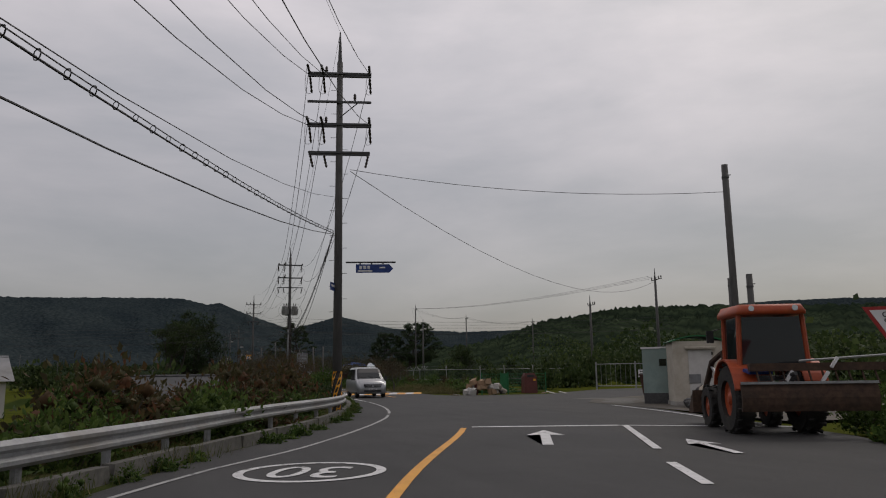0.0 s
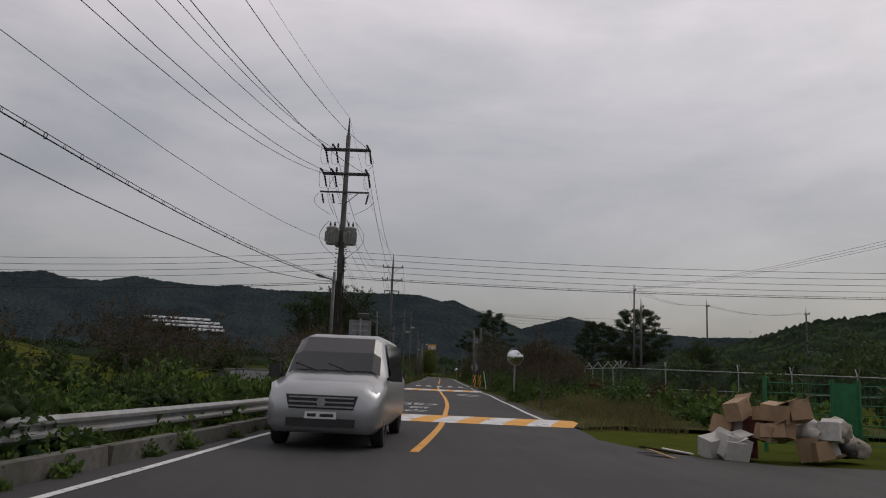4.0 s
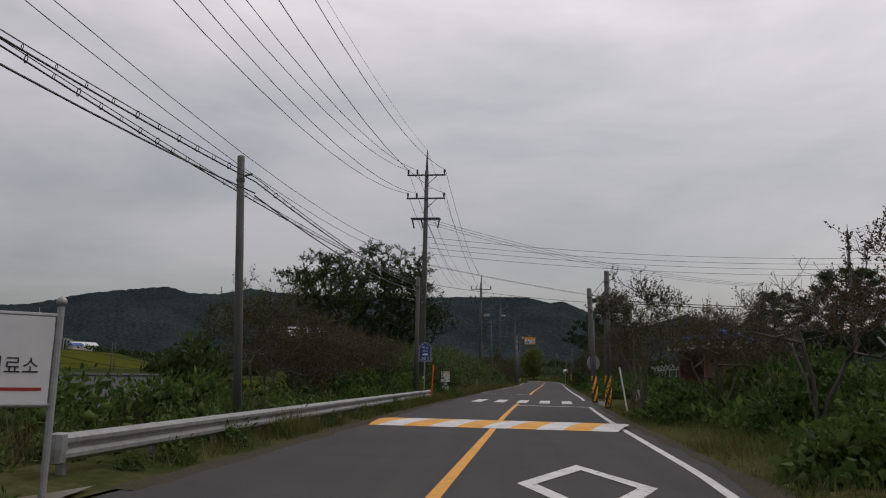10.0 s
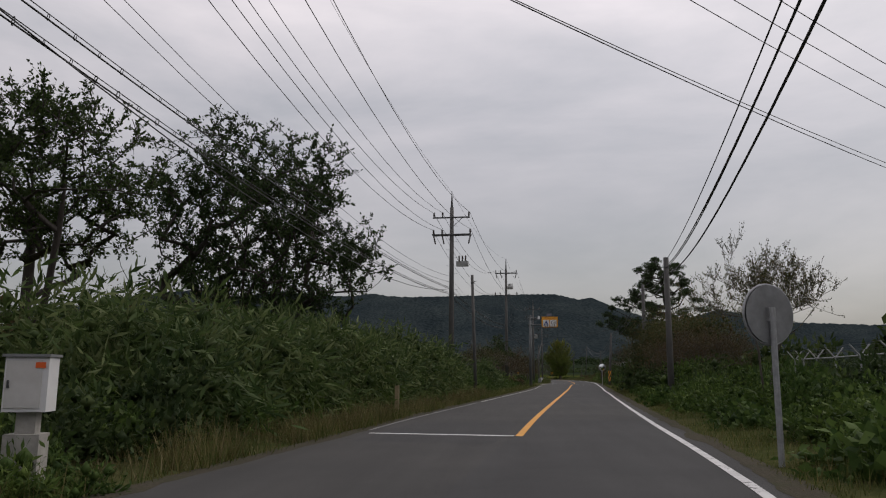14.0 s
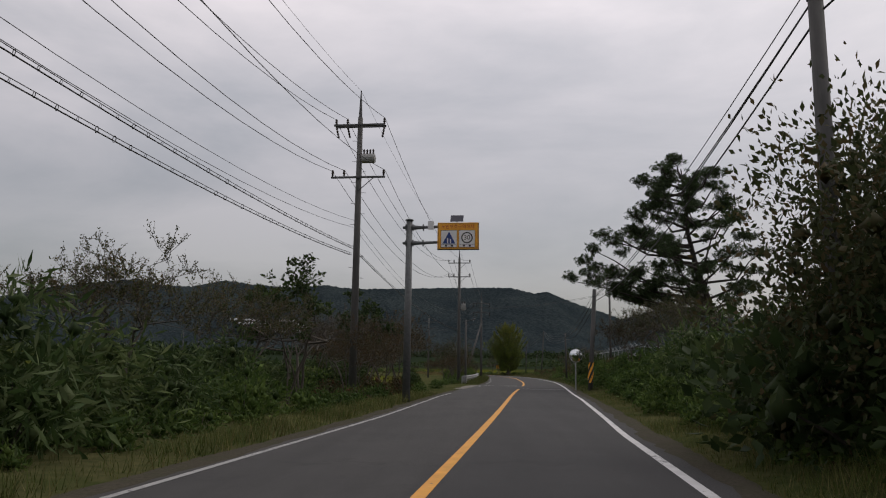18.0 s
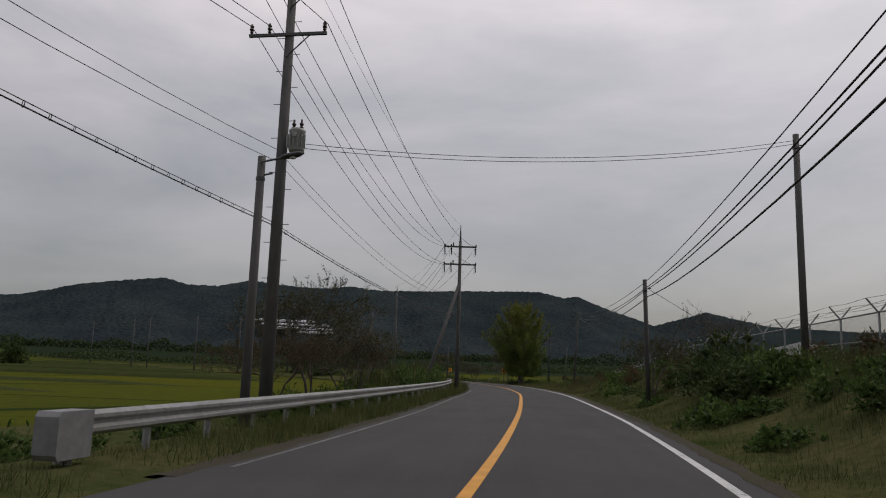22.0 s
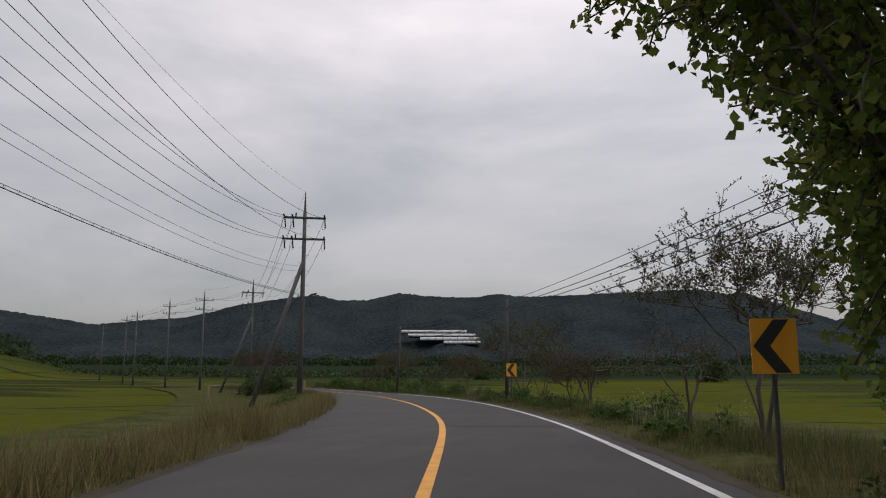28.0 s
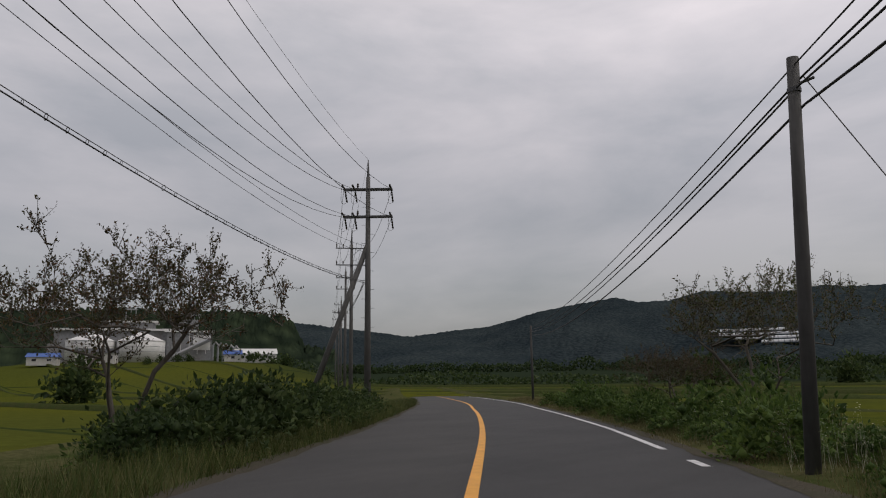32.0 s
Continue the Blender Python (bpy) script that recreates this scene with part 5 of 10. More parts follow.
def pine_kind(seed, name="pine_tree", tufts=2, needles=24, size=1.0):
    """A spreading red pine: a leaning forked trunk, crooked limbs, rounded pads of needle tufts."""
    r = np.random.default_rng(seed)
    bars, cs, us = [], [], []
    path = np.array([(2.6, 1.4, -0.3), (2.3, 1.2, 2.6), (1.7, 0.9, 5.0), (0.8, 0.5, 7.4), (0.2, 0.2, 9.8), (0.0, 0.0, 12.4), (-0.2, 0.0, 14.6)])
    bars.append((list(path), [0.34, 0.30, 0.26, 0.21, 0.16, 0.10, 0.04], 0))
    at = lambda z: np.array([np.interp(z, path[:, 2], path[:, k]) for k in range(3)])  # noqa: E731
    wide = ((4.8, 6.0, 7.4, 9.0, 11.0, 13.0, 14.6), (3.4, 5.8, 7.2, 6.6, 5.2, 4.0, 2.2))
    pads = []
    for i in range(58):
        z = 4.9 + 10.0 * ((i + 0.6 * r.random()) / 58) ** 1.02
        az = i * 2.399 + r.normal() * 0.3
        out = float(np.interp(z, *wide)) * (0.45 + 0.6 * math.sqrt(r.random()))
        p0 = at(max(3.6, min(z - 0.3 * out - 0.4, 13.8)))
        p2 = np.array([math.cos(az) * out - 0.6, math.sin(az) * out, z])
        p1 = p0 + (p2 - p0) * 0.5 + np.array([0, 0, -0.12 * out]) + r.normal(size=3) * 0.25
        p3 = p0 + (p2 - p0) * 0.78 + np.array([0, 0, -0.02 * out]) + r.normal(size=3) * 0.15
        bars.append(([p0, p1, p3, p2], [0.10, 0.075, 0.045, 0.02], 1))
        pads.append((p2, 1.0))
        pads.append((p3 + r.normal(size=3) * 0.3 + np.array([0, 0, 0.3]), 0.8))
        if out > 3.0 and i % 3 == 0:
            pads.append((p1 + np.array([0, 0, 0.55]) + r.normal(size=3) * 0.4, 0.7))
    for az, z, out in ((178, 6.3, 8.5), (184, 6.6, 7.4), (170, 7.2, 6.6), (192, 5.7, 6.8), (181, 5.2, 5.6), (172, 5.0, 4.6)):
        e = np.array([math.cos(radians(az)), math.sin(radians(az)), 0.0])
        p0, p2 = at(z - 1.6), e * out + np.array([0, 0, z])
        p1 = (p0 + p2) / 2 + np.array([0, 0, -0.2])
        bars.append(([p0, p1, p2], [0.11, 0.07, 0.02], 1))
        for t in (0.45, 0.65, 0.85, 1.0):
            pads.append((p0 + (p2 - p0) * t + np.array([0, 0, 0.25]), 0.85))
    for c, w in pads:
        m = int(23 * w)
        off = unit(r.normal(size=(m, 3))) * (0.35 + 0.65 * r.random((m, 1))) * np.array([0.82, 0.82, 0.36]) * w
        for q in c + off:
            bars.append(([c - np.array([0, 0, 0.2]), (c + q) / 2 - np.array([0, 0, 0.14]), q], [0.018, 0.012, 0.006], 2))
            for _ in range(tufts):
                u = unit(r.normal(size=(needles, 3)) + np.array([0, 0, 0.5]) + unit(q - c) * 0.4)
                cs.append(q + r.normal(size=3) * 0.10 + u * 0.03)
                us.append(u)
    c, u = np.concatenate(cs), np.concatenate(us)
    me = leaves_mesh(name + "_crown", c, u, 0.21 * size * (0.7 + 0.5 * r.random(len(c))), 0.034 * size, r, LEAF_PINE)
    return Plant(name, "spreading dark pine with rounded pads of needles", "tree", [("trunk", wood_mesh(name + "_wood", [q for q in bars if q[2] < 2], BARK_DARK)), ("twig", wood_mesh(name + "_twig", [q for q in bars if q[2] == 2], BARK_DARK)), ("crown", me)], "pines")


def reed_kind(seed):
    """Tall reedy grass: many long arching blades from one root, a few with feathery heads."""
    r = np.random.default_rng(seed)
    v, f = [], []
    for i in range(150):
        az, out, h = r.random() * 6.28, 0.15 + 0.75 * r.random(), 1.0 + 1.1 * r.random()
        b = np.array([r.normal() * 0.3, r.normal() * 0.3, 0.0])
        d = np.array([math.cos(az), math.sin(az), 0.0])
        s = np.array([-d[1], d[0], 0.0]) * (0.012 + 0.014 * r.random())
        m, t = b + d * out * 0.3 + np.array([0, 0, h * 0.72]), b + d * out + np.array([0, 0, h * (1.0 - 0.35 * out)])
        n = len(v)
        v += [b - s, b + s, m - s, m + s, t]
        f += [(n, n + 1, n + 3, n + 2), (n + 2, n + 3, n + 4)]
        if i % 22 == 0:
            for _ in range(26):
                q = t + np.array([0, 0, 0.05 + 0.35 * r.random()]) + r.normal(size=3) * 0.03
                e = r.normal(size=3) * 0.05
                n = len(v)
                v += [q, q + e + np.array([0, 0, 0.08]), q + e * 0.4 + np.array([0.012, 0.012, 0.02])]
                f.append((n, n + 1, n + 2))
    me = bpy.data.meshes.new("reed_blades")
    me.from_pydata([tuple(q) for q in v], [], f)
    me.materials.append(REED)
    return Plant("reed_clump", "tall reedy grass clump behind the guardrail", "reeds", [("foliage", me)], "reed clumps")


REED = leafy("reed blades", (0.040, 0.070, 0.018), (0.075, 0.105, 0.030), (0.20, 0.18, 0.09), 0.6)
REEDS = [reed_kind(151 + i) for i in range(3)]
GINKGO, PINE, PINE_FAR = ginkgo_kind(), pine_kind(3), pine_kind(8, tufts=1, needles=14, size=2.0)


def topiary_kind():
    r = np.random.default_rng(9)
    n = 5200
    o = unit(r.normal(size=(n, 3)))
    c = o * np.array([0.56, 0.52, 0.68]) * (0.80 + 0.24 * r.random((n, 1)) + 0.09 * np.sin(o[:, :1] * 7 + 2 * o[:, 2:]) + 0.07 * np.sin(o[:, 1:2] * 9)) + np.array([0, 0, 0.72])
    heart = Kit().lathe([(0.1, 0.1), (0.36, 0.25), (0.46, 0.6), (0.44, 0.95), (0.3, 1.25), (0.08, 1.38)], (0, 0, 0), 14).data("clipped_heart", True)
    heart.materials.append(LEAF_DARK)
    return Plant("clipped_shrub", "dark clipped egg-shaped garden shrub", "shrub", [("foliage", leaves_mesh("clipped_foliage", c, o + r.normal(size=(n, 3)) * 0.5, 0.06, 0.035, r, LEAF_DARK)), ("heart", heart), ("trunk", stems_mesh("clipped_stems", c[:8] * 0.6, BARK))], "clipped shrubs")


TOPIARY = topiary_kind()


def zone(kinds, y0, y1, d0, d1, count, s0, s1, tall=1.0, seed=0):
    """Sets plants out beside the road between two y and two offsets."""
    r = random.Random(seed + int(y0 * 7 + d0 * 13))
    for i in range(count):
        y = y0 + (y1 - y0) * (i + r.random()) / count
        p = beside(y, d0 + (d1 - d0) * r.random())
        r.choice(kinds).put(p[0], p[1], s0 + (s1 - s0) * r.random(), r.random() * 360, None, tall * (0.85 + 0.3 * r.random()))


def place(kind, y, d, s, tall=1.0, turn=None, label=None):
    p = beside(y, d)
    return kind.put(p[0], p[1], s, turn, None, tall, label)


# left side, from the start of the way
zone(FRESH + GREENS, -58, -34, -6.6, -5.0, 13, 0.75, 1.0)
zone(RUSTY + WEEDS, -44, -22, -7.5, -5.0, 13, 0.8, 1.1)
zone(RUSTY + WEEDS, -60, -40, -8.2, -5.8, 22, 0.95, 1.2)
zone(RUSTY, -58, -48, -8.0, -6.2, 10, 1.3, 1.6)
zone(RUSTY, -46, -31, -7.6, -5.6, 14, 1.15, 1.45)
zone(FRESH + RUSTY, -70, -57, -9.0, -6.8, 14, 1.25, 1.55)
zone(SHRUBS + RUSTY, -60, -20, -12, -8, 14, 0.8, 1.2)
zone(GREENS + SHRUBS, -20, 11, -7.2, -4.8, 20, 0.8, 1.15)
zone(SHRUBS, -19, 0, -10.5, -7.0, 9, 1.2, 1.5)
zone(GREENS + WEEDS, -3, 12, -8.5, -5.4, 9, 0.7, 1.0)
for y, d, s, k in ((-14, -7.5, 1.0, 0), (-3.0, -8.2, 1.1, 1)):
    place(CRAPE_R[k], y, d, s)
zone(WEEDS, 18.5, 33, -8.5, -5.0, 26, 0.5, 0.8)
zone(WEEDS + GREENS, 24, 36, -7.4, -5.2, 22, 0.85, 1.15)
zone(RUSTY + GREENS, 16, 30, -11.5, -8.0, 8, 0.5, 0.75)
place(CRAPE[0], 35.0, -6.6, 1.1)
zone(CRAPE_R, 38, 52, -8.2, -6.4, 7, 0.95, 1.15)
zone(RUSTY + SHRUBS, 33, 49, -8.2, -6.0, 14, 0.9, 1.25)
zone(GREENS, 42, 53, -7.0, -5.6, 8, 0.8, 1.1)
zone(GREENS + VINES, 44, 53, -5.5, -4.8, 9, 0.65, 0.85, 1.15)
zone(SHRUBS + GREENS, 53, 66, -7.5, -5.2, 12, 0.8, 1.15)
zone(BAMBOO, 61, 92, -7.4, -5.8, 24, 0.95, 1.2, 1.05)
zone(BAMBOO, 62, 92, -10.5, -7.4, 16, 1.2, 1.45, 1.05)
zone(BAMBOO + GREENS, 88, 116, -7.2, -5.2, 20, 0.75, 1.0)
zone(WEEDS, 58, 118, -5.4, -4.5, 34, 0.5, 0.8)
zone(SHRUBS, 92, 120, -10, -7, 12, 0.9, 1.3)
zone(BAMBOO + GREENS, 74, 92, -9.4, -6.8, 11, 1.15, 1.35)
zone(THICKET, 62, 78, -11.5, -8.6, 6, 0.62, 0.8)
BROAD_DENSE.put(-8.5, 84.2, 1.32, 30)
BROAD_OPEN.put(-11.8, 73.0, 1.12, 70)
place(CRAPE[0], 109.0, -6.6, 0.95)
place(CRAPE[1], 116.8, -7.0, 0.95)
place(BARE[0], 120.2, -6.6, 1.05)
place(BARE[0], 122.5, -7.6, 0.95)
place(CRAPE_R[0], 127.2, -6.6, 0.95)
place(CRAPE_R[1], 131.2, -6.8, 0.85)
SAPLING.put(1.9, 133.6, 1.0)
SAPLING.put(1.8, 119.4, 0.9, 60)
CRAPE[2].put(0.4, 137.6, 1.1)
zone(RUSTY + WEEDS, 116, 136, -7.5, -5.0, 16, 0.6, 0.9)
zone(SHRUBS + GREENS, 118, 140, -12.5, -7.5, 14, 0.9, 1.3)
zone(WEEDS, 118, 142, -6.2, -4.7, 18, 0.5, 0.8)
zone(SHRUBS, 134, 142, -14, -9, 7, 0.9, 1.2)
place(CRAPE_R[0], 135.4, -6.7, 1.2)
place(CRAPE[0], 139.6, -6.8, 1.02)
place(CRAPE_R[0], 143.2, -9.5, 0.8)
place(TOPIARY, 137.4, -5.6, 1.0, 0.85)
place(SHRUBS[0], 140.6, -6.1, 0.55)
zone(WEEDS, 154.5, 160, -7.2, -5.6, 5, 0.6, 0.9)
zone(WEEDS, 160, 169, -7.2, -5.6, 7, 0.6, 0.8)
place(CRAPE_R[0], 178.4, -6.9, 0.9)
zone(GREENS + FRESH, 187, 224, -8.2, -6.8, 18, 1.0, 1.3, 1.1)
zone(WEEDS, 187, 224, -7.0, -5.9, 34, 1.2, 1.5, 1.35)
zone(REEDS, 182, 222, -7.6, -6.0, 46, 0.85, 1.15)
zone(WEEDS, 168, 187, -7.0, -5.9, 9, 0.7, 0.95, 1.2)
zone(FRESH, 176, 187, -7.4, -6.4, 4, 0.8, 1.0)
place(SHRUBS[1], 197.5, -5.9, 0.85, 1.1)
zone(WEEDS, 166, 226, -5.7, -5.3, 26, 0.7, 0.9)
place(CRAPE[0], 173.6, -7.0, 1.25)
place(CRAPE[1], 180.4, -6.8, 0.95)
place(CRAPE_R[1], 172.2, -7.6, 0.9)
zone(WEEDS, 262, 272, -6.5, -4.8, 6, 0.5, 0.7)
CRAPE_R[1].put(-22.5, 287.9, 1.15, 30, None, 1.12)
for x, y, s in ((-20.6, 287.6, 0.9), (-21.2, 288.6, 1.1), (-23.2, 291.6, 1.3), (-26.0, 295.2, 1.2), (-27.6, 297.6, 1.15), (-29.2, 299.6, 1.1), (-30.8, 301.8, 1.1), (-32.2, 303.6, 1.0), (-22.0, 289.2, 1.15), (-22.9, 290.8, 1.25), (-24.0, 292.4, 1.2), (-25.2, 294.4, 1.1), (-23.4, 288.8, 1.0), (-24.6, 290.0, 1.1), (-26.4, 296.4, 1.0)):
    SHRUBS[int(-x) % 3].put(x, y, s, None, None, 0.95)
zone(WEEDS, 290, 304, -6.2, -4.9, 8, 0.6, 0.9)
zone(FRESH, 293, 299, -6.4, -5.2, 4, 0.6, 0.8)
# right side
zone(GREENS + VINES + RUSTY, 3, 24, 7.6, 10.5, 15, 0.8, 1.1)
zone(VINES, -4, 30, 7.4, 10.0, 18, 0.9, 1.3)
zone(VINES, 13, 44, 5.0, 7.2, 14, 0.7, 1.0)
zone(WEEDS, 2, 46, 4.9, 6.6, 34, 0.45, 0.75)
SLIM.put(3.98, 7.4, 1.0, 40)
SLIM.put(5.1, 17.5, 0.98, 160)
CRAPE_R[1].put(-4.75, 6.3, 0.8, 200, None, 1.12)
BARE[0].put(-5.8, 3.0, 0.85)
FRESH[0].put(-4.3, -1.7, 1.25, 30, None, 1.35)
GREENS[1].put(-5.2, -0.4, 1.1, 90, None, 1.3)
place(CRAPE_R[0], 13.5, 5.6, 0.7)
place(CRAPE_R[1], 19.5, 6.2, 0.8)
place(CRAPE_R[0], 25.6, 7.0, 1.0)
place(BARE[0], 30.7, 6.6, 1.05)
zone(GREENS + WEEDS + VINES, 29, 43, 5.6, 8.4, 24, 0.85, 1.15, 1.2)
zone(REEDS, 32, 46, 6.4, 8.4, 10, 0.6, 0.8)
CRAPE[2].put(7.7, 35.4, 0.85)
CRAPE_R[0].put(8.6, 37.5, 0.9)
AIRY.put(6.5, 39.7, 1.3, 20)
AIRY.put(6.95, 44.1, 1.05, 140)
place(CRAPE[0], 51.0, 9.5, 1.2)
zone(SHRUBS + GREENS, 20, 48, 8.0, 12.0, 16, 1.0, 1.4)
zone(VINES + GREENS, 57, 84, 4.9, 8.5, 26, 0.75, 1.1)
zone(VINES + SHRUBS, 57, 86, 8.5, 13.5, 22, 1.0, 1.4)
CRAPE[0].put(11.5, 74.0, 1.0, 150, None, 1.4)
zone(SHRUBS + GREENS, 84, 100, 6.0, 9.5, 16, 1.1, 1.5)
zone(RUSTY + CRAPE_R, 86, 98, 5.8, 8.0, 6, 0.8, 1.0)
zone(SHRUBS, 98, 112, 5.8, 9.0, 15, 1.5, 2.2)
zone(THICKET, 101, 112, 7.2, 10.0, 10, 1.0, 1.25, 1.1)
zone(THICKET, 101, 109, 6.4, 7.6, 4, 0.95, 1.1, 1.1)
zone(THICKET, 112, 124, 9.5, 12.0, 6, 0.75, 0.95)
zone(BAMBOO + SHRUBS, 106, 126, 6.0, 7.4, 12, 0.9, 1.2, 1.1)
zone(GREENS, 104, 124, 5.2, 6.6, 10, 0.8, 1.0)
zone(VINES + WEEDS, 84, 128, 4.7, 5.9, 30, 0.55, 0.85)
zone(SHRUBS + GREENS, 122, 141, 6.5, 9.5, 13, 1.1, 1.5)
place(CRAPE_R[0], 144.8, 7.0, 1.15)
place(CRAPE[2], 139.5, 8.0, 1.1)
place(CRAPE[1], 133.0, 8.5, 1.1)
PINE.put(22.0, 148.6, 0.93, 0, None, 1.03)
zone(WEEDS + VINES, 126, 200, 4.9, 9.0, 70, 0.55, 0.9)
zone(GREENS + FRESH, 120, 152, 5.2, 8.5, 20, 0.75, 1.1)
zone(FRESH + VINES, 58, 82, 4.9, 8.0, 16, 0.8, 1.1)
zone(RUSTY + GREENS, 150, 200, 6.0, 9.0, 22, 0.6, 0.95)
CRAPE[0].put(17.9, 182.5, 0.82)
for x, y, s in ((18.6, 174.5, 1.5), (19.6, 177.0, 1.6), (18.2, 170.5, 1.2)):
    SHRUBS[int(y) % 3].put(x, y, s * 0.85)
BARE[0].put(19.1, 177.5, 0.85)
zone(WEEDS + RUSTY, 198, 224, 6.0, 10.5, 34, 0.6, 0.95)
GINKGO.put(13.05, 237.3, 1.0, 0, None, 1.0)
for x, y, k, s in ((12.2, 238.2, SHRUBS[0], 0.62), (13.9, 238.0, GREENS[1], 0.7), (14.8, 239.4, SHRUBS[2], 0.8), (16.3, 239.3, GREENS[0], 1.0), (17.0, 240.2, SHRUBS[1], 0.8), (13.0, 239.6, SHRUBS[1], 0.7), (14.3, 237.6, FRESH[0], 0.75)):
    k.put(x, y, s)
zone(WEEDS, 229, 243, 5.4, 7.2, 7, 0.5, 0.8)
CRAPE[0].put(11.65, 246.3, 1.2)
SLIM.put(18.6, 242.2, 0.6)
place(BARE[0], 249.5, 6.2, 0.85)
CRAPE[2].put(2.5, 271.8, 1.25)
CRAPE_R[0].put(-4.1, 284.6, 0.95)
AIRY.put(4.8, 264.2, 0.8)
CRAPE_R[0].put(6.6, 259.9, 0.62)
BARE[0].put(7.2, 259.9, 0.85)
CRAPE[0].put(-8.5, 291.5, 0.6)
CRAPE[1].put(-15.4, 301.8, 1.25)
CRAPE_R[1].put(-19.8, 306.8, 0.85)
zone(WEEDS + GREENS, 244, 300, 4.9, 6.6, 34, 0.5, 0.8)
zone(WEEDS + GREENS, 284, 316, 4.6, 7.0, 30, 0.7, 1.0)
zone(REEDS, 284, 312, 5.2, 7.6, 16, 0.45, 0.65)



def fleabane_kind(seed):
    """Small white daisies on thin stems."""
    r = np.random.default_rng(seed)
    v, f = [], []
    for i in range(46):
        b = np.array([r.normal() * 0.35, r.normal() * 0.35, 0.0])
        t = b + np.array([r.normal() * 0.1, r.normal() * 0.1, 0.45 + 0.45 * r.random()])
        n = len(v)
        v += [b, b + np.array([0.006, 0, 0]), t]
        f.append((n, n + 1, n + 2))
        for q in range(3):
            c = t + r.normal(size=3) * np.array([0.06, 0.06, 0.03])
            n = len(v)
            v += [c + 0.011 * np.array([math.cos(a), math.sin(a), 0.25 * math.sin(a + i)]) for a in np.linspace(0, 5.23, 6)]
            f.append(tuple(range(n, n + 6)))
    me = bpy.data.meshes.new("daisy_heads")
    me.from_pydata([tuple(q) for q in v], [], f)
    me.materials.append(PETAL)
    return Plant("daisy_clump", "clump of small white wild daisies", "flowers", [("blossom", me)], "wild daisies")


PETAL = leafy("white petals", (0.20, 0.24, 0.14), (0.42, 0.43, 0.38), (0.62, 0.62, 0.58))
DAISY = [fleabane_kind(171)]
GREENS[0].put(4.38, 15.8, 0.5, None, None, 1.7)
VINES[1].put(4.7, 15.4, 0.55)
for x, y, s in ((-3.4, 20.3, 0.75), (-2.75, 20.75, 0.62), (-3.7, 20.9, 0.8), (-4.1, 19.9, 0.7), (-3.05, 20.5, 0.55)):
    WEEDS[int(-y * 10) % 3].put(x, y, s)
for x, y, k in ((-0.5, 56.9, 0.6), (-0.75, 57.3, 0.7), (-1.4, 57.0, 0.8), (-0.2, 57.6, 0.55), (-1.5, 58.2, 0.8)):
    WEEDS[int(y * 10) % 3].put(x, y, k)
zone(DAISY, 246, 300, 4.4, 6.6, 26, 0.8, 1.1)
zone(DAISY, 176, 206, 5.0, 8.0, 10, 0.8, 1.1)
zone(WEEDS, 244, 300, 4.3, 5.4, 40, 0.4, 0.65)


def blades(name, y0, y1, d0, d1, per_m2, h0, h1, material, label, seed):
    """A strip of grass beside the road: stuff."""
    r = np.random.default_rng(seed)
    idx = np.where((ROAD[:, 1] >= y0) & (ROAD[:, 1] <= y1))[0]
    n = int(len(idx) * 1.0 * abs(d1 - d0) * per_m2 * 4.6)
    i = idx[r.integers(0, len(idx), n)]
    t = r.random(n)
    d = d0 + (d1 - d0) * t
    p = ROAD[i] + RNOR[i] * d[:, None] + RDIR[i] * (r.random(n) - 0.5)[:, None] * 1.2
    patch = hills(p[:, 0], p[:, 1], 2.2, 3.0)
    side_of = np.where(d < 0, left_edge(p[:, 1]), right_edge(p[:, 1]))
    keep = (r.random(n) < 0.62 + 0.75 * patch) & (np.abs(d) > np.abs(side_of) - 0.34 * r.random(n) ** 2)
    p, t, patch = p[keep], t[keep], patch[keep]
    n = len(p)
    z = ground_z(p[:, 0], p[:, 1]) - 0.02
    h = (h0 + (h1 - h0) * t ** 0.8) * (0.55 + 0.8 * r.random(n)) * (0.9 + 0.7 * patch)
    az = r.random(n) * 6.28
    side = np.stack([np.cos(az), np.sin(az), 0 * az], 1)
    fall = np.stack([-np.sin(az), np.cos(az), 0 * az], 1) * (0.25 + 0.5 * r.random(n))[:, None] * h[:, None]
    w = (0.0045 + 0.0065 * r.random(n))[:, None]
    base = np.stack([p[:, 0], p[:, 1], z], 1)
    tip = base + fall + np.array([0, 0, 0.95]) * h[:, None]
    v = np.stack([base - side * w, base + side * w, tip], 1).reshape(-1, 3)
    f = np.arange(3 * n).reshape(n, 3)
    me = array_mesh(name, v, f)
    me.materials.append(material)
    return solid(name, me, material, label, "grass", kind="stuff")


blades("verge_grass", -60, 12, -5.6, -3.55, 60, 0.10, 0.35, GRASS, "short green grass along the road edge", 1)
blades("verge_grass", 24, 135, -5.4, -3.5, 60, 0.10, 0.45, GRASS, "grass and weeds along the road edge", 2)
blades("verge_grass", 58, 92, -5.8, -3.7, 55, 0.2, 0.65, DRY_GRASS, "pale dry grass before the bamboo", 23)
zone(FRESH, 60, 92, -6.2, -5.2, 12, 0.6, 0.85)
blades("verge_grass", 155, 228, -6.0, -3.5, 60, 0.10, 0.5, GRASS, "grass under the guardrail", 3)
blades("verge_grass", 268, 330, -6.8, -3.45, 75, 0.12, 0.5, GRASS, "green verge grass beside the paddies", 14)
blades("verge_grass", 226, 274, -6.8, -3.45, 75, 0.15, 0.7, DRY_GRASS, "tall dry yellow-brown verge grass", 4)
blades("verge_grass", -3, 14, 3.6, 6.6, 80, 0.12, 0.75, DRY_GRASS, "tall brownish verge grass", 5)
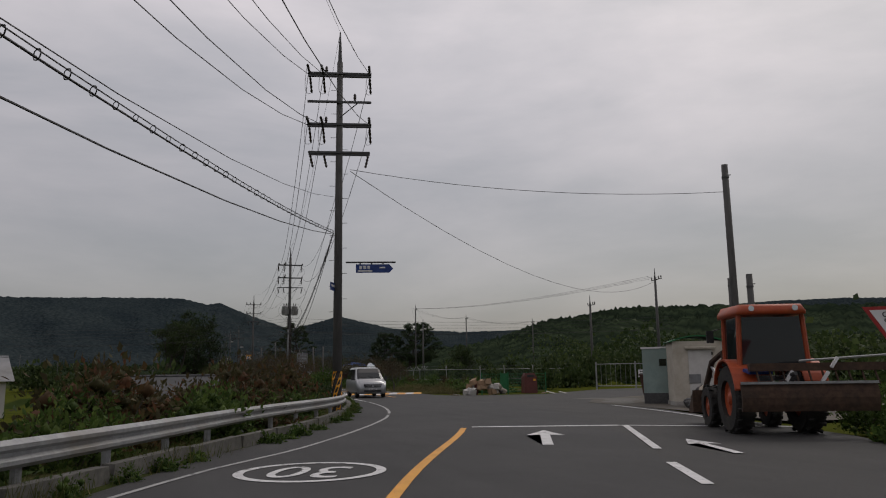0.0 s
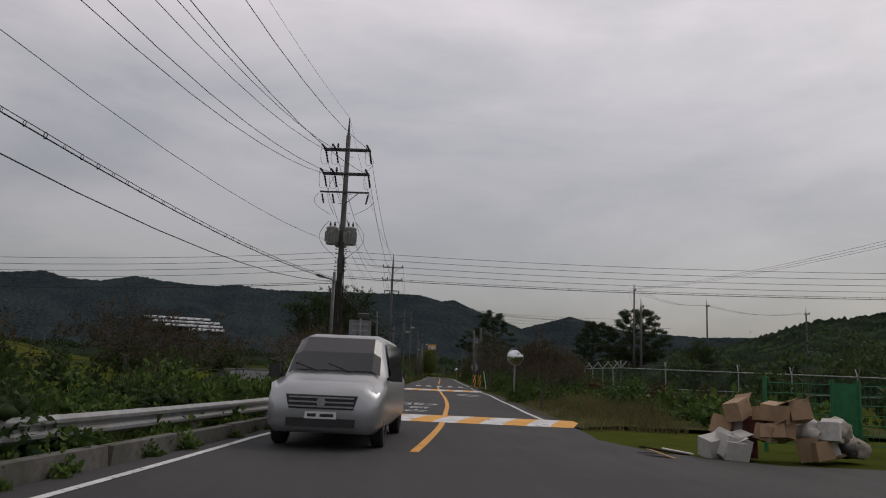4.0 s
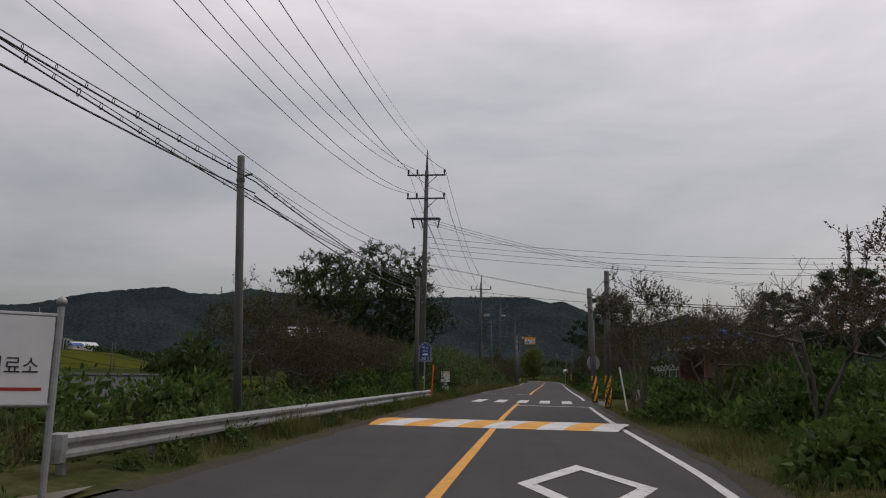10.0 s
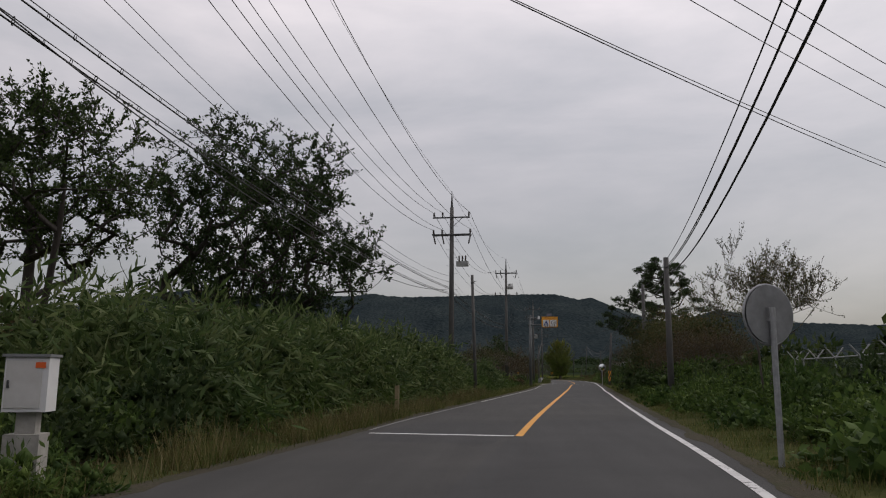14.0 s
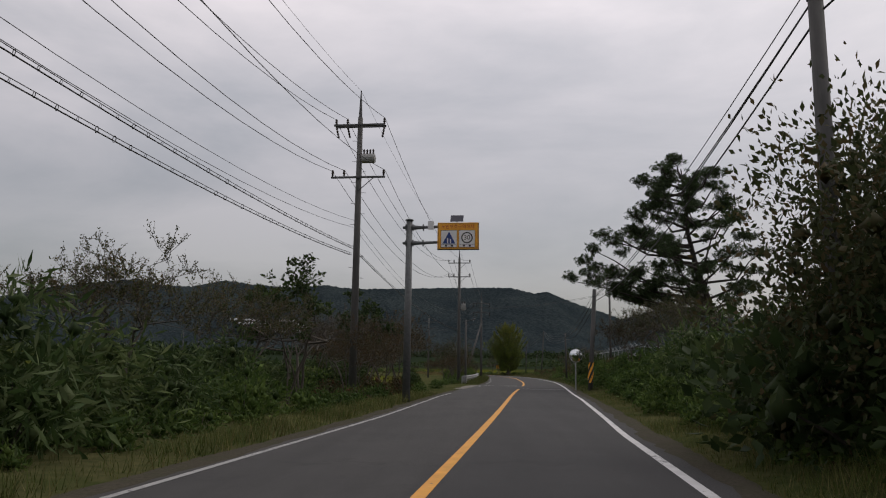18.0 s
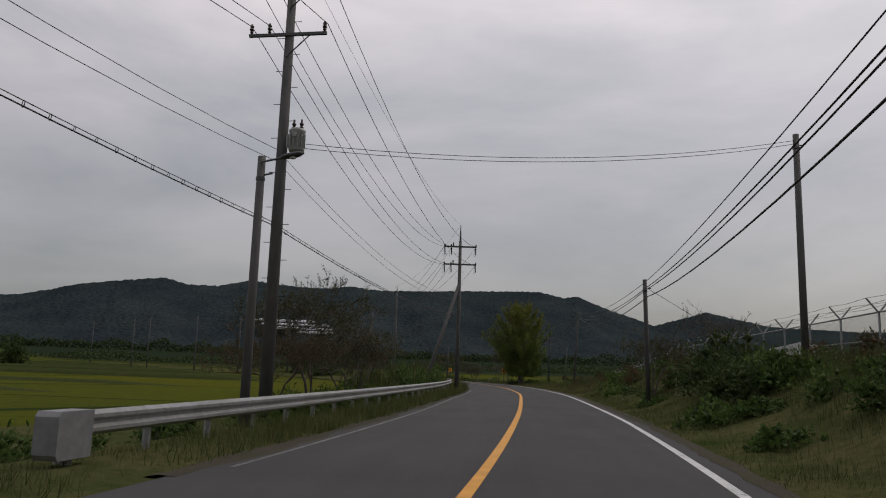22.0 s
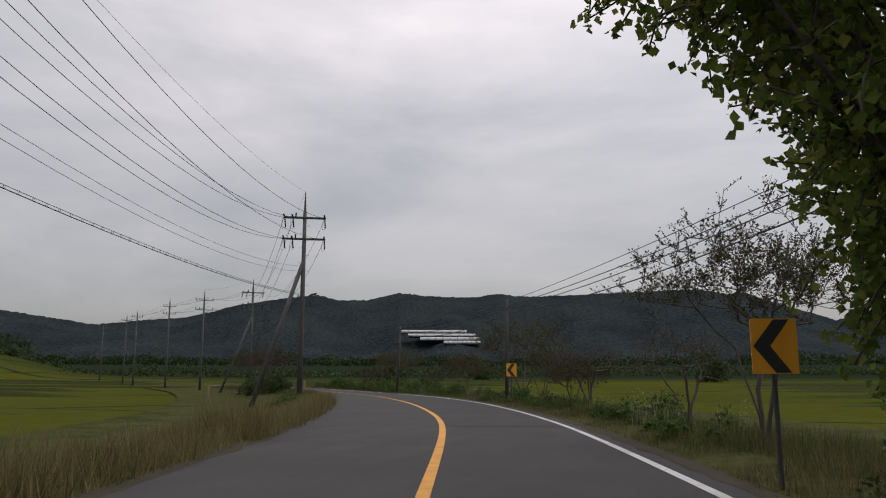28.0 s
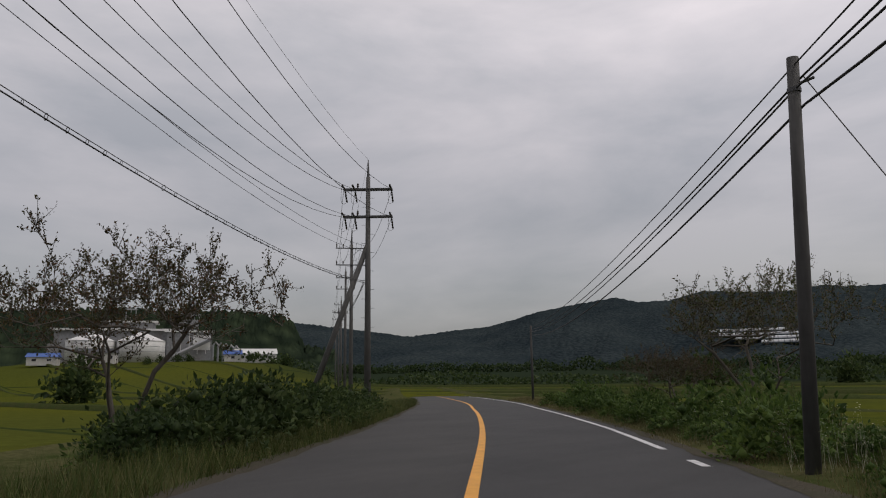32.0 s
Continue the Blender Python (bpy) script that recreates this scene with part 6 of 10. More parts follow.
blades("verge_grass", 14, 48, 3.6, 6.0, 70, 0.10, 0.6, GRASS, "green verge grass under weeds", 15)
zone(FRESH + GREENS, 16, 44, 5.0, 7.2, 16, 0.6, 0.9)
zone(VINES, -19, 12, -3.75, -3.55, 26, 0.26, 0.42)
zone(VINES, -19, 12, -4.6, -4.0, 16, 0.5, 0.75)
zone(WEEDS, 23, 50, -4.0, -3.75, 22, 0.3, 0.5)
zone(WEEDS, 22, 50, -5.6, -4.4, 26, 0.6, 0.95)
zone(VINES + WEEDS, -60, -22, -3.85, -3.6, 28, 0.24, 0.38)
blades("verge_grass", 56, 140, 3.6, 5.8, 60, 0.10, 0.5, GRASS, "green verge grass", 6)
blades("verge_grass", 140, 232, 3.6, 9.5, 45, 0.12, 0.75, GRASS, "rough grass on the bank", 7)
blades("verge_grass", 240, 310, 4.2, 8.0, 60, 0.25, 0.7, GRASS, "long green grass and weeds by the bend", 21)
blades("verge_grass", 196, 330, 3.6, 6.6, 55, 0.12, 0.55, DRY_GRASS, "dry verge grass", 8)
blades("verge_grass", 24, 31, -5.2, -3.6, 60, 0.10, 0.4, DRY_GRASS, "dry grass creeping onto the road edge", 19)
blades("verge_grass", 17, 32, -10.5, -4.9, 60, 0.35, 0.8, DRY_GRASS, "tall dry grass below the signboard", 9)


# ---- guardrails, kerb, signs, mirrors ----
PAINT_WHITE = surface("white sign paint", (0.60, 0.60, 0.61), (0.70, 0.70, 0.70), 3, 0.8, 0.45, relief=0.03, stain=(0.48, 0.47, 0.45), amount=0.4)
BLACK = surface("black paint", (0.018, 0.018, 0.018), (0.03, 0.03, 0.03), 8, 2, 0.6, relief=0.05)
SIGN_BLUE = surface("blue sign sheet", (0.012, 0.035, 0.16), (0.018, 0.05, 0.21), 4, 1, 0.4, relief=0.02)
SIGN_YELLOW = surface("yellow sign sheet", (0.68, 0.30, 0.02), (0.78, 0.37, 0.03), 4, 1, 0.45, relief=0.02)
SIGN_RED = surface("red sign sheet", (0.28, 0.018, 0.018), (0.36, 0.03, 0.028), 4, 1, 0.5, relief=0.02)
SIGN_TEAL = surface("teal emblem", (0.02, 0.16, 0.24), (0.03, 0.22, 0.32), 4, 1, 0.5, relief=0.02)
GREY_SHEET = surface("weathered sign back", (0.16, 0.165, 0.17), (0.24, 0.245, 0.25), 5, 1, 0.55, 0.3, relief=0.06, stain=(0.11, 0.105, 0.1), amount=0.5)
RAIL = surface("weathered guardrail zinc", (0.21, 0.215, 0.22), (0.33, 0.335, 0.34), 8, 0.9, 0.45, 0.45, relief=0.05, stain=(0.20, 0.185, 0.16), amount=0.75)
MIRROR, _t, _b = shader("mirror", (0.85, 0.87, 0.88), 0.03, 1.0)
SOLAR, _t, _b = shader("solar cells", (0.02, 0.022, 0.035), 0.2, 0.0, 0.5)
ORANGE_PLASTIC = surface("orange plastic", (0.62, 0.09, 0.015), (0.74, 0.13, 0.02), 6, 1, 0.45, relief=0.03)


WAVE = [(0.0, 0.155), (-0.035, 0.13), (-0.075, 0.105), (-0.075, 0.06), (-0.02, 0.02), (-0.02, -0.02), (-0.075, -0.06), (-0.075, -0.105), (-0.035, -0.13), (0.0, -0.155)]


def guardrail(points, face, label, height=0.6, ends=(True, True)):
    """A W-beam on steel posts; face: +1 if the road lies to the right of the line."""
    rail = thing("guardrail", label, "guardrail", group="guardrails")
    line = spline(points, 0.8)
    seg = np.linalg.norm(np.diff(line, axis=0), axis=1)
    dist = np.r_[0, np.cumsum(seg)]
    total = dist[-1]
    at = lambda s: np.array([np.interp(s, dist, line[:, k]) for k in (0, 1)])  # noqa: E731
    outline = WAVE + [(q[0] + 0.006, q[1]) for q in WAVE[::-1]]
    m = len(outline)
    s0 = 0.0
    while s0 < total - 0.3:
        s1 = min(s0 + 4.0, total)
        k, vs = Kit(), []
        cuts = np.linspace(s0, s1 + 0.08 if s1 < total else s1, 5)
        for s in cuts:
            p, q = at(max(s - 0.3, 0)), at(min(s + 0.3, total))
            d = (q - p) / np.linalg.norm(q - p)
            n = np.array([d[1], -d[0]]) * face
            c = at(min(s, total))
            for o, h in outline:
                lap = 0.004 if s == cuts[0] else 0.0
                vs.append((c[0] - n[0] * (o + lap), c[1] - n[1] * (o + lap), height + h))
        fs = [(j * m + i, j * m + (i + 1) % m, (j + 1) * m + (i + 1) % m, (j + 1) * m + i) for j in range(4) for i in range(m)]
        k.add(vs, fs + [tuple(range(m)), tuple(4 * m + i for i in range(m))[::-1]])
        part("beam", k, RAIL, rail, "zinc-grey corrugated beam")
        s0 = s1
    for s in np.arange(0.3, total, 2.0):
        c = at(s)
        p, q = at(max(s - 0.3, 0)), at(min(s + 0.3, total))
        d = (q - p) / np.linalg.norm(q - p)
        n = np.array([d[1], -d[0]]) * face
        z = gz(c[0] - n[0] * 0.12, c[1] - n[1] * 0.12) - 0.1
        k = Kit().tube([(c[0] - n[0] * 0.13, c[1] - n[1] * 0.13, z), (c[0] - n[0] * 0.13, c[1] - n[1] * 0.13, height + 0.14)], 0.06, 8)
        part("post", k, RAIL, rail)
        part("bracket", Kit().box((c[0] - n[0] * 0.055, c[1] - n[1] * 0.055, height), (0.1, 0.1, 0.12)), RAIL, rail)
    for on, s in zip(ends, (0.0, total)):
        if on:
            c = at(s)
            part("end_cap", Kit().lathe([(0.03, -0.17), (0.09, -0.15), (0.1, 0), (0.09, 0.15), (0.03, 0.17)], (c[0], c[1], height), 10), RAIL, rail)
    return rail


guardrail([(-29.5, -72), (-23.0, -58), (-18.0, -47.5), (-15.0, -40.8), (-11.6, -34.2), (-10.0, -29.5), (-8.9, -24.5), (-8.1, -20.6), (-7.66, -18.75)], 1, "long weathered zinc guardrail on round posts beside overgrown verge", 0.54)
guardrail([beside(-18.5, -4.3)[:2], beside(-12, -4.0)[:2], beside(-5, -3.85)[:2], beside(3, -3.75)[:2], beside(12, -3.7)[:2]], 1, "zinc guardrail half hidden by creepers", 0.42)
guardrail([beside(22.6, -4.1)[:2], beside(34, -4.1)[:2], beside(42, -4.1)[:2], beside(49.5, -4.15)[:2]], 1, "stained zinc guardrail in long grass", 0.34)
guardrail([beside(157.3, -4.75)[:2], beside(175, -4.8)[:2], beside(195, -4.85)[:2], beside(212, -4.8)[:2], beside(222.5, -4.75)[:2]], 1, "pale zinc guardrail along the paddies", 0.5)


p_ = beside(156.95, -4.75)
gt = thing("rail_terminal", "pale grey steel end shield of the guardrail", "guardrail end", (p_[0], p_[1], 0), heading(156.95), "guardrails")
part("shield", Kit().sweep([(-0.30, 0.20), (-0.26, 0.14), (0.34, 0.14), (0.34, 0.68), (-0.26, 0.68), (-0.30, 0.62)], -0.06, 0.24), GREY_SHEET, gt, "rounded steel shield")
part("post", Kit().tube([(0.1, 0.1, -0.3), (0.1, 0.1, 0.6)], 0.06, 8), RAIL, gt)


def kerb(y0, y1, d, label):
    k = [i for i in range(len(ROAD)) if y0 <= ROAD[i, 1] <= y1]
    kit = thing("kerb", label, "kerb", kind="structure")
    for a, b in zip(k[:-1:2], k[2::2]):
        p = ROAD[a] + RNOR[a] * d
        q = ROAD[b] + RNOR[b] * d
        c, t = (p + q) / 2, math.degrees(math.atan2(-(q - p)[0], (q - p)[1]))
        part("kerb_stone", Kit().box((c[0], c[1], 0.03 + 0.015 * random.random()), (0.2, np.linalg.norm(q - p) - 0.02, 0.36), pose(0, 0, 0, random.uniform(-0.6, 0.6), 0, t), 0.94), CONCRETE_DARK, kit)


kerb(-60, -21, -3.95, "low weathered concrete kerb under the guardrail")
kerb(-19, 11, -3.5, "low weathered concrete kerb under the guardrail")


def disc(k, c, r, n=28, y=0.0):
    """A thin upright disc facing -y."""
    ring = [(c[0] + r * math.cos(2 * math.pi * i / n), y + d, c[2] + r * math.sin(2 * math.pi * i / n)) for d in (0, 0.006) for i in range(n)]
    return k.add(ring, [tuple(range(n - 1, -1, -1)), tuple(range(n, 2 * n))] + [(i, (i + 1) % n, n + (i + 1) % n, n + i)[::-1] for i in range(n)])


def convex_mirror(at, turn, face_z, r, label, hood=True):
    x, y = at
    z0 = gz(x, y) - 0.1
    m = thing("traffic_mirror", label, "traffic mirror", (x, y, z0), turn, "traffic mirrors")
    h = face_z - z0
    part("post", Kit().tube([(0, 0.1, 0), (0, 0.1, h + 0.1)], 0.045, 10), STEEL, m)
    prof = [(r * math.sin(a), 0.10 * (1 - math.cos(a)) * 6) for a in (0.45 * i / 8 for i in range(9))]
    k = Kit()
    n = 32
    vs = [(q * math.cos(2 * math.pi * i / n) / math.sin(0.45), d * 0.9 - 0.05, h + q * math.sin(2 * math.pi * i / n) / math.sin(0.45)) for q, d in prof[1:] for i in range(n)] + [(0, -0.05, h)]
    k.add(vs, [(j * n + i, (j + 1) * n + i, (j + 1) * n + (i + 1) % n, j * n + (i + 1) % n)[::-1] for j in range(len(prof) - 2) for i in range(n)] + [(len(vs) - 1, i, (i + 1) % n) for i in range(n)])
    part("mirror_face", k, MIRROR, m, "convex mirror glass", True)
    rim = Kit().tube([((r + 0.012) * math.cos(2 * math.pi * i / n), 0.02, h + (r + 0.012) * math.sin(2 * math.pi * i / n)) for i in range(n + 1)], 0.018, 6, False)
    part("rim", rim, STEEL, m)
    part("backing", disc(Kit(), (0, 0, h), r, 28, 0.05), GREY_SHEET, m)
    if hood:
        k, vs = Kit(), []
        for i in range(17):
            a = math.pi * (0.12 + 0.76 * i / 16)
            for d in (0.03, -0.16):
                vs.append(((r + 0.03) * math.cos(a), d, h + (r + 0.03) * math.sin(a)))
        k.add(vs, [(2 * i, 2 * i + 1, 2 * i + 3, 2 * i + 2) for i in range(16)])
        part("hood", k, STEEL, m, "pale metal hood")
    part("bracket", Kit().box((0, 0.075, h), (0.12, 0.06, 0.2)), STEEL, m)
    return m


convex_mirror((4.3, 15.6), 6, 2.28, 0.42, "round convex traffic mirror with hood on a post among weeds")
convex_mirror((13.7, 144.1), 4, 2.13, 0.385, "round convex traffic mirror on a post by the bank", False)
convex_mirror((7.72, 61.46), 205, 2.1, 0.42, "back of a round traffic mirror in the creepers", False)

# white signboard by the lane mouth
sb = thing("signboard", "white signboard with teal emblem and red arrow on two steel posts", "signboard", (-3.0, 21.15, 0), 37)
part("board", Kit().box((0, 0, 1.27), (1.28, 0.04, 0.82)), PAINT_WHITE, sb)
for sx in (-0.68, 0.68):
    pk = Kit().tube([(sx, 0, gz(-3.0, 21.15) - 0.1), (sx, 0, 1.78)], 0.035, 10)
    p_ = part("post", pk, STEEL, sb)
    part("ball_cap", Kit().lathe([(0.01, -0.05), (0.045, -0.025), (0.05, 0), (0.045, 0.025), (0.01, 0.05)], (sx, 0, 1.83), 12), STEEL, p_, "", True)
for zz in (1.69, 0.85):
    part("rail", Kit().tube([(-0.68, 0, zz), (0.68, 0, zz)], 0.025, 8), STEEL, sb)
emblem = part("emblem", disc(Kit(), (0, 0, 1.48), 0.135, 28, -0.03), SIGN_TEAL, sb, "round teal emblem")
part("emblem_mark", Kit().box((0, -0.034, 1.48), (0.12, 0.006, 0.04)).box((0, -0.034, 1.48), (0.04, 0.005, 0.12)), PAINT_WHITE, emblem, "white cross shape")
part("emblem_band", Kit().tube([(-0.125, -0.034, 1.45), (-0.04, -0.034, 1.425), (0.05, -0.034, 1.455), (0.127, -0.034, 1.515)], 0.008, 5), PAINT_WHITE, emblem)
writing("lettering", "황교 보건진료소", 0.165, BLACK, sb, (0, -0.024, 1.20), (90, 0, 0), "black lettering", (0.98, 1.15))
part("arrow", Kit().add([(-0.58, -0.024, 0.99), (-0.36, -0.024, 1.045), (-0.36, -0.024, 1.012), (0.58, -0.024, 1.012), (0.58, -0.024, 0.982), (-0.36, -0.024, 0.982), (-0.36, -0.024, 0.935)], [(0, 6, 1), (2, 5, 4, 3)]), SIGN_RED, sb, "dark red arrow")

# back of a traffic sign with a small solar panel
bs = thing("traffic_sign", "back of a grey traffic sign with a solar panel on top", "traffic sign", (-3.65, 10.2, 0), 4)
part("post", Kit().tube([(0, 0, gz(-3.65, 10.2) - 0.1), (0, 0, 3.55)], 0.045, 10), STEEL, bs)
part("panel", Kit().box((0, 0.07, 3.02), (0.98, 0.03, 0.92)), GREY_SHEET, bs)
for zz in (2.75, 3.02, 3.3):
    part("stiffener", Kit().box((0, 0.045, zz), (0.7, 0.025, 0.05)), STEEL, bs)
part("lower_panel", Kit().box((0, 0.07, 2.28), (0.5, 0.02, 0.42)), PAINT_WHITE, bs, "pale lower plate")
part("solar_panel", Kit().box((0.1, 0, 3.68), (0.52, 0.3, 0.03), pose(0, 0, 0, -35)), GREY_SHEET, bs, "tilted solar panel")

# bus stop sign
bus = thing("bus_stop_sign", "round-topped dark blue bus stop sign in bushes", "bus stop sign", (-1.45, 49.4, 0), 18)
n = 18
arch = [(-0.3, 1.78), (0.3, 1.78)] + [(0.3 * math.cos(math.pi * i / n), 2.36 + 0.3 * math.sin(math.pi * i / n)) for i in range(n + 1)]
for nm, sc, yy, mat_, lb in (("rim", 1.0, 0.0, STEEL, ""), ("face", 0.93, -0.012, SIGN_BLUE, "dark blue face"), ("white_edge", 0.86, -0.0145, PAINT_WHITE, "white border"), ("inner_face", 0.83, -0.017, SIGN_BLUE, "dark blue face")):
    vs = [(x * sc, yy + d, 2.22 + (z - 2.22) * sc) for d in (0, 0.012) for x, z in arch]
    m_ = len(arch)
    part(nm, Kit().add(vs, [tuple(range(m_)), tuple(range(m_, 2 * m_))[::-1]] + [(i, (i + 1) % m_, m_ + (i + 1) % m_, m_ + i)[::-1] for i in range(m_)]), mat_, bus, lb)
part("post", Kit().tube([(0, 0.04, gz(-1.45, 49.4) - 0.1), (0, 0.04, 2.6)], 0.03, 8), STEEL, bus)
for text, zz, sz in (("버 스", 2.41, 0.15), ("(BUS)", 2.26, 0.11), ("보령시", 1.92, 0.13)):
    writing("lettering", text, sz, PAINT_WHITE, bus, (0, -0.022, zz), (90, 0, 0), "white lettering")
part("bus_pictogram", Kit().box((0, -0.021, 2.10), (0.24, 0.006, 0.075)).box((0.03, -0.022, 2.145), (0.16, 0.004, 0.03)), PAINT_WHITE, bus, "white bus shape")
solid("marker_post", Kit().tube([(0, 0, 0), (0.06, 0, 1.55)], 0.03, 8), ORANGE_PLASTIC, "red-orange plastic marker post in bushes", "marker post", at=(-1.1, 49.2, 1.0 - 0.9))
dl = thing("delineator", "white edge marker with black stripe and amber reflector", "delineator", (*beside(53.0, -5.0)[:2], 0), 5)
part("blade", Kit().box((0, 0, 0.85), (0.12, 0.015, 0.5), None, 0.9), PAINT_WHITE, dl)
part("stripe", Kit().box((0, -0.011, 0.86), (0.119, 0.004, 0.2), pose(0, 0, 0, 0, 18, 0)), BLACK, dl)
part("reflector", disc(Kit(), (0, 0, 0.86), 0.045, 14, -0.02), SIGN_YELLOW, dl)
part("foot", Kit().box((0, 0, 0.3), (0.06, 0.02, 0.7)), STEEL, dl)

# yellow hanging sign on its arm
ysx, ysy = 4.94, 124.9
ys = thing("overhead_sign", "yellow illuminated zone sign on a grey steel mast arm", "road sign", (ysx, ysy, gz(ysx, ysy) - 0.1), -3)
zo = gz(ysx, ysy) - 0.1
part("mast", Kit().tube([(0, 0, 0), (0, 0, 6.9 - zo)], [0.15, 0.12], 16), GREY_POST, ys, "", True)
part("mast_cap", Kit().lathe([(0.16, 0), (0.16, 0.04), (0.05, 0.08)], (0, 0, 6.9 - zo), 16), GREY_POST, ys)
part("base_plate", Kit().box((0, 0, 0.12), (0.45, 0.45, 0.05)), CONCRETE, ys)
for zz in (6.63, 6.02):
    arm_ = part("arm", Kit().tube([(-0.25, 0, zz - zo), (0.1, 0, zz - zo), (0.5, -0.02, zz - zo), (1.15, -0.05, zz - zo + 0.02)], [0.05, 0.1, 0.06, 0.055], 10), GREY_POST, ys, "steel mast arm")
    for u in (-0.12, 0.16, 0.55):
        part("flange", Kit().lathe([(0.13, -0.02), (0.13, 0.02)], (u, -0.01, zz - zo), 12, "x"), GREY_POST, arm_)
part("control_box", Kit().box((0.85, -0.08, 6.7 - zo), (0.22, 0.16, 0.3)), PAINT_WHITE, ys, "pale grey control box")
sz0 = 6.28 - zo
case = part("sign_case", Kit().box((1.9, -0.06, sz0), (1.56, 0.16, 1.02)), SIGN_YELLOW, ys, "yellow sign case")
part("case_back", Kit().box((1.9, 0.03, sz0), (1.6, 0.05, 1.06)), BLACK, case)
part("case_edge", Kit().box((1.9, -0.142, sz0), (1.50, 0.004, 0.96)), BLACK, case)
part("case_face", Kit().box((1.9, -0.145, sz0), (1.48, 0.006, 0.94)), SIGN_YELLOW, case)
for cx, nm in ((1.56, "warning_panel"), (2.25, "speed_panel")):
    pn = part(nm, Kit().box((cx, -0.15, sz0 - 0.12), (0.6, 0.006, 0.64)), PAINT_WHITE, ys, "pale blue-white picture panel")
    part("panel_edge", Kit().box((cx, -0.1495, sz0 - 0.12), (0.63, 0.004, 0.67)), BLACK, pn)
    part("panel_bar", Kit().box((cx, -0.154, sz0 - 0.34), (0.58, 0.004, 0.012)), BLACK, pn)
    part("caption_marks", Kit().box((cx - 0.11, -0.154, sz0 - 0.39), (0.08, 0.004, 0.07)).box((cx + 0.11, -0.154, sz0 - 0.39), (0.08, 0.004, 0.07)), BLACK, pn, "two small dark caption marks")
    if nm == "warning_panel":
        part("pictogram_triangle", Kit().add([(cx - 0.25, -0.155, sz0 - 0.31), (cx + 0.25, -0.155, sz0 - 0.31), (cx, -0.155, sz0 + 0.16)], [(0, 1, 2)]), SIGN_BLUE, pn, "blue triangle pictogram")
        part("pictogram_bars", Kit().box((cx - 0.05, -0.158, sz0 - 0.19), (0.05, 0.004, 0.2)).box((cx + 0.06, -0.158, sz0 - 0.21), (0.05, 0.004, 0.16)), PAINT_WHITE, pn)
    else:
        ring = [((0.22 if k < 28 else 0.175) * math.cos(2 * math.pi * k / 28), (0.22 if k < 28 else 0.175) * math.sin(2 * math.pi * k / 28)) for k in range(56)]
        part("ring", Kit().add([(cx + a, -0.155, sz0 - 0.08 + b) for a, b in ring], [(k, (k + 1) % 28, 28 + (k + 1) % 28, 28 + k) for k in range(28)]), BLACK, pn)
        writing("figures", "30", 0.26, BLACK, pn, (cx, -0.155, sz0 - 0.08), (90, 0, 0), "dark figures 30")
writing("lettering", "노인보호구역해제", 0.19, SIGN_RED, ys, (1.9, -0.15, sz0 + 0.34), (90, 0, 0), "dark red lettering", (0.92, 1.0))
spn = part("solar_panel", Kit().box((1.85, 0, sz0 + 0.7), (0.5, 0.35, 0.03), pose(0, 0, 0, 50)), SOLAR, ys, "tilted solar panel")
part("panel_stalk", Kit().tube([(1.85, 0, sz0 + 0.5), (1.85, 0, sz0 + 0.68)], 0.02, 6), GREY_POST, spn)


def chevron_sign(x, y, turn, z, w=0.5, h=0.62):
    z0 = gz(x, y) - 0.1
    c = thing("chevron_sign", "yellow curve sign with black arrow chevron on a post", "road sign", (x, y, z0), turn, "chevron signs")
    part("board", Kit().box((0, 0, z - z0), (w, 0.02, h)), SIGN_YELLOW, c)
    a, b = w * 0.46, h * 0.48
    t = z - z0
    part("chevron", Kit().add([(a * 0.75, -0.014, t + b), (0.0, -0.014, t + b), (-a, -0.014, t), (0.0, -0.014, t - b), (a * 0.75, -0.014, t - b), (-a * 0.2, -0.014, t)], [(0, 1, 2, 5), (5, 2, 3, 4)]), BLACK, c, "black chevron")
    part("post", Kit().tube([(-w * 0.02, 0.04, 0), (-w * 0.02, 0.04, t + h * 0.4)], 0.03, 8), POLE_DARK, c)
    for dz in (-0.3, 0.3):
        part("cleat", Kit().box((0, 0.018, t + dz * h), (w * 0.7, 0.016, 0.04)), STEEL, c)
    return c


chevron_sign(11.2, 240.5, 10, 1.55)
chevron_sign(2.75, 267.6, 26, 1.6)


# blue street plate on the first pole, wording left as bars
st = thing("street_name_sign", "blue arrow-shaped street plate with pale lettering bars", "street sign", (-10.75, -32.1, 5.06), -18)
part("bracket", Kit().tube([(0.1, 0, 0.22), (1.85, 0, 0.22)], 0.03, 8), DARK_STEEL, st)
part("plate", Kit().add([(0.45, y_, z_) if k == 0 else (x_, y_, z_) for k, (x_, y_, z_) in enumerate([(0.45, -0.01, -0.15), (1.62, -0.01, -0.15), (1.76, -0.01, 0), (1.62, -0.01, 0.15), (0.45, -0.01, 0.15), (0.45, 0.01, -0.15), (1.62, 0.01, -0.15), (1.76, 0.01, 0), (1.62, 0.01, 0.15), (0.45, 0.01, 0.15)])], [(0, 1, 2, 3, 4), (9, 8, 7, 6, 5), (0, 5, 6, 1), (1, 6, 7, 2), (2, 7, 8, 3), (3, 8, 9, 4), (4, 9, 5, 0)]), SIGN_BLUE, st, "blue plate")
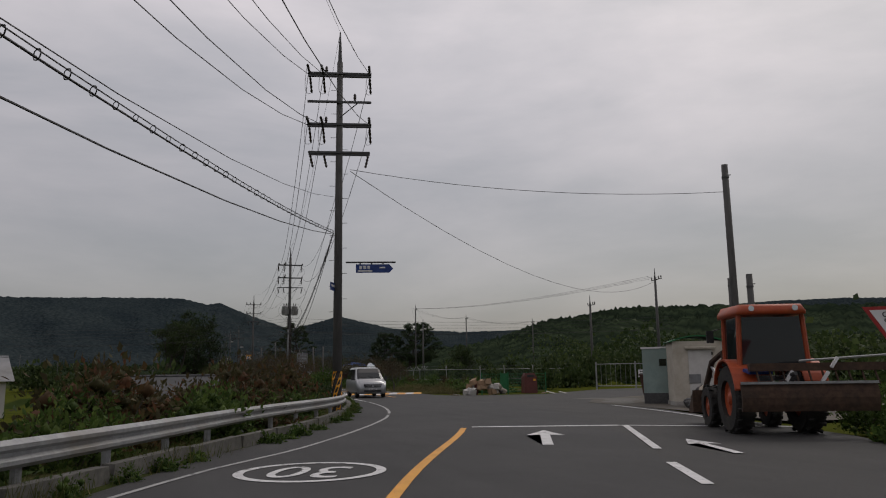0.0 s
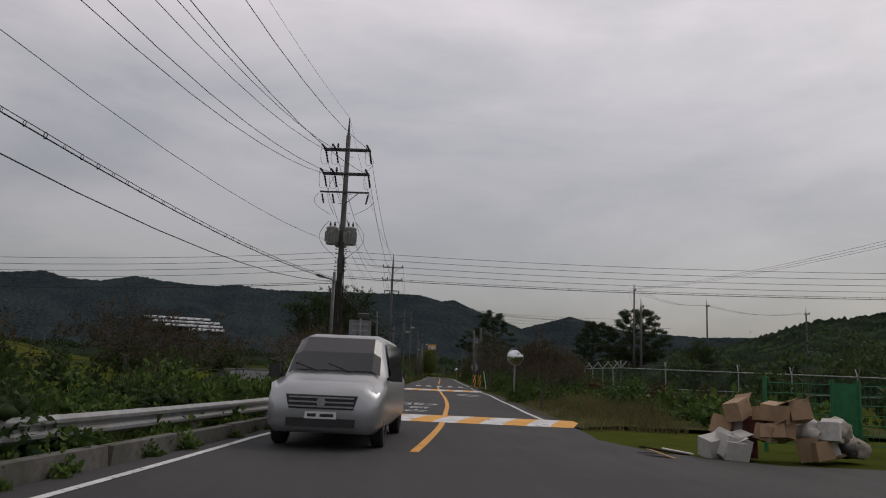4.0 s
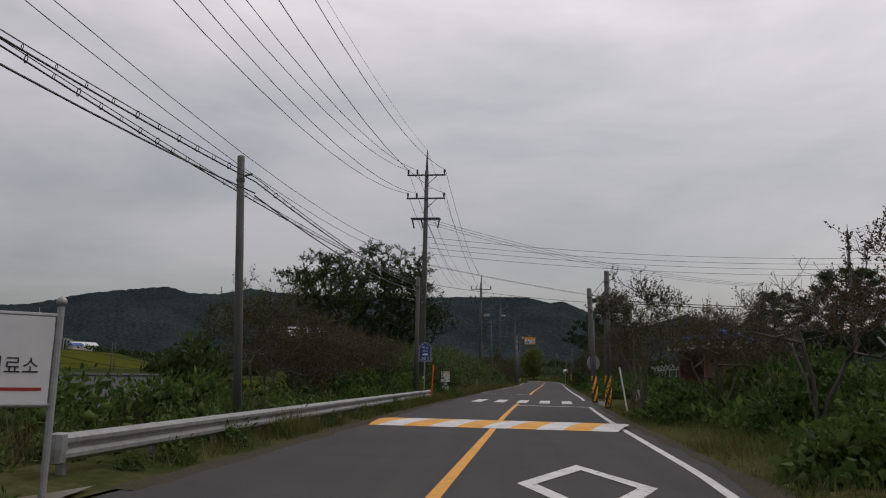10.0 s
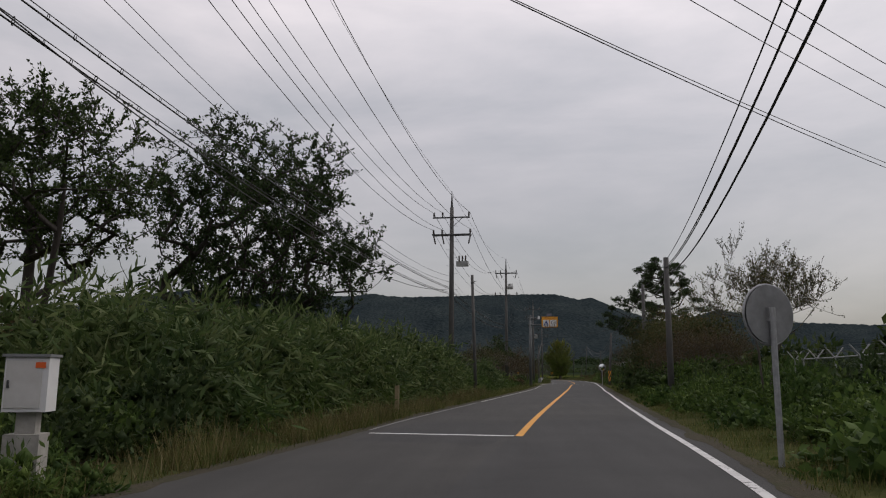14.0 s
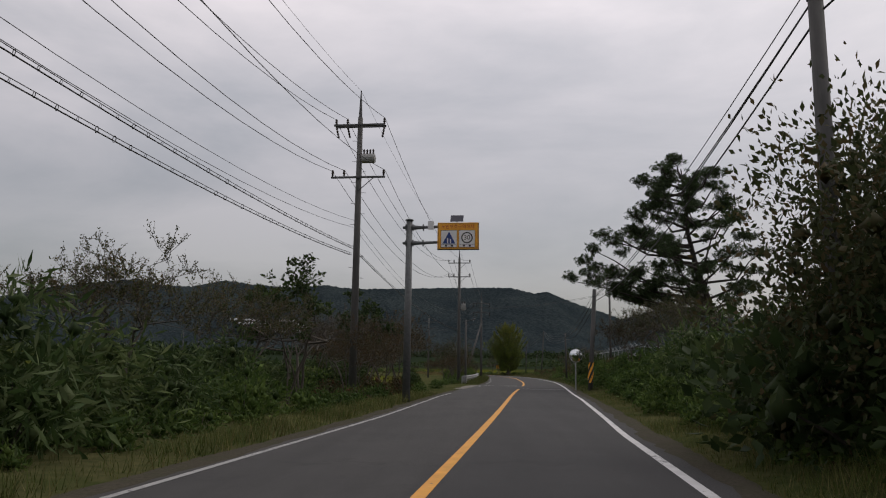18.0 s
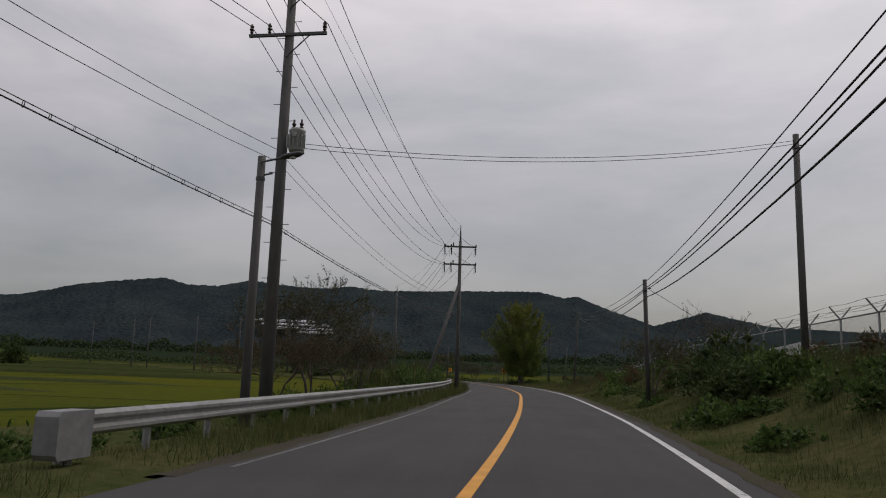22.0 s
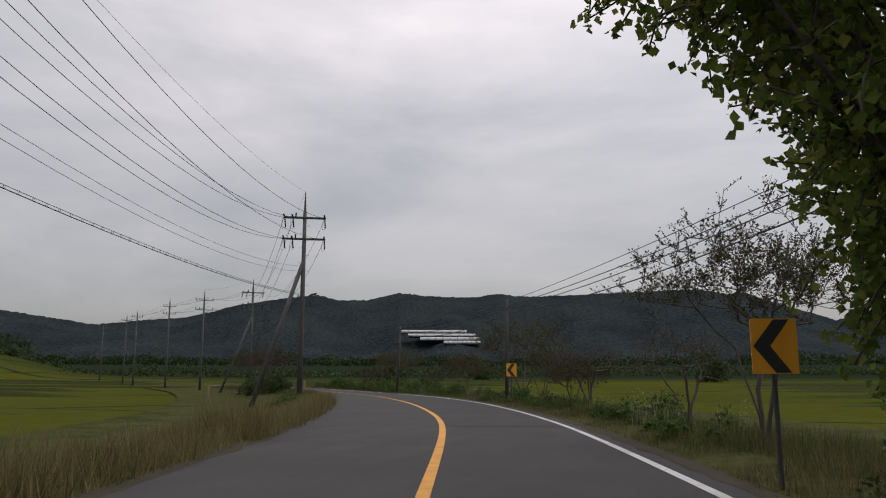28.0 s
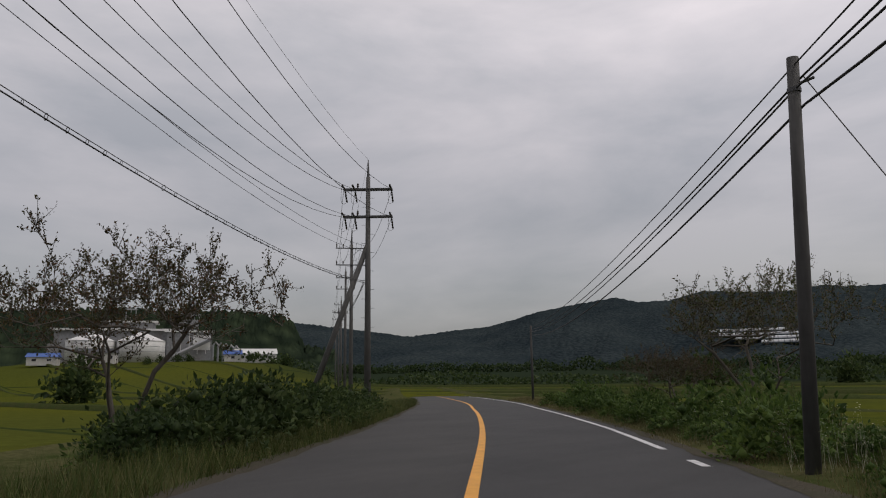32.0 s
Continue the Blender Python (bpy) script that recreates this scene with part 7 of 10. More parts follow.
part("lettering_bar", Kit().box((0.62, -0.013, 0.04), (0.1, 0.004, 0.12)).box((0.76, -0.013, 0.04), (0.1, 0.004, 0.12)).box((0.9, -0.013, 0.04), (0.09, 0.004, 0.12)).box((0.78, -0.013, -0.085), (0.5, 0.004, 0.05)).box((1.38, -0.013, 0.03), (0.2, 0.004, 0.05)), PAINT_WHITE, st, "pale bars of unread lettering")
for u in (0.6, 1.0, 1.4):
    part("clamp", Kit().box((u, 0, 0.185), (0.05, 0.03, 0.07)), DARK_STEEL, st)
st2 = thing("street_name_sign", "small blue street plate on the pole", "street sign", (-10.98, -31.95, 4.4), 60)
part("plate", Kit().box((-0.3, 0, 0), (0.6, 0.02, 0.28)), SIGN_BLUE, st2)
part("lettering_bar", Kit().box((-0.3, -0.013, 0.03), (0.4, 0.004, 0.08)), PAINT_WHITE, st2)


def hazard_band(x, y, r, z0, z1, lean=(0, 0)):
    """Black and yellow slanting warning bands round a pole's foot."""
    h = thing("pole_guard", "black and yellow striped guard round the pole foot", "pole guard", (x, y, 0), 0, "pole guards")
    n = 8
    for i in range(n):
        k, vs = Kit(), []
        for j in range(7):
            u = j / 6
            for e in (0, 1):
                a = 2 * math.pi * ((i + e) / n + u * 0.45)
                z = z0 + (z1 - z0) * u
                vs.append(((r + 0.012) * math.cos(a) + lean[0] * z, (r + 0.012) * math.sin(a) + lean[1] * z, z))
        k.add(vs, [(2 * j, 2 * j + 1, 2 * j + 3, 2 * j + 2) for j in range(6)])
        part("band", k, SIGN_YELLOW if i % 2 else BLACK, h, "yellow band" if i % 2 else "black band")
    return h


# ---- the low line on the right and odd poles ----
def plain_pole(x, y, top, r=0.13, lean=(0, 0), label="plain round wooden-grey service pole", mat_=None, cap=True):
    z0 = gz(x, y)
    p = thing("service_pole", label, "pole", (x, y, z0 - 0.1), 0, "service poles")
    h = top - z0 + 0.1
    part("post", Kit().tube([(0, 0, 0), (lean[0] * h / 2, lean[1] * h / 2, h / 2), (lean[0] * h, lean[1] * h, h)], [r, r * 0.9, r * 0.8], 12), mat_ or POLE_MAT, p, "", True)
    part("clamp", Kit().lathe([(r * 0.95, 0), (r * 0.95, 0.06)], (lean[0] * (h - 0.45), lean[1] * (h - 0.45), h - 0.5), 12), DARK_STEEL, p)
    part("hook", Kit().tube([(lean[0] * (h - 0.4), lean[1] * (h - 0.4), h - 0.4), (lean[0] * h + 0.25, lean[1] * (h - 0.4), h - 0.35)], 0.02, 6), DARK_STEEL, p)
    return p


RIGHT = [(6.7, 52.8, 5.7, (-0.03, 0.1)), (10.86, 85.7, 6.62, (0, 0)), (13.3, 108.4, 8.0, (0, 0)), (14.42, 143.2, 6.2, (0.06, 0)), (17.2, 179.8, 5.2, (-0.02, 0)), (18.2, 225.8, 7.7, (0.06, 0)), (16.45, 239.7, 5.7, (0.02, 0)), (2.15, 269.3, 5.2, (0.01, 0)), (-11.75, 291.45, 5.58, (0.045, 0)), (-40.0, 329.4, 5.6, (0, 0))]
for x, y, top, lean in RIGHT:
    plain_pole(x, y, top, 0.15 if y < 150 else 0.1, lean, mat_=POLE_MAT if y < 150 else POLE_DARK)
for i in range(len(RIGHT) - 1):
    a, b = RIGHT[i], RIGHT[i + 1]
    span = math.dist(a[:2], b[:2])
    for k, (dz, r_) in enumerate(((0.12, 0.012), (0.3, 0.016), (0.45, 0.016), (0.7, 0.02))):
        cable((a[0] + a[3][0] * a[2] + 0.1 * (k % 2), a[1] + a[3][1] * a[2], a[2] - dz), (b[0] + b[3][0] * b[2] + 0.1 * (k % 2), b[1] + b[3][1] * b[2], b[2] - dz), (0.25 if b[1] == 269.3 else 0.012 * span) + 0.1 * k, r_, "thick black service cable")
plain_pole(6.29, 45.7, 5.55, 0.13)
hazard_band(6.29, 45.7, 0.13, 0.1, 1.3)
hazard_band(6.7, 52.8, 0.14, 0.1, 1.3, (-0.03, 0.1))
hazard_band(14.42, 143.2, 0.16, 0.5, 1.7, (0.06, 0))
hazard_band(-10.9, -32.0, 0.17, 0.0, 1.5)
plain_pole(-2.88, 28.2, 5.25, 0.085, (-0.05, 0))
plain_pole(-1.72, 48.15, 5.5, 0.11)
plain_pole(1.54, 93.6, 6.9, 0.10, (-0.03, 0))
plain_pole(6.5, 163.4, 5.5, 0.1)
plain_pole(20.9, 173.5, 9.3, 0.12)
plain_pole(18.4, 243.0, 4.7, 0.05, (0.09, 0), "thin leaning service pole")
for a, b in (((-4.75, 11.0, 5.2), (-2.8, 28.1, 4.8)), ((-2.8, 28.1, 4.8), (-1.72, 48.15, 5.2)), ((-1.72, 48.15, 5.2), (-2.05, 54.4, 5.4))):
    lashed_cable(a, b, 0.25)
    cable((a[0], a[1], a[2] - 0.35), (b[0], b[1], b[2] - 0.3), 0.3, 0.014)


def lamp_head(at, turn, label):
    """A road lamp on a short bracket."""
    l = thing("street_lamp", label, "street lamp", at, turn, "street lamps")
    part("bracket", Kit().tube([(0, 0, 0), (0.2, 0, 0.06), (0.42, 0, 0.12)], 0.022, 7), DARK_STEEL, l)
    k = Kit()
    prof = [(0.02, -0.02), (0.09, 0.06), (0.12, 0.2), (0.11, 0.36), (0.03, 0.46)]
    k.lathe([(r_, h_) for r_, h_ in prof], (0, 0, 0), 14, "x")
    k.v = [(x + 0.4, y, z * 0.55 + 0.13 + x * 0.25) for x, y, z in k.v]
    part("housing", k, DARK_STEEL, l, "dark lamp housing", True)
    part("lens", Kit().lathe([(0.02, 0), (0.08, 0.02), (0.08, 0.05)], (0.62, 0, 0.1), 12), PAINT_WHITE, l)
    return l


lamp_head((-1.92, 54.3, 4.75), 0, "grey road lamp on the concrete pole")
lamp_head((6.52, 163.3, 5.35), 10, "grey road lamp on its own short pole")
lamp_head((-10.55, 271.6, 5.9), 12, "grey road lamp on the concrete pole")
lamp_head((-2.18, 54.3, 4.95), 165, "grey road lamp on the concrete pole")
plain_pole(-4.95, 10.4, 5.6, 0.085, (0.0, 0), "slim grey steel lamp pole", GREY_POST)
lamp_head((-4.95, 10.3, 5.2), 170, "grey lamp head on the slim pole")

# transformers and switchgear on the main line
transformer(POLES[2], -0.42, -0.3, 7.1)
transformer(POLES[2], 0.42, -0.3, 7.1)
transformer(POLES[2], -0.1, 0.42, 7.1)
# a dead creeper clinging to the pole by the lane mouth
CREEPER = surface("dead creeper", (0.022, 0.019, 0.015), (0.06, 0.05, 0.04), 16, 2, 0.95, relief=0.7, dist=0.02, vec=(1, 1, 0.3))
rc = random.Random(31)
k = Kit()
for i in range(30):
    a0, z0_, z1_ = rc.uniform(0, 6.28), rc.uniform(-0.2, 3.0), rc.uniform(4.2, 6.9)
    pts = []
    for j in range(9):
        z_ = z0_ + (z1_ - z0_) * j / 8
        r_ = 0.205 - 0.006 * z_ + rc.uniform(-0.01, 0.03)
        a_ = a0 + 0.5 * math.sin(j * 0.9 + i) + rc.uniform(-0.12, 0.12)
        pts.append((r_ * math.cos(a_), r_ * math.sin(a_), z_))
    k.tube(pts, 0.022, 5, False)
tagged(part("creeper", k, CREEPER, POLES[2], "dead brown creeper stems"), "dead brown creeper stems", "", "", "stuff")
transformer(POLES[6], 0.42, -0.1, 6.9, 0.2, 0.55)
rc = part("recloser", Kit().box((0.62, -0.1, 7.38), (0.66, 0.35, 0.26)), TANK_GREY, POLES[4], "grey switch box")
for k in range(3):
    part("bushing", Kit().lathe([(0.03, 0), (0.06, 0.06), (0.03, 0.1), (0.06, 0.16), (0.03, 0.2), (0.06, 0.26), (0.02, 0.34)], (0.44 + 0.18 * k, -0.1, 7.51), 8), INSULATOR, rc)
tk = part("switch_tank", Kit().lathe([(0.1, -0.3), (0.2, -0.27), (0.2, 0.27), (0.1, 0.3)], (0.42, -0.1, 10.1), 16, "x"), TANK_GREY, POLES[5], "grey switch tank")
for k in range(4):
    part("bushing", Kit().lathe([(0.03, 0), (0.05, 0.06), (0.03, 0.1), (0.05, 0.16), (0.02, 0.22)], (0.23 + 0.13 * k, -0.1, 10.28), 8), INSULATOR, tk)
for i, (bx, by, bz), zt in ((7, (5.6, 201.6, -0.6), 7.6), (9, (-13.0, 270.3, -0.6), 8.1), (10, (-37, 304.6, -0.4), 8.0)):
    x, y = LINE[i][0]
    solid("raking_strut", Kit().tube([(bx, by, bz), (x, y, zt)], [0.15, 0.12], 12), POLE_MAT, "dark leaning strut pole bracing the main pole", "pole", "strut poles", smooth=True)
# small spool insulators and looped leads at the transformer pole
k0 = Kit()
for j in range(6):
    for sx in (-1, 1):
        k0.lathe([(0.02, 0), (0.045, 0.03), (0.02, 0.06)], (sx * (0.22 + 0.02 * (j % 2)), -0.05, 5.9 + 0.2 * j), 7)
        k0.tube([(0, -0.05, 5.93 + 0.2 * j), (sx * 0.24, -0.05, 5.93 + 0.2 * j)], 0.012, 5)
tagged(part("secondary_rack", k0, INSULATOR, POLES[2], "rack of dark spool insulators"), kind="stuff")
for j, (x0, z0_, x1, z1_, b) in enumerate(((-1.1, 9.6, -0.55, 8.5, -0.5), (1.1, 9.6, 0.5, 8.5, 0.55), (-0.4, 10.5, -0.4, 8.5, -0.35), (-0.6, 8.2, -0.3, 6.6, -0.55), (0.6, 8.2, 0.3, 6.5, 0.6), (0.55, 11.7, 1.0, 10.6, 0.5))):
    pts = [(x0 + (x1 - x0) * t + b * math.sin(math.pi * t), -0.3, z0_ + (z1_ - z0_) * t) for t in (i / 10 for i in range(11))]
    part("lead", Kit().tube(pts, 0.009, 5, False), WIRE, POLES[2])
# service wires across the road
for dz in (0.0, 0.28, 0.56, 0.84):
    cable((-4.75, 11.0, 6.65 - dz), (34.0, 6.0, 7.1 - dz), 0.5, 0.009)
    cable((-4.75, 11.0, 6.62 - dz * 0.95), (-48.0, 5.0, 6.2 - dz), 1.3, 0.009)
lashed_cable((-4.75, 11.0, 5.5), (34.0, 6.0, 5.9), 0.4)
lashed_cable((-4.75, 11.0, 5.26), (-46.0, 4.0, 5.0), 1.15)
for dz, dx in ((0.0, 26), (0.3, 26.5), (0.58, 27), (0.9, 28)):
    cable((-2.05, 54.4, 8.5 - dz), (dx, 55.5, 7.95 - dz), 0.55, 0.009)
for k in (-0.6, 0.0, 0.6):
    cable((-2.05 - k * 0.5, 54.4 + k * 0.5, 9.4), (26.5 - k, 82.8 + k, 9.6), 0.8, 0.01)
cable((-2.05, 54.4, 6.0), (6.5, 53.4, 5.0), 0.12, 0.01)
cable((-2.05, 54.4, 7.05), (26.2, 83.0, 7.3), 0.6, 0.01)
cable((-2.05, 54.4, 7.0), (26.6, 82.4, 7.1), 0.6, 0.008)
for dz in (0.5, 0.62):
    cable((6.5, 53.4, 5.7 - dz), (24.0, 55.0, 5.6 - dz), 0.2, 0.02, "thick black service cable")
cable((6.29, 45.7, 5.3), (6.5, 53.4, 5.3), 0.06, 0.012)
for dz in (0.0, 0.12):
    cable((5.9, 166.9, 6.9 - dz), (20.9, 173.5, 9.1 - dz), 0.5, 0.009)
cable((-10.5, -32.0, 8.7), (2.1, -37.0, 7.7), 0.4, 0.01)
cable((-10.5, -32.1, 8.6), (28.6, 1.9, 10.0), 2.4, 0.012)
cable((2.1, -37.0, 8.0), (5.2, -33.5, 0.2), 0.05, 0.01, "straight stay wire of the pole")
cable((17.2, 179.6, 4.8), (22.0, 178.5, 1.7), 0.02, 0.009, "straight stay wire of the pole")
cable((2.3, 269.5, 5.0), (5.2, 268.0, -0.3), 0.02, 0.009, "straight stay wire of the pole")
cable((-11.5, 292.0, 5.5), (-8.4, 293.5, -0.3), 0.02, 0.009, "straight stay wire of the pole")


# ---- the works yard, parked vehicles and rubbish at the junction ----
SILVER = surface("silver car paint", (0.34, 0.35, 0.36), (0.40, 0.41, 0.42), 40, 0.7, 0.28, 0.6, relief=0.01, stain=(0.30, 0.30, 0.30), amount=0.4)
GLASS_DARK, _t, _b = shader("dark car glass", (0.012, 0.014, 0.016), 0.06, 0.0, 0.6)
TYRE = surface("tyre rubber", (0.014, 0.014, 0.014), (0.03, 0.029, 0.027), 20, 3, 0.9, relief=0.4, stain=(0.06, 0.052, 0.04), amount=0.4)
LAMP_GLASS, _t, _b = shader("lamp glass", (0.62, 0.64, 0.66), 0.08, 0.3, 0.6)
TRACTOR_ORANGE = surface("worn orange paint", (0.30, 0.045, 0.012), (0.40, 0.07, 0.018), 7, 1.2, 0.5, relief=0.06, stain=(0.20, 0.05, 0.022), amount=0.6)
RUST = surface("rusty iron", (0.045, 0.028, 0.02), (0.10, 0.06, 0.04), 9, 1.5, 0.85, 0.2, relief=0.4, stain=(0.03, 0.026, 0.022), amount=0.6)
CREAM = surface("cream cladding", (0.42, 0.385, 0.32), (0.52, 0.48, 0.41), 4, 0.9, 0.7, relief=0.1, stain=(0.30, 0.26, 0.20), amount=0.6)
MINT = surface("mint panel", (0.20, 0.27, 0.255), (0.27, 0.35, 0.33), 4, 1, 0.6, relief=0.06, stain=(0.15, 0.18, 0.16), amount=0.5)
DOOR_WHITE = surface("old white door", (0.48, 0.47, 0.45), (0.58, 0.57, 0.55), 4, 0.8, 0.6, relief=0.1, stain=(0.30, 0.26, 0.22), amount=0.6)
CARD = surface("cardboard", (0.26, 0.17, 0.10), (0.36, 0.25, 0.155), 6, 1.5, 0.85, relief=0.1, stain=(0.2, 0.13, 0.08), amount=0.5)
FOAM = surface("white packing foam", (0.36, 0.35, 0.33), (0.50, 0.49, 0.46), 10, 2, 0.85, relief=0.2, stain=(0.38, 0.35, 0.31), amount=0.5)
SACK = surface("pale woven sack", (0.20, 0.175, 0.14), (0.34, 0.30, 0.25), 8, 1.5, 0.85, relief=0.6, dist=0.02, stain=(0.25, 0.2, 0.15), amount=0.6)
DARK_SACK = surface("dark plastic sheet", (0.018, 0.018, 0.019), (0.05, 0.048, 0.046), 5, 1.5, 0.45, relief=0.5, dist=0.02)
MAROON = surface("maroon plastic", (0.085, 0.022, 0.018), (0.12, 0.034, 0.028), 6, 1.3, 0.55, relief=0.06, stain=(0.06, 0.022, 0.018), amount=0.5)
GREEN_STEEL = surface("green fence paint", (0.012, 0.10, 0.035), (0.02, 0.15, 0.055), 6, 1.5, 0.5, relief=0.05)
NET, nt_, nb_ = shader("chain-link wire", (0.05, 0.075, 0.06), 0.6, 0.4)
_co = nt_.nodes.new("ShaderNodeTexCoord")
_fs = []
for _rot in (45, -45):
    _mp = nt_.nodes.new("ShaderNodeMapping")
    _mp.inputs["Rotation"].default_value = (0, radians(_rot), 0)
    nt_.links.new(_co.outputs["Object"], _mp.inputs[0])
    _w = nt_.nodes.new("ShaderNodeTexWave")
    _w.wave_type, _w.bands_direction = "BANDS", "X"
    _w.inputs["Scale"].default_value = 4.5
    nt_.links.new(_mp.outputs[0], _w.inputs[0])
    _fs.append(_w.outputs["Fac"])
_mx = nt_.nodes.new("ShaderNodeMath")
_mx.operation = "MAXIMUM"
nt_.links.new(_fs[0], _mx.inputs[0])
nt_.links.new(_fs[1], _mx.inputs[1])
_cut = nt_.nodes.new("ShaderNodeMath")
_cut.operation = "GREATER_THAN"
_cut.inputs[1].default_value = 0.955
nt_.links.new(_mx.outputs[0], _cut.inputs[0])
_tr = nt_.nodes.new("ShaderNodeBsdfTransparent")
_ms = nt_.nodes.new("ShaderNodeMixShader")
nt_.links.new(_cut.outputs[0], _ms.inputs[0])
nt_.links.new(_tr.outputs[0], _ms.inputs[1])
nt_.links.new(nb_.outputs[0], _ms.inputs[2])
nt_.links.new(_ms.outputs[0], nt_.nodes["Material Output"].inputs[0])


def wheel(parent, x, y, r, w, rim_mat, rim=0.6, lugs=0):
    """A wheel on an axle along x."""
    t = Kit().lathe([(r * rim, -w / 2), (r * 0.93, -w / 2), (r, -w * 0.34), (r, w * 0.34), (r * 0.93, w / 2), (r * rim, w / 2), (r * rim * 0.98, 0), (r * rim, -w / 2)], (x, y, r), 28, "x", False)
    wh = part("wheel", t, TYRE, parent, "black tyre")
    s = 1 if x > 0 else -1
    part("rim", Kit().lathe([(r * rim, -w * 0.3), (r * rim, w * 0.3), (r * rim * 0.75, w * 0.22), (r * 0.2, w * 0.3), (r * 0.12, w * 0.42)] if s > 0 else [(r * 0.12, -w * 0.42), (r * 0.2, -w * 0.3), (r * rim * 0.75, -w * 0.22), (r * rim, -w * 0.3), (r * rim, w * 0.3)], (x, y, r), 20, "x"), rim_mat, wh)
    if lugs:
        k = Kit()
        for i in range(lugs):
            a = 2 * math.pi * i / lugs
            for sx in (-1, 1):
                k.box((x + sx * w * 0.24, y + math.cos(a + sx * 0.07) * r, r + math.sin(a + sx * 0.07) * r), (w * 0.5, 0.05, 0.07), pose(0, 0, 0, math.degrees(a), 0, 0) @ pose(0, 0, 0, 0, 0, sx * 24))
        part("tread_lugs", k, TYRE, wh)
    return wh


def loft(sections):
    k = Kit()
    m = len(sections[0])
    vs = [p for s in sections for p in s]
    fs = [(j * m + i, j * m + (i + 1) % m, (j + 1) * m + (i + 1) % m, (j + 1) * m + i) for j in range(len(sections) - 1) for i in range(m)]
    return k.add(vs, fs + [tuple(range(m))[::-1], tuple((len(sections) - 1) * m + i for i in range(m))])


def silver_van(at, turn):
    v = thing("van", "silver passenger van with dark windscreen and chrome grille", "van", (*at, 0), turn)

    def ring(s, hw, z0, belt, ht, top):
        half = [(hw * 0.86, z0), (hw, z0 + 0.14), (hw * 1.0, belt), (hw * 0.97, belt + 0.04), (ht, top - 0.09), (ht * 0.8, top)]
        return [(x, s, z) for x, z in half] + [(-x, s, z) for x, z in half[::-1]]

    body = loft([ring(0.0, 0.76, 0.34, 0.62, 0.70, 0.84), ring(0.1, 0.88, 0.26, 0.78, 0.78, 0.98), ring(0.5, 0.94, 0.24, 0.98, 0.82, 1.09), ring(0.98, 0.955, 0.24, 1.06, 0.83, 1.19), ring(1.35, 0.96, 0.24, 1.08, 0.80, 1.56), ring(1.78, 0.96, 0.24, 1.08, 0.76, 1.87), ring(2.3, 0.96, 0.24, 1.08, 0.75, 1.93), ring(4.4, 0.96, 0.26, 1.08, 0.75, 1.93), ring(4.95, 0.94, 0.3, 1.06, 0.72, 1.86), ring(5.12, 0.86, 0.4, 1.0, 0.66, 1.5)])
    part("body", body, SILVER, v, "silver body", True)
    screen = []
    for y in (1.03, 1.35, 1.72):
        top, ht = np.interp(y, (0.98, 1.35, 1.78), (1.19, 1.56, 1.87)), np.interp(y, (0.98, 1.35, 1.78), (0.83, 0.80, 0.76))
        screen += [(q * ht, y - 0.02, top + 0.02 - (0.076 if abs(q) > 0.9 else 0.0)) for q in (-0.97, -0.8, 0, 0.8, 0.97)]
    part("windscreen", Kit().add(screen, [(5 * r + c, 5 * r + c + 1, 5 * r + c + 6, 5 * r + c + 5) for r in range(2) for c in range(4)]), GLASS_DARK, v, "dark windscreen")
    for s in (-1, 1):
        part("side_window", Kit().add([(s * 0.957, 1.45, 1.16), (s * 0.957, 4.6, 1.16), (s * 0.79, 4.6, 1.8), (s * 0.79, 1.95, 1.8)], [(0, 1, 2, 3)[::s]]), GLASS_DARK, v, "dark side glass")
        hl = part("headlight", Kit().add([(s * 0.60, 0.035, 0.72), (s * 0.86, 0.16, 0.70), (s * 0.93, 0.42, 1.02), (s * 0.84, 0.36, 1.06), (s * 0.66, 0.10, 0.86)], [(0, 1, 2, 3, 4)[::s]]), LAMP_GLASS, v, "clear headlight")
        mr = part("door_mirror", Kit().box((s * 1.08, 1.2, 1.22), (0.2, 0.14, 0.24), None, 0.85), BLACK, v, "dark door mirror")
        part("mirror_arm", Kit().box((s * 0.97, 1.22, 1.14), (0.1, 0.08, 0.06)), BLACK, mr)
        part("fog_lamp", Kit().lathe([(0.05, -0.02), (0.05, 0.02)], (s * 0.66, 0.05, 0.46), 12, "y"), LAMP_GLASS, v)
        for y in (0.92, 4.05):
            wheel(v, s * 0.84, y, 0.335, 0.21, STEEL, 0.62)
    g = part("grille", Kit().add([(-0.52, 0.0, 0.64), (0.52, 0.0, 0.64), (0.58, 0.035, 0.86), (-0.58, 0.035, 0.86)], [(0, 1, 2, 3)]), BLACK, v, "black grille opening")
    for zz in (0.68, 0.75, 0.82):
        part("grille_bar", Kit().box((0, -0.005 + (zz - 0.64) * 0.12, zz), (1.04, 0.03, 0.025)), STEEL, g, "chrome bar")
    part("badge", Kit().lathe([(0.07, -0.012), (0.07, 0.012)], (0, -0.015, 0.75), 16, "y"), STEEL, g, "round chrome badge")
    part("lower_grille", Kit().box((0, 0.0, 0.43), (1.1, 0.09, 0.13)), BLACK, v)
    pl = part("number_plate", Kit().box((0, 0.0, 0.545), (0.5, 0.02, 0.11)), PAINT_WHITE, v, "white number plate")
    part("plate_bars", Kit().box((-0.14, -0.012, 0.545), (0.14, 0.004, 0.05)).box((0.1, -0.012, 0.545), (0.22, 0.004, 0.05)), BLACK, pl)
    for q in (g, pl):
        q.location.y -= 0.04
    for s in (-0.28, 0.3):
        part("wiper", Kit().tube([(s, 0.98, 1.24), (s - 0.42, 1.12, 1.375)], 0.012, 5), BLACK, v)
    return v


silver_van((-3.5, -11.3), -6)


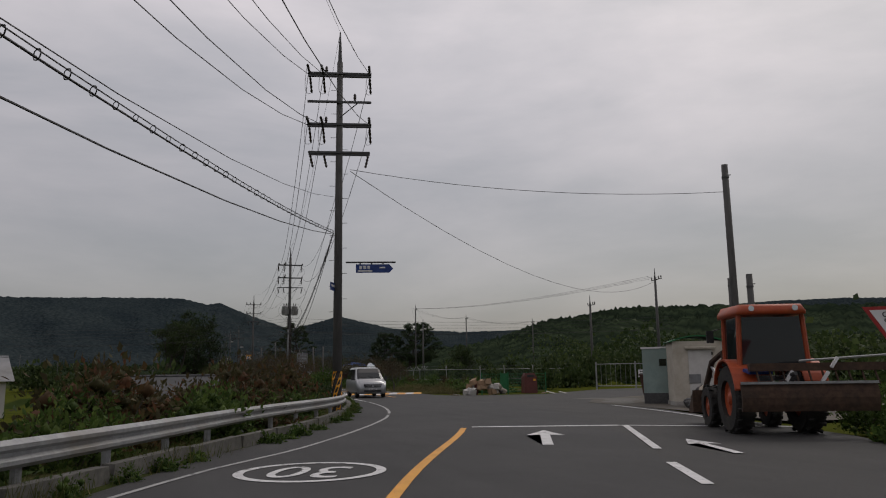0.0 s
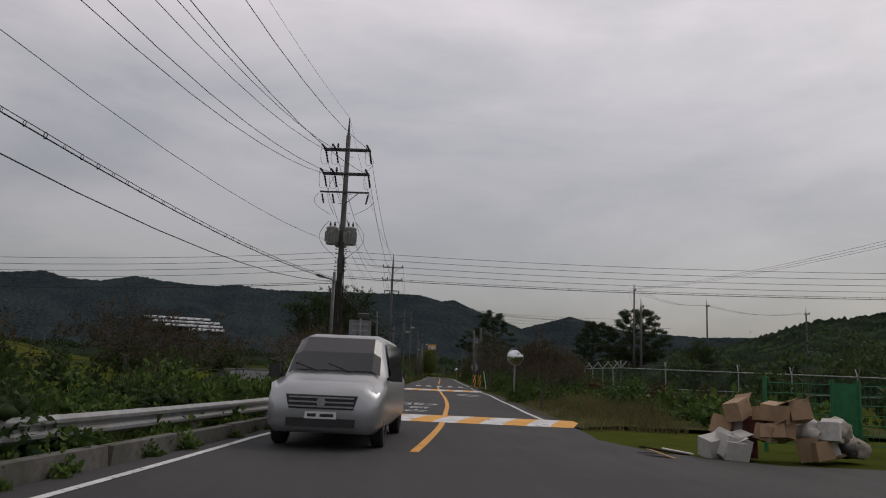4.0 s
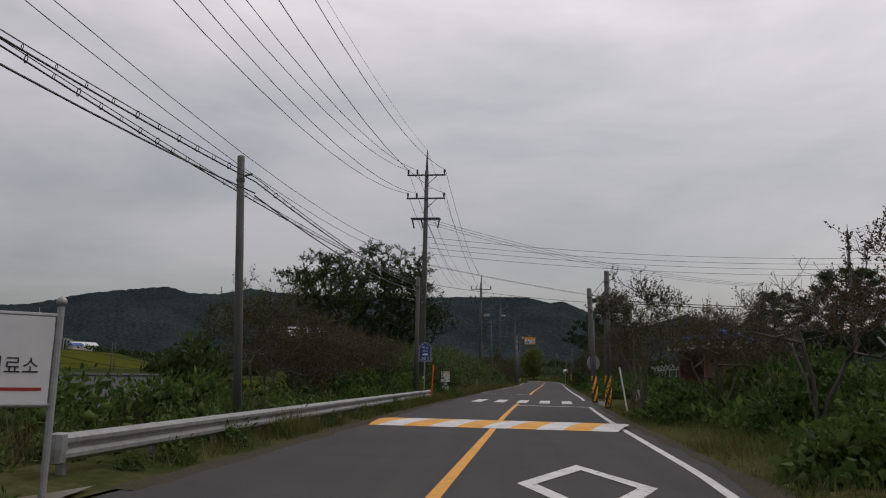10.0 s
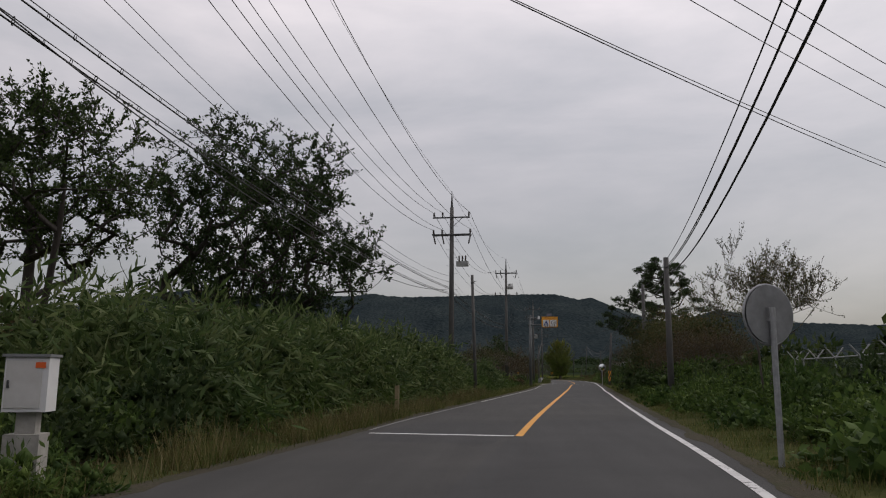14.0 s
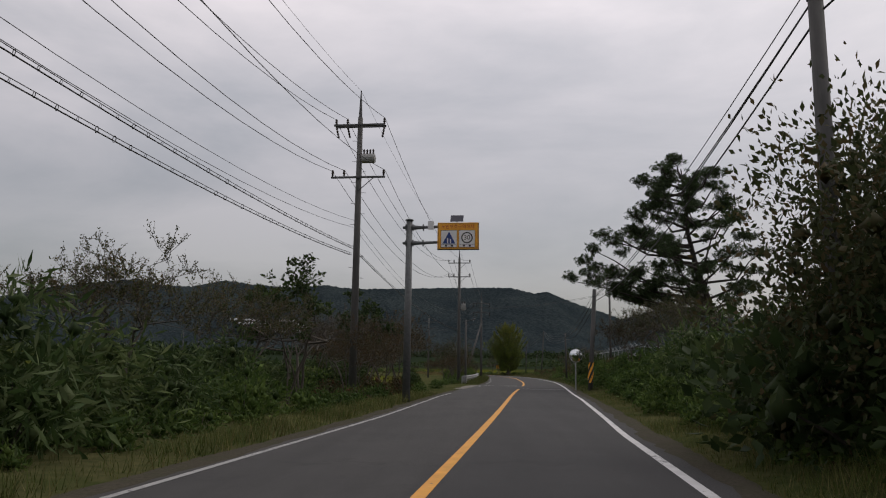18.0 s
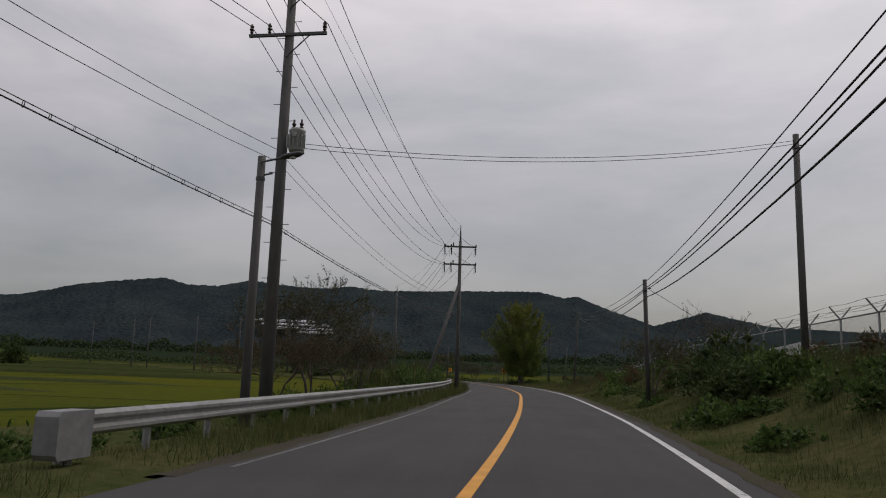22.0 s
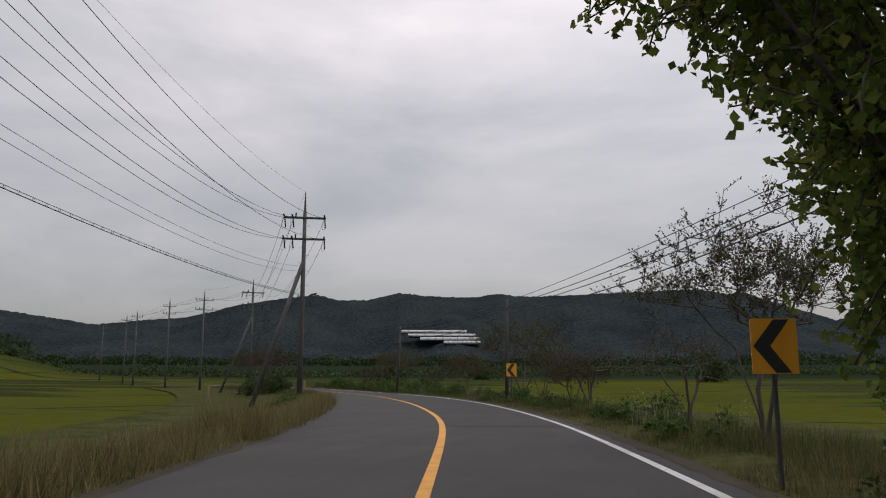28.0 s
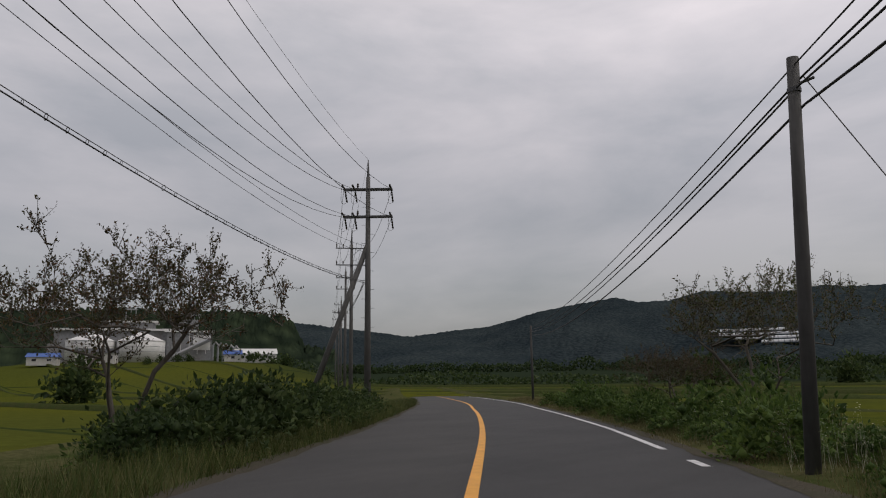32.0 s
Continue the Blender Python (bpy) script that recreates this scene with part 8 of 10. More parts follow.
def tractor(at, turn):
    t = thing("tractor", "muddy orange farm tractor with cab, loader and rear blade", "tractor", (*at, 0), turn)
    for s in (-1, 1):
        wheel(t, s * 0.72, 0.0, 0.72, 0.40, TRACTOR_ORANGE, 0.55, 18)
        wheel(t, s * 0.68, 2.05, 0.48, 0.28, TRACTOR_ORANGE, 0.55, 14)
        arc = [(s * 0.72, math.cos(a) * 0.83, 0.74 + math.sin(a) * 0.83) for a in (math.pi * (0.12 + 0.8 * i / 12) for i in range(13))]
        k, vs = Kit(), []
        for x, y, z in arc:
            vs += [(x - 0.24, y, z), (x + 0.24, y, z), (x + 0.24, y * 0.96, z - 0.03), (x - 0.24, y * 0.96, z - 0.03)]
        k.add(vs, [(4 * i + j, 4 * i + (j + 1) % 4, 4 * i + 4 + (j + 1) % 4, 4 * i + 4 + j) for i in range(12) for j in range(4)])
        part("fender", k, TRACTOR_ORANGE, t, "orange mudguard")
        for y, x0, x1 in ((-0.42, 0.72, 0.66), (0.95, 0.62, 0.60)):
            part("cab_pillar", Kit().tube([(s * x0, y, 1.2), (s * x1, y * 0.95, 2.5)], 0.055, 6), TRACTOR_ORANGE, t, "orange cab pillar")
        part("side_glass", Kit().add([(s * 0.71, -0.36, 1.3), (s * 0.62, 0.88, 1.15), (s * 0.60, 0.85, 2.46), (s * 0.66, -0.36, 2.46)], [(0, 1, 2, 3)[::s]]), GLASS_DARK, t, "dark cab glass")
        arm = part("loader_arm", Kit().tube([(s * 0.56, 0.95, 1.15), (s * 0.58, 1.2, 1.75), (s * 0.6, 2.1, 1.55), (s * 0.62, 3.0, 0.7)], 0.07, 6), RUST, t, "rusty loader arm")
        part("ram", Kit().tube([(s * 0.58, 1.35, 1.0), (s * 0.6, 2.15, 1.42)], 0.035, 6), STEEL, arm)
        part("mirror", Kit().box((s * 0.92, 0.95, 2.1), (0.16, 0.04, 0.28)), BLACK, t)
        part("mirror_arm", Kit().tube([(s * 0.62, 0.93, 2.3), (s * 0.92, 0.95, 2.22)], 0.012, 5), BLACK, t)
        part("work_lamp", Kit().lathe([(0.06, -0.03), (0.06, 0.03)], (s * 0.45, -0.62, 2.62), 10, "y"), LAMP_GLASS, t)
    part("chassis", Kit().box((0, 0.9, 0.75), (0.5, 2.9, 0.42)), DARK_STEEL, t, "dark chassis")
    part("bonnet", loft([[(x, y, z) for x, z in ((w, 0.95), (w, 1.38), (w * 0.7, h), (-w * 0.7, h), (-w, 1.38), (-w, 0.95))] for y, w, h in ((0.95, 0.38, 1.58), (1.8, 0.36, 1.54), (2.45, 0.33, 1.46), (2.6, 0.26, 1.36))]), TRACTOR_ORANGE, t, "orange bonnet", True)
    part("cab_floor", Kit().box((0, 0.25, 1.15), (1.3, 1.4, 0.1)), DARK_STEEL, t)
    part("rear_glass", Kit().add([(-0.66, -0.43, 1.45), (0.66, -0.43, 1.45), (0.6, -0.41, 2.45), (-0.6, -0.41, 2.45)], [(0, 1, 2, 3)]), GLASS_DARK, t, "dark rear glass")
    part("seat", Kit().box((0, -0.05, 1.45), (0.5, 0.45, 0.16)).box((0, -0.26, 1.8), (0.48, 0.12, 0.6)), BLACK, t, "black seat")
    part("cab_roof", loft([[(x, y, z) for x, z in ((w, 2.5), (w, 2.58), (w * 0.86, h), (-w * 0.86, h), (-w, 2.58), (-w, 2.5))] for y, w, h in ((-0.62, 0.66, 2.66), (-0.45, 0.74, 2.72), (0.9, 0.74, 2.74), (1.15, 0.66, 2.66))]), TRACTOR_ORANGE, t, "faded orange roof", True)
    part("bucket", Kit().add([(-0.9, 3.0, 0.3), (0.9, 3.0, 0.3), (0.9, 3.55, 0.25), (-0.9, 3.55, 0.25), (-0.9, 3.0, 0.85), (0.9, 3.0, 0.85)], [(0, 1, 2, 3), (0, 4, 5, 1), (0, 3, 4), (1, 5, 2)]), RUST, t, "rusty loader bucket")
    bl = part("rear_blade", loft([[(x, -1.35 - 0.1 * math.cos(a * 1.2), 0.78 + 0.27 * a) for x in (-1.02, 1.62)] + [(x, -1.29 - 0.1 * math.cos(a * 1.2), 0.78 + 0.27 * a) for x in (1.62, -1.02)] for a in (-1, -0.5, 0, 0.5, 1)]), RUST, t, "brown steel levelling blade")
    part("blade_lip", Kit().box((0.3, -1.42, 1.07), (2.64, 0.05, 0.05)), STEEL, bl)
    for x in (-0.5, 0.25, 1.0):
        part("blade_rib", Kit().box((x, -1.30, 0.8), (0.05, 0.12, 0.5)), DARK_STEEL, bl)
    hr = part("hitch_frame", Kit().tube([(-0.5, -0.5, 0.7), (-0.4, -1.3, 0.8)], 0.04, 6).tube([(0.5, -0.5, 0.7), (0.4, -1.3, 0.8)], 0.04, 6).tube([(0, -0.5, 1.15), (0.1, -1.3, 1.25)], 0.04, 6), DARK_STEEL, t)
    rk = part("rake_beam", Kit().box((0.75, -0.95, 1.38), (2.9, 0.14, 0.16)), RUST, t, "dark tine beam")
    for i in range(11):
        part("tine", Kit().tube([(-0.55 + i * 0.26, -0.95, 1.32), (-0.55 + i * 0.26, -1.12, 1.02)], 0.022, 5), RUST, rk)
    part("beam_arm", Kit().tube([(0.3, -0.98, 1.5), (2.3, -1.0, 1.62)], 0.025, 6), STEEL, rk)
    part("blue_tarp", Kit().box((-0.45, -0.72, 1.3), (0.5, 0.3, 0.06), pose(0, 0, 0, 12, 0, 8)), SIGN_BLUE, t, "scrap of blue sheet")
    for x, z in ((0.05, 1.2), (0.75, 1.18), (0.95, 1.46)):
        part("linkage", Kit().box((x, -1.1, z), (0.06, 0.05, 0.24), pose(0, 0, 0, 0, 35, 0)), PAINT_WHITE, t)
    return t


tractor((-4.55, -44.95), -26)

# cream guard hut with a curved green roof
hut = thing("guard_hut", "cream metal hut with white door and curved green roof", "hut", (4.1, -32.3, 0), -30)
hut.scale = (0.98, 0.98, 1.0)
part("wall_shell", Kit().box((0, 0, 1.35), (2.0, 1.8, 2.4)), CREAM, hut, "cream metal walls")
part("plinth", Kit().box((0, -0.02, 0.08), (2.1, 1.9, 0.16)), CONCRETE, hut)
roof = Kit()
vs = []
for y in (-1.0, 1.0):
    for i in range(9):
        u = -1 + 2 * i / 8
        vs.append((u * 1.12, y, 2.55 + 0.24 * (1 - u * u)))
n0 = len(vs)
vs += [(x, y, z - 0.05) for x, y, z in vs]
roof.add(vs, [(i, i + 1, 9 + i + 1, 9 + i) for i in range(8)] + [(n0 + 9 + i, n0 + 9 + i + 1, n0 + i + 1, n0 + i) for i in range(8)] + [(n0 + i, n0 + i + 1, i + 1, i) for i in range(8)] + [(9 + i, 9 + i + 1, n0 + 9 + i + 1, n0 + 9 + i) for i in range(8)])
part("roof", roof, GREEN_STEEL, hut, "curved dark green roof")
dr = part("door", Kit().box((0.08, -0.915, 1.2), (0.95, 0.04, 2.0)), DOOR_WHITE, hut, "stained white door")
part("vent_box", Kit().box((-0.18, -0.945, 1.05), (0.46, 0.03, 0.36)), GREY_SHEET, dr)
part("door_handle", Kit().box((0.48, -0.95, 1.15), (0.04, 0.05, 0.16)), BLACK, dr)
part("awning", Kit().box((0.08, -1.0, 2.28), (1.2, 0.2, 0.06), pose(0, 0, 0, 14)), CREAM, hut)
part("hinge", Kit().box((0.55, -0.94, 2.05), (0.05, 0.03, 0.12)), BLACK, dr)

cab = thing("site_cabin", "pale mint panel cabin raised on dark blocks", "cabin", (4.45, -29.75, 0), -42)
part("wall_shell", Kit().box((0, 0, 1.4), (1.5, 2.2, 1.9)), MINT, cab)
part("roof", Kit().box((0, 0, 2.38), (1.6, 2.3, 0.07)), PAINT_WHITE, cab, "pale flat roof")
part("plinth", Kit().box((0, 0, 0.22), (1.5, 2.2, 0.45)), DARK_STEEL, cab, "dark base")
part("window", Kit().box((0.1, -1.11, 1.75), (0.3, 0.03, 0.3)), GLASS_DARK, cab)
# rusty roll-off skip and a rack of slatted crates behind the cabin
SKIP_RED = surface("rusty skip paint", (0.045, 0.022, 0.018), (0.085, 0.040, 0.030), 7, 1.2, 0.75, 0.1, relief=0.3, stain=(0.12, 0.055, 0.025), amount=0.8)
skip_turn = -72.0
sk = thing("waste_skip", "rusty dark red waste skip with piled dark sacks", "skip", (9.6, -21.3, 0), skip_turn)
part("front_panel", Kit().sweep([(-0.05, 0.12), (0.0, 0.12), (-0.28, 1.2), (-0.33, 1.2)], 0.0, 3.6), SKIP_RED, sk)
part("back_panel", Kit().box((1.8, 1.7, 0.66), (3.6, 0.05, 1.08)), SKIP_RED, sk)
part("floor_plate", Kit().box((1.8, 0.85, 0.15), (3.6, 1.7, 0.06)), SKIP_RED, sk)
for x in (0.02, 3.58):
    part("end_panel", Kit().add([(x - 0.02, 0, 0.12), (x + 0.02, 0, 0.12), (x + 0.02, 1.7, 0.12), (x - 0.02, 1.7, 0.12), (x - 0.02, -0.28, 1.2), (x + 0.02, -0.28, 1.2), (x + 0.02, 1.7, 1.2), (x - 0.02, 1.7, 1.2)], [(3, 2, 1, 0), (4, 5, 6, 7), (0, 1, 5, 4), (1, 2, 6, 5), (2, 3, 7, 6), (3, 0, 4, 7)]), SKIP_RED, sk)
for x in (0.5, 1.2, 1.9, 2.6, 3.2):
    part("rib", Kit().tube([(x, -0.03, 0.14), (x, -0.33, 1.18)], 0.035, 5), SKIP_RED, sk)
part("rim", Kit().box((1.8, -0.32, 1.2), (3.66, 0.09, 0.09)), SKIP_RED, sk)
part("runner", Kit().box((1.8, 0.3, 0.06), (3.4, 0.12, 0.12)), DARK_STEEL, sk)
part("edge_strip", Kit().box((1.9, -0.065, 0.13), (1.6, 0.02, 0.05)), PAINT_WHITE, sk, "pale strip along the foot")
part("marker_bar", Kit().box((0.45, -0.36, 1.22), (0.06, 0.05, 0.42)), SIGN_YELLOW, sk, "yellow marker bar")
part("notice", Kit().box((1.3, -0.375, 1.05), (0.26, 0.012, 0.16)), PAINT_WHITE, sk)
rk = thing("crate_rack", "dark steel rack of slatted green and white crates", "rack", (15.2, -20.4, 0), -44)
for x in (-1.5, 0.0, 1.5):
    part("post", Kit().box((x, 0, 1.3), (0.09, 0.09, 2.6)), DARK_STEEL, rk)
for k, z in enumerate((1.05, 1.3, 1.55, 1.8, 2.05)):
    part("slat", Kit().box((0, -0.06, z), (3.0, 0.05, 0.1)), PAINT_WHITE if k % 2 else GREEN_STEEL, rk, "pale slat" if k % 2 else "green slat")
    part("crate_row", Kit().box((0, 0.35, z), (2.9, 0.7, 0.16)), DARK_STEEL, rk)
part("canopy", Kit().box((0, 0.2, 2.64), (3.5, 1.2, 0.06)), GREEN_STEEL, rk, "dark green sheet canopy")


def sack_mesh(seed):
    r = random.Random(seed)
    bm = bmesh.new()
    bmesh.ops.create_icosphere(bm, subdivisions=3, radius=1.0)
    for v in bm.verts:
        d = noise.fractal(v.co * 1.6 + Vector((seed, 0, 0)), 0.8, 2.0, 4)
        v.co *= 1 + 0.38 * d
        v.co = Vector((v.co.x * 0.36, v.co.y * 0.3, max(v.co.z, -0.75) * 0.24))
    me = bpy.data.meshes.new("sack")
    bm.to_mesh(me)
    bm.free()
    me.polygons.foreach_set("use_smooth", [True] * len(me.polygons))
    return me


SACKS = []
for i, m_ in enumerate((SACK, SACK, FOAM, DARK_SACK)):
    me = sack_mesh(i * 3 + 1)
    me.materials.append(m_)
    SACKS.append(me)
SACK_LABELS = ("crumpled beige rubbish sack", "sagging pale rubbish sack", "dirty white rubbish sack", "dark plastic rubbish sack")
rr = random.Random(5)
for i in range(40):
    k = rr.choice((0, 1, 3, 3, 2))
    u = rr.random()
    x, y = 0.5 + 2.6 * u + rr.uniform(-0.5, 0.5), -38.6 + 4.6 * u + rr.uniform(-0.55, 0.55)
    lvl = 0.14 if i < 20 else 0.38 if i < 32 else 0.6
    if i >= 20:
        x, y = 1.4 + rr.uniform(-0.7, 0.7), -37.0 + rr.uniform(-0.9, 0.9)
    ob = solid("rubbish_sack", SACKS[k], None, SACK_LABELS[k], "sack", "rubbish sacks", at=(x, y, lvl), turn=rr.uniform(0, 360))
    ob.scale = (rr.uniform(0.7, 1.1), rr.uniform(0.7, 1.0), rr.uniform(0.8, 1.1))

# the heap of boxes by the far kerb
for i in range(22):
    lvl = 0 if i < 11 else 1 if i < 18 else 2
    u = rr.uniform(-1.45, 1.5) * (1 - 0.28 * lvl)
    s = (rr.uniform(0.35, 0.62), rr.uniform(0.3, 0.5), rr.uniform(0.24, 0.42))
    mat_ = rr.choice((CARD, CARD, FOAM, FOAM, MAROON, CARD))
    lab = {CARD: "torn brown cardboard box", FOAM: "dirty white foam box", MAROON: "crushed dark red carton"}[mat_]
    b = thing("discarded_box", lab, "box", (4.55 + u, -10.0 + rr.uniform(-0.35, 0.35), 0.02 + lvl * 0.33), rr.uniform(-50, 50), "rubbish heap boxes")
    tilt = pose(0, 0, 0, rr.uniform(-16, 16), rr.uniform(-16, 16), 0)
    part("carton", Kit().box((0, 0, s[2] / 2), s, tilt, 0.97), mat_, b)
    part("flap", Kit().box((s[0] * 0.35, 0, s[2] + 0.04), (s[0] * 0.5, s[1], 0.012), tilt @ pose(0, 0, 0, 0, -28, 0)), mat_, b)
for i in range(5):
    ob = solid("rubbish_sack", SACKS[(0, 2, 2, 1, 3)[i]], None, SACK_LABELS[(0, 2, 2, 1, 3)[i]], "sack", "rubbish sacks", at=(5.6 + rr.uniform(-0.5, 0.8), -10.0 + rr.uniform(-0.3, 0.3), 0.2 + 0.3 * (i % 2)), turn=rr.uniform(0, 360))
for i in range(8):
    solid("scrap_board", Kit().box((0, 0, 0.03), (rr.uniform(0.4, 1.0), 0.18, 0.02), pose(0, 0, 0, rr.uniform(-10, 10), rr.uniform(-14, 14), 0)), (FOAM, RUST, CARD)[i % 3], "broken scrap board on the ground", "scrap", "scrap boards", at=(rr.uniform(2.4, 3.2) if i < 3 else rr.uniform(9.2, 10.8), -10.0 + rr.uniform(-0.5, 0.5), 0.01), turn=rr.uniform(0, 180))
rb = thing("clothes_bin", "tall maroon collection bin with yellow label", "collection bin", (8.35, -9.9, 0), -12)
part("body", Kit().box((0, 0, 0.62), (0.95, 0.8, 1.2), None, 0.94).box((0, 0.05, 1.32), (0.8, 0.6, 0.22), None, 0.85), MAROON, rb)
part("chute", Kit().box((0, -0.37, 1.22), (0.5, 0.06, 0.16)), BLACK, rb)
part("label_plate", Kit().box((0.28, -0.395, 0.95), (0.17, 0.01, 0.15)), SIGN_YELLOW, rb, "small yellow label")

# green wire gate behind the heap
gf = thing("green_fence", "green painted steel wire fence and gate", "fence", (0, 0, 0))
gx0, gy0 = 5.6, -7.9
for i in range(5):
    x = gx0 + (0, 1.5, 2.1, 3.6, 5.2)[i]
    part("post", Kit().tube([(x, gy0, -0.1), (x, gy0, 1.5)], 0.045, 8), GREEN_STEEL, gf)
part("solid_panel", Kit().box((gx0 + 1.8, gy0, 0.75), (0.52, 0.03, 1.35)), GREEN_STEEL, gf, "solid green panel")
for a, b in ((0, 1.5), (2.1, 3.6), (3.6, 5.2)):
    for j in range(7):
        part("rail", Kit().tube([(gx0 + a, gy0, 0.12 + 0.21 * j), (gx0 + b, gy0, 0.12 + 0.21 * j)], 0.012, 5), GREEN_STEEL, gf)
    for j in range(1, int((b - a) / 0.14)):
        part("wire", Kit().tube([(gx0 + a + 0.14 * j, gy0, 0.1), (gx0 + a + 0.14 * j, gy0, 1.45)], 0.005, 4), GREEN_STEEL, gf)

# yard gate of steel tube
yg = thing("yard_gate", "wide grey steel tube gate with a white notice", "gate", (18.4, -3.0, 0), -40)
for u in (0, 3.2, 6.4):
    part("post", Kit().tube([(u, 0, -0.1), (u, 0, 2.3)], 0.06, 8), STEEL, yg)
for z in (0.3, 2.1):
    part("rail", Kit().tube([(0, 0, z), (6.4, 0, z)], 0.035, 6), STEEL, yg)
for i in range(1, 16):
    part("bar", Kit().tube([(0.4 * i, 0, 0.3), (0.4 * i, 0, 2.1)], 0.012, 5), STEEL, yg)
nt = part("notice", Kit().box((3.9, -0.05, 1.3), (0.95, 0.02, 0.6)), PAINT_WHITE, yg, "white notice board")
part("notice_bars", Kit().box((3.9, -0.063, 1.45), (0.7, 0.004, 0.07)).box((3.9, -0.063, 1.28), (0.7, 0.004, 0.05)).box((3.85, -0.063, 1.14), (0.6, 0.004, 0.05)), BLACK, nt)

yd = thing("yield_sign", "white and red triangular give-way sign on a post", "road sign", (-6.1, -49.25, 0), -40)
part("post", Kit().tube([(0, 0.04, -0.1), (0, 0.04, 2.3)], 0.035, 8), STEEL, yd)
part("border", Kit().add([(-0.45, 0, 2.3), (0, 0, 1.52), (0.45, 0, 2.3), (-0.45, 0.02, 2.3), (0, 0.02, 1.52), (0.45, 0.02, 2.3)], [(0, 1, 2), (5, 4, 3), (0, 3, 4, 1), (1, 4, 5, 2), (2, 5, 3, 0)]), SIGN_RED, yd)
part("face", Kit().add([(-0.35, -0.004, 2.245), (0, -0.004, 1.635), (0.35, -0.004, 2.245)], [(0, 1, 2)]), PAINT_WHITE, yd)
writing("lettering", "양보", 0.2, BLACK, yd, (0, -0.008, 2.12), (90, 0, 0), "black lettering")
for x, y, s in ((-3.0, -45.9, 0.6), (-4.4, -48.0, 0.55), (-2.2, -46.8, 0.75), (-3.4, -49.4, 0.8), (-0.8, -44.8, 0.6), (-5.4, -50.6, 0.6), (-1.6, -48.6, 0.9)):
    (FRESH + VINES)[int(-y) % 5].put(x, y, s, None, 0.0)
zone(VINES, -56, -44, 8.5, 13, 8, 0.7, 1.0)
for x, y in ((4.0, -40.5), (6.5, -37.5), (9.5, -33.0), (12.5, -28.5), (15.5, -23)):
    GREENS[int(x) % 3].put(x, y, 0.8, None, 0)
for x, y, top in ((2.1, -37.0, 8.7), (3.8, -36.0, 4.9), (15.7, -22.1, 6.9)):
    plain_pole(x, y, top, 0.14, label="plain dark service pole at the yard")


# ---- fences, shelter, houses, works, far things ----
BRICK = surface("red-brown brick", (0.085, 0.045, 0.032), (0.15, 0.075, 0.05), 12, 1.5, 0.85, relief=0.3, stain=(0.06, 0.04, 0.032), amount=0.5)
ROOF_BLUE = surface("blue roof tile", (0.025, 0.075, 0.26), (0.04, 0.11, 0.36), 6, 1, 0.5, relief=0.1, stain=(0.03, 0.06, 0.18), amount=0.5)
ROOF_DARK = surface("dark roof tile", (0.03, 0.032, 0.036), (0.055, 0.057, 0.062), 7, 1, 0.75, relief=0.3, stain=(0.07, 0.068, 0.06), amount=0.4)
BRICK_RED = surface("brick red wall", (0.13, 0.055, 0.04), (0.19, 0.085, 0.06), 5, 0.6, 0.9, relief=0.3, stain=(0.09, 0.07, 0.06), amount=0.5)
WALL_PALE = surface("pale render", (0.42, 0.41, 0.39), (0.52, 0.51, 0.48), 2, 0.4, 0.85, relief=0.1, stain=(0.3, 0.28, 0.25), amount=0.5)
TANK_WHITE = surface("white silo sheet", (0.55, 0.55, 0.54), (0.66, 0.66, 0.64), 1.2, 0.2, 0.5, 0.1, relief=0.1, stain=(0.42, 0.40, 0.37), amount=0.5)
SHEET_GREY = surface("grey works cladding", (0.16, 0.165, 0.17), (0.26, 0.265, 0.27), 1.5, 0.2, 0.7, relief=0.1, stain=(0.14, 0.12, 0.1), amount=0.5)
VINYL = surface("white greenhouse film", (0.52, 0.53, 0.54), (0.66, 0.67, 0.68), 0.3, 0.05, 0.45, relief=0.05)


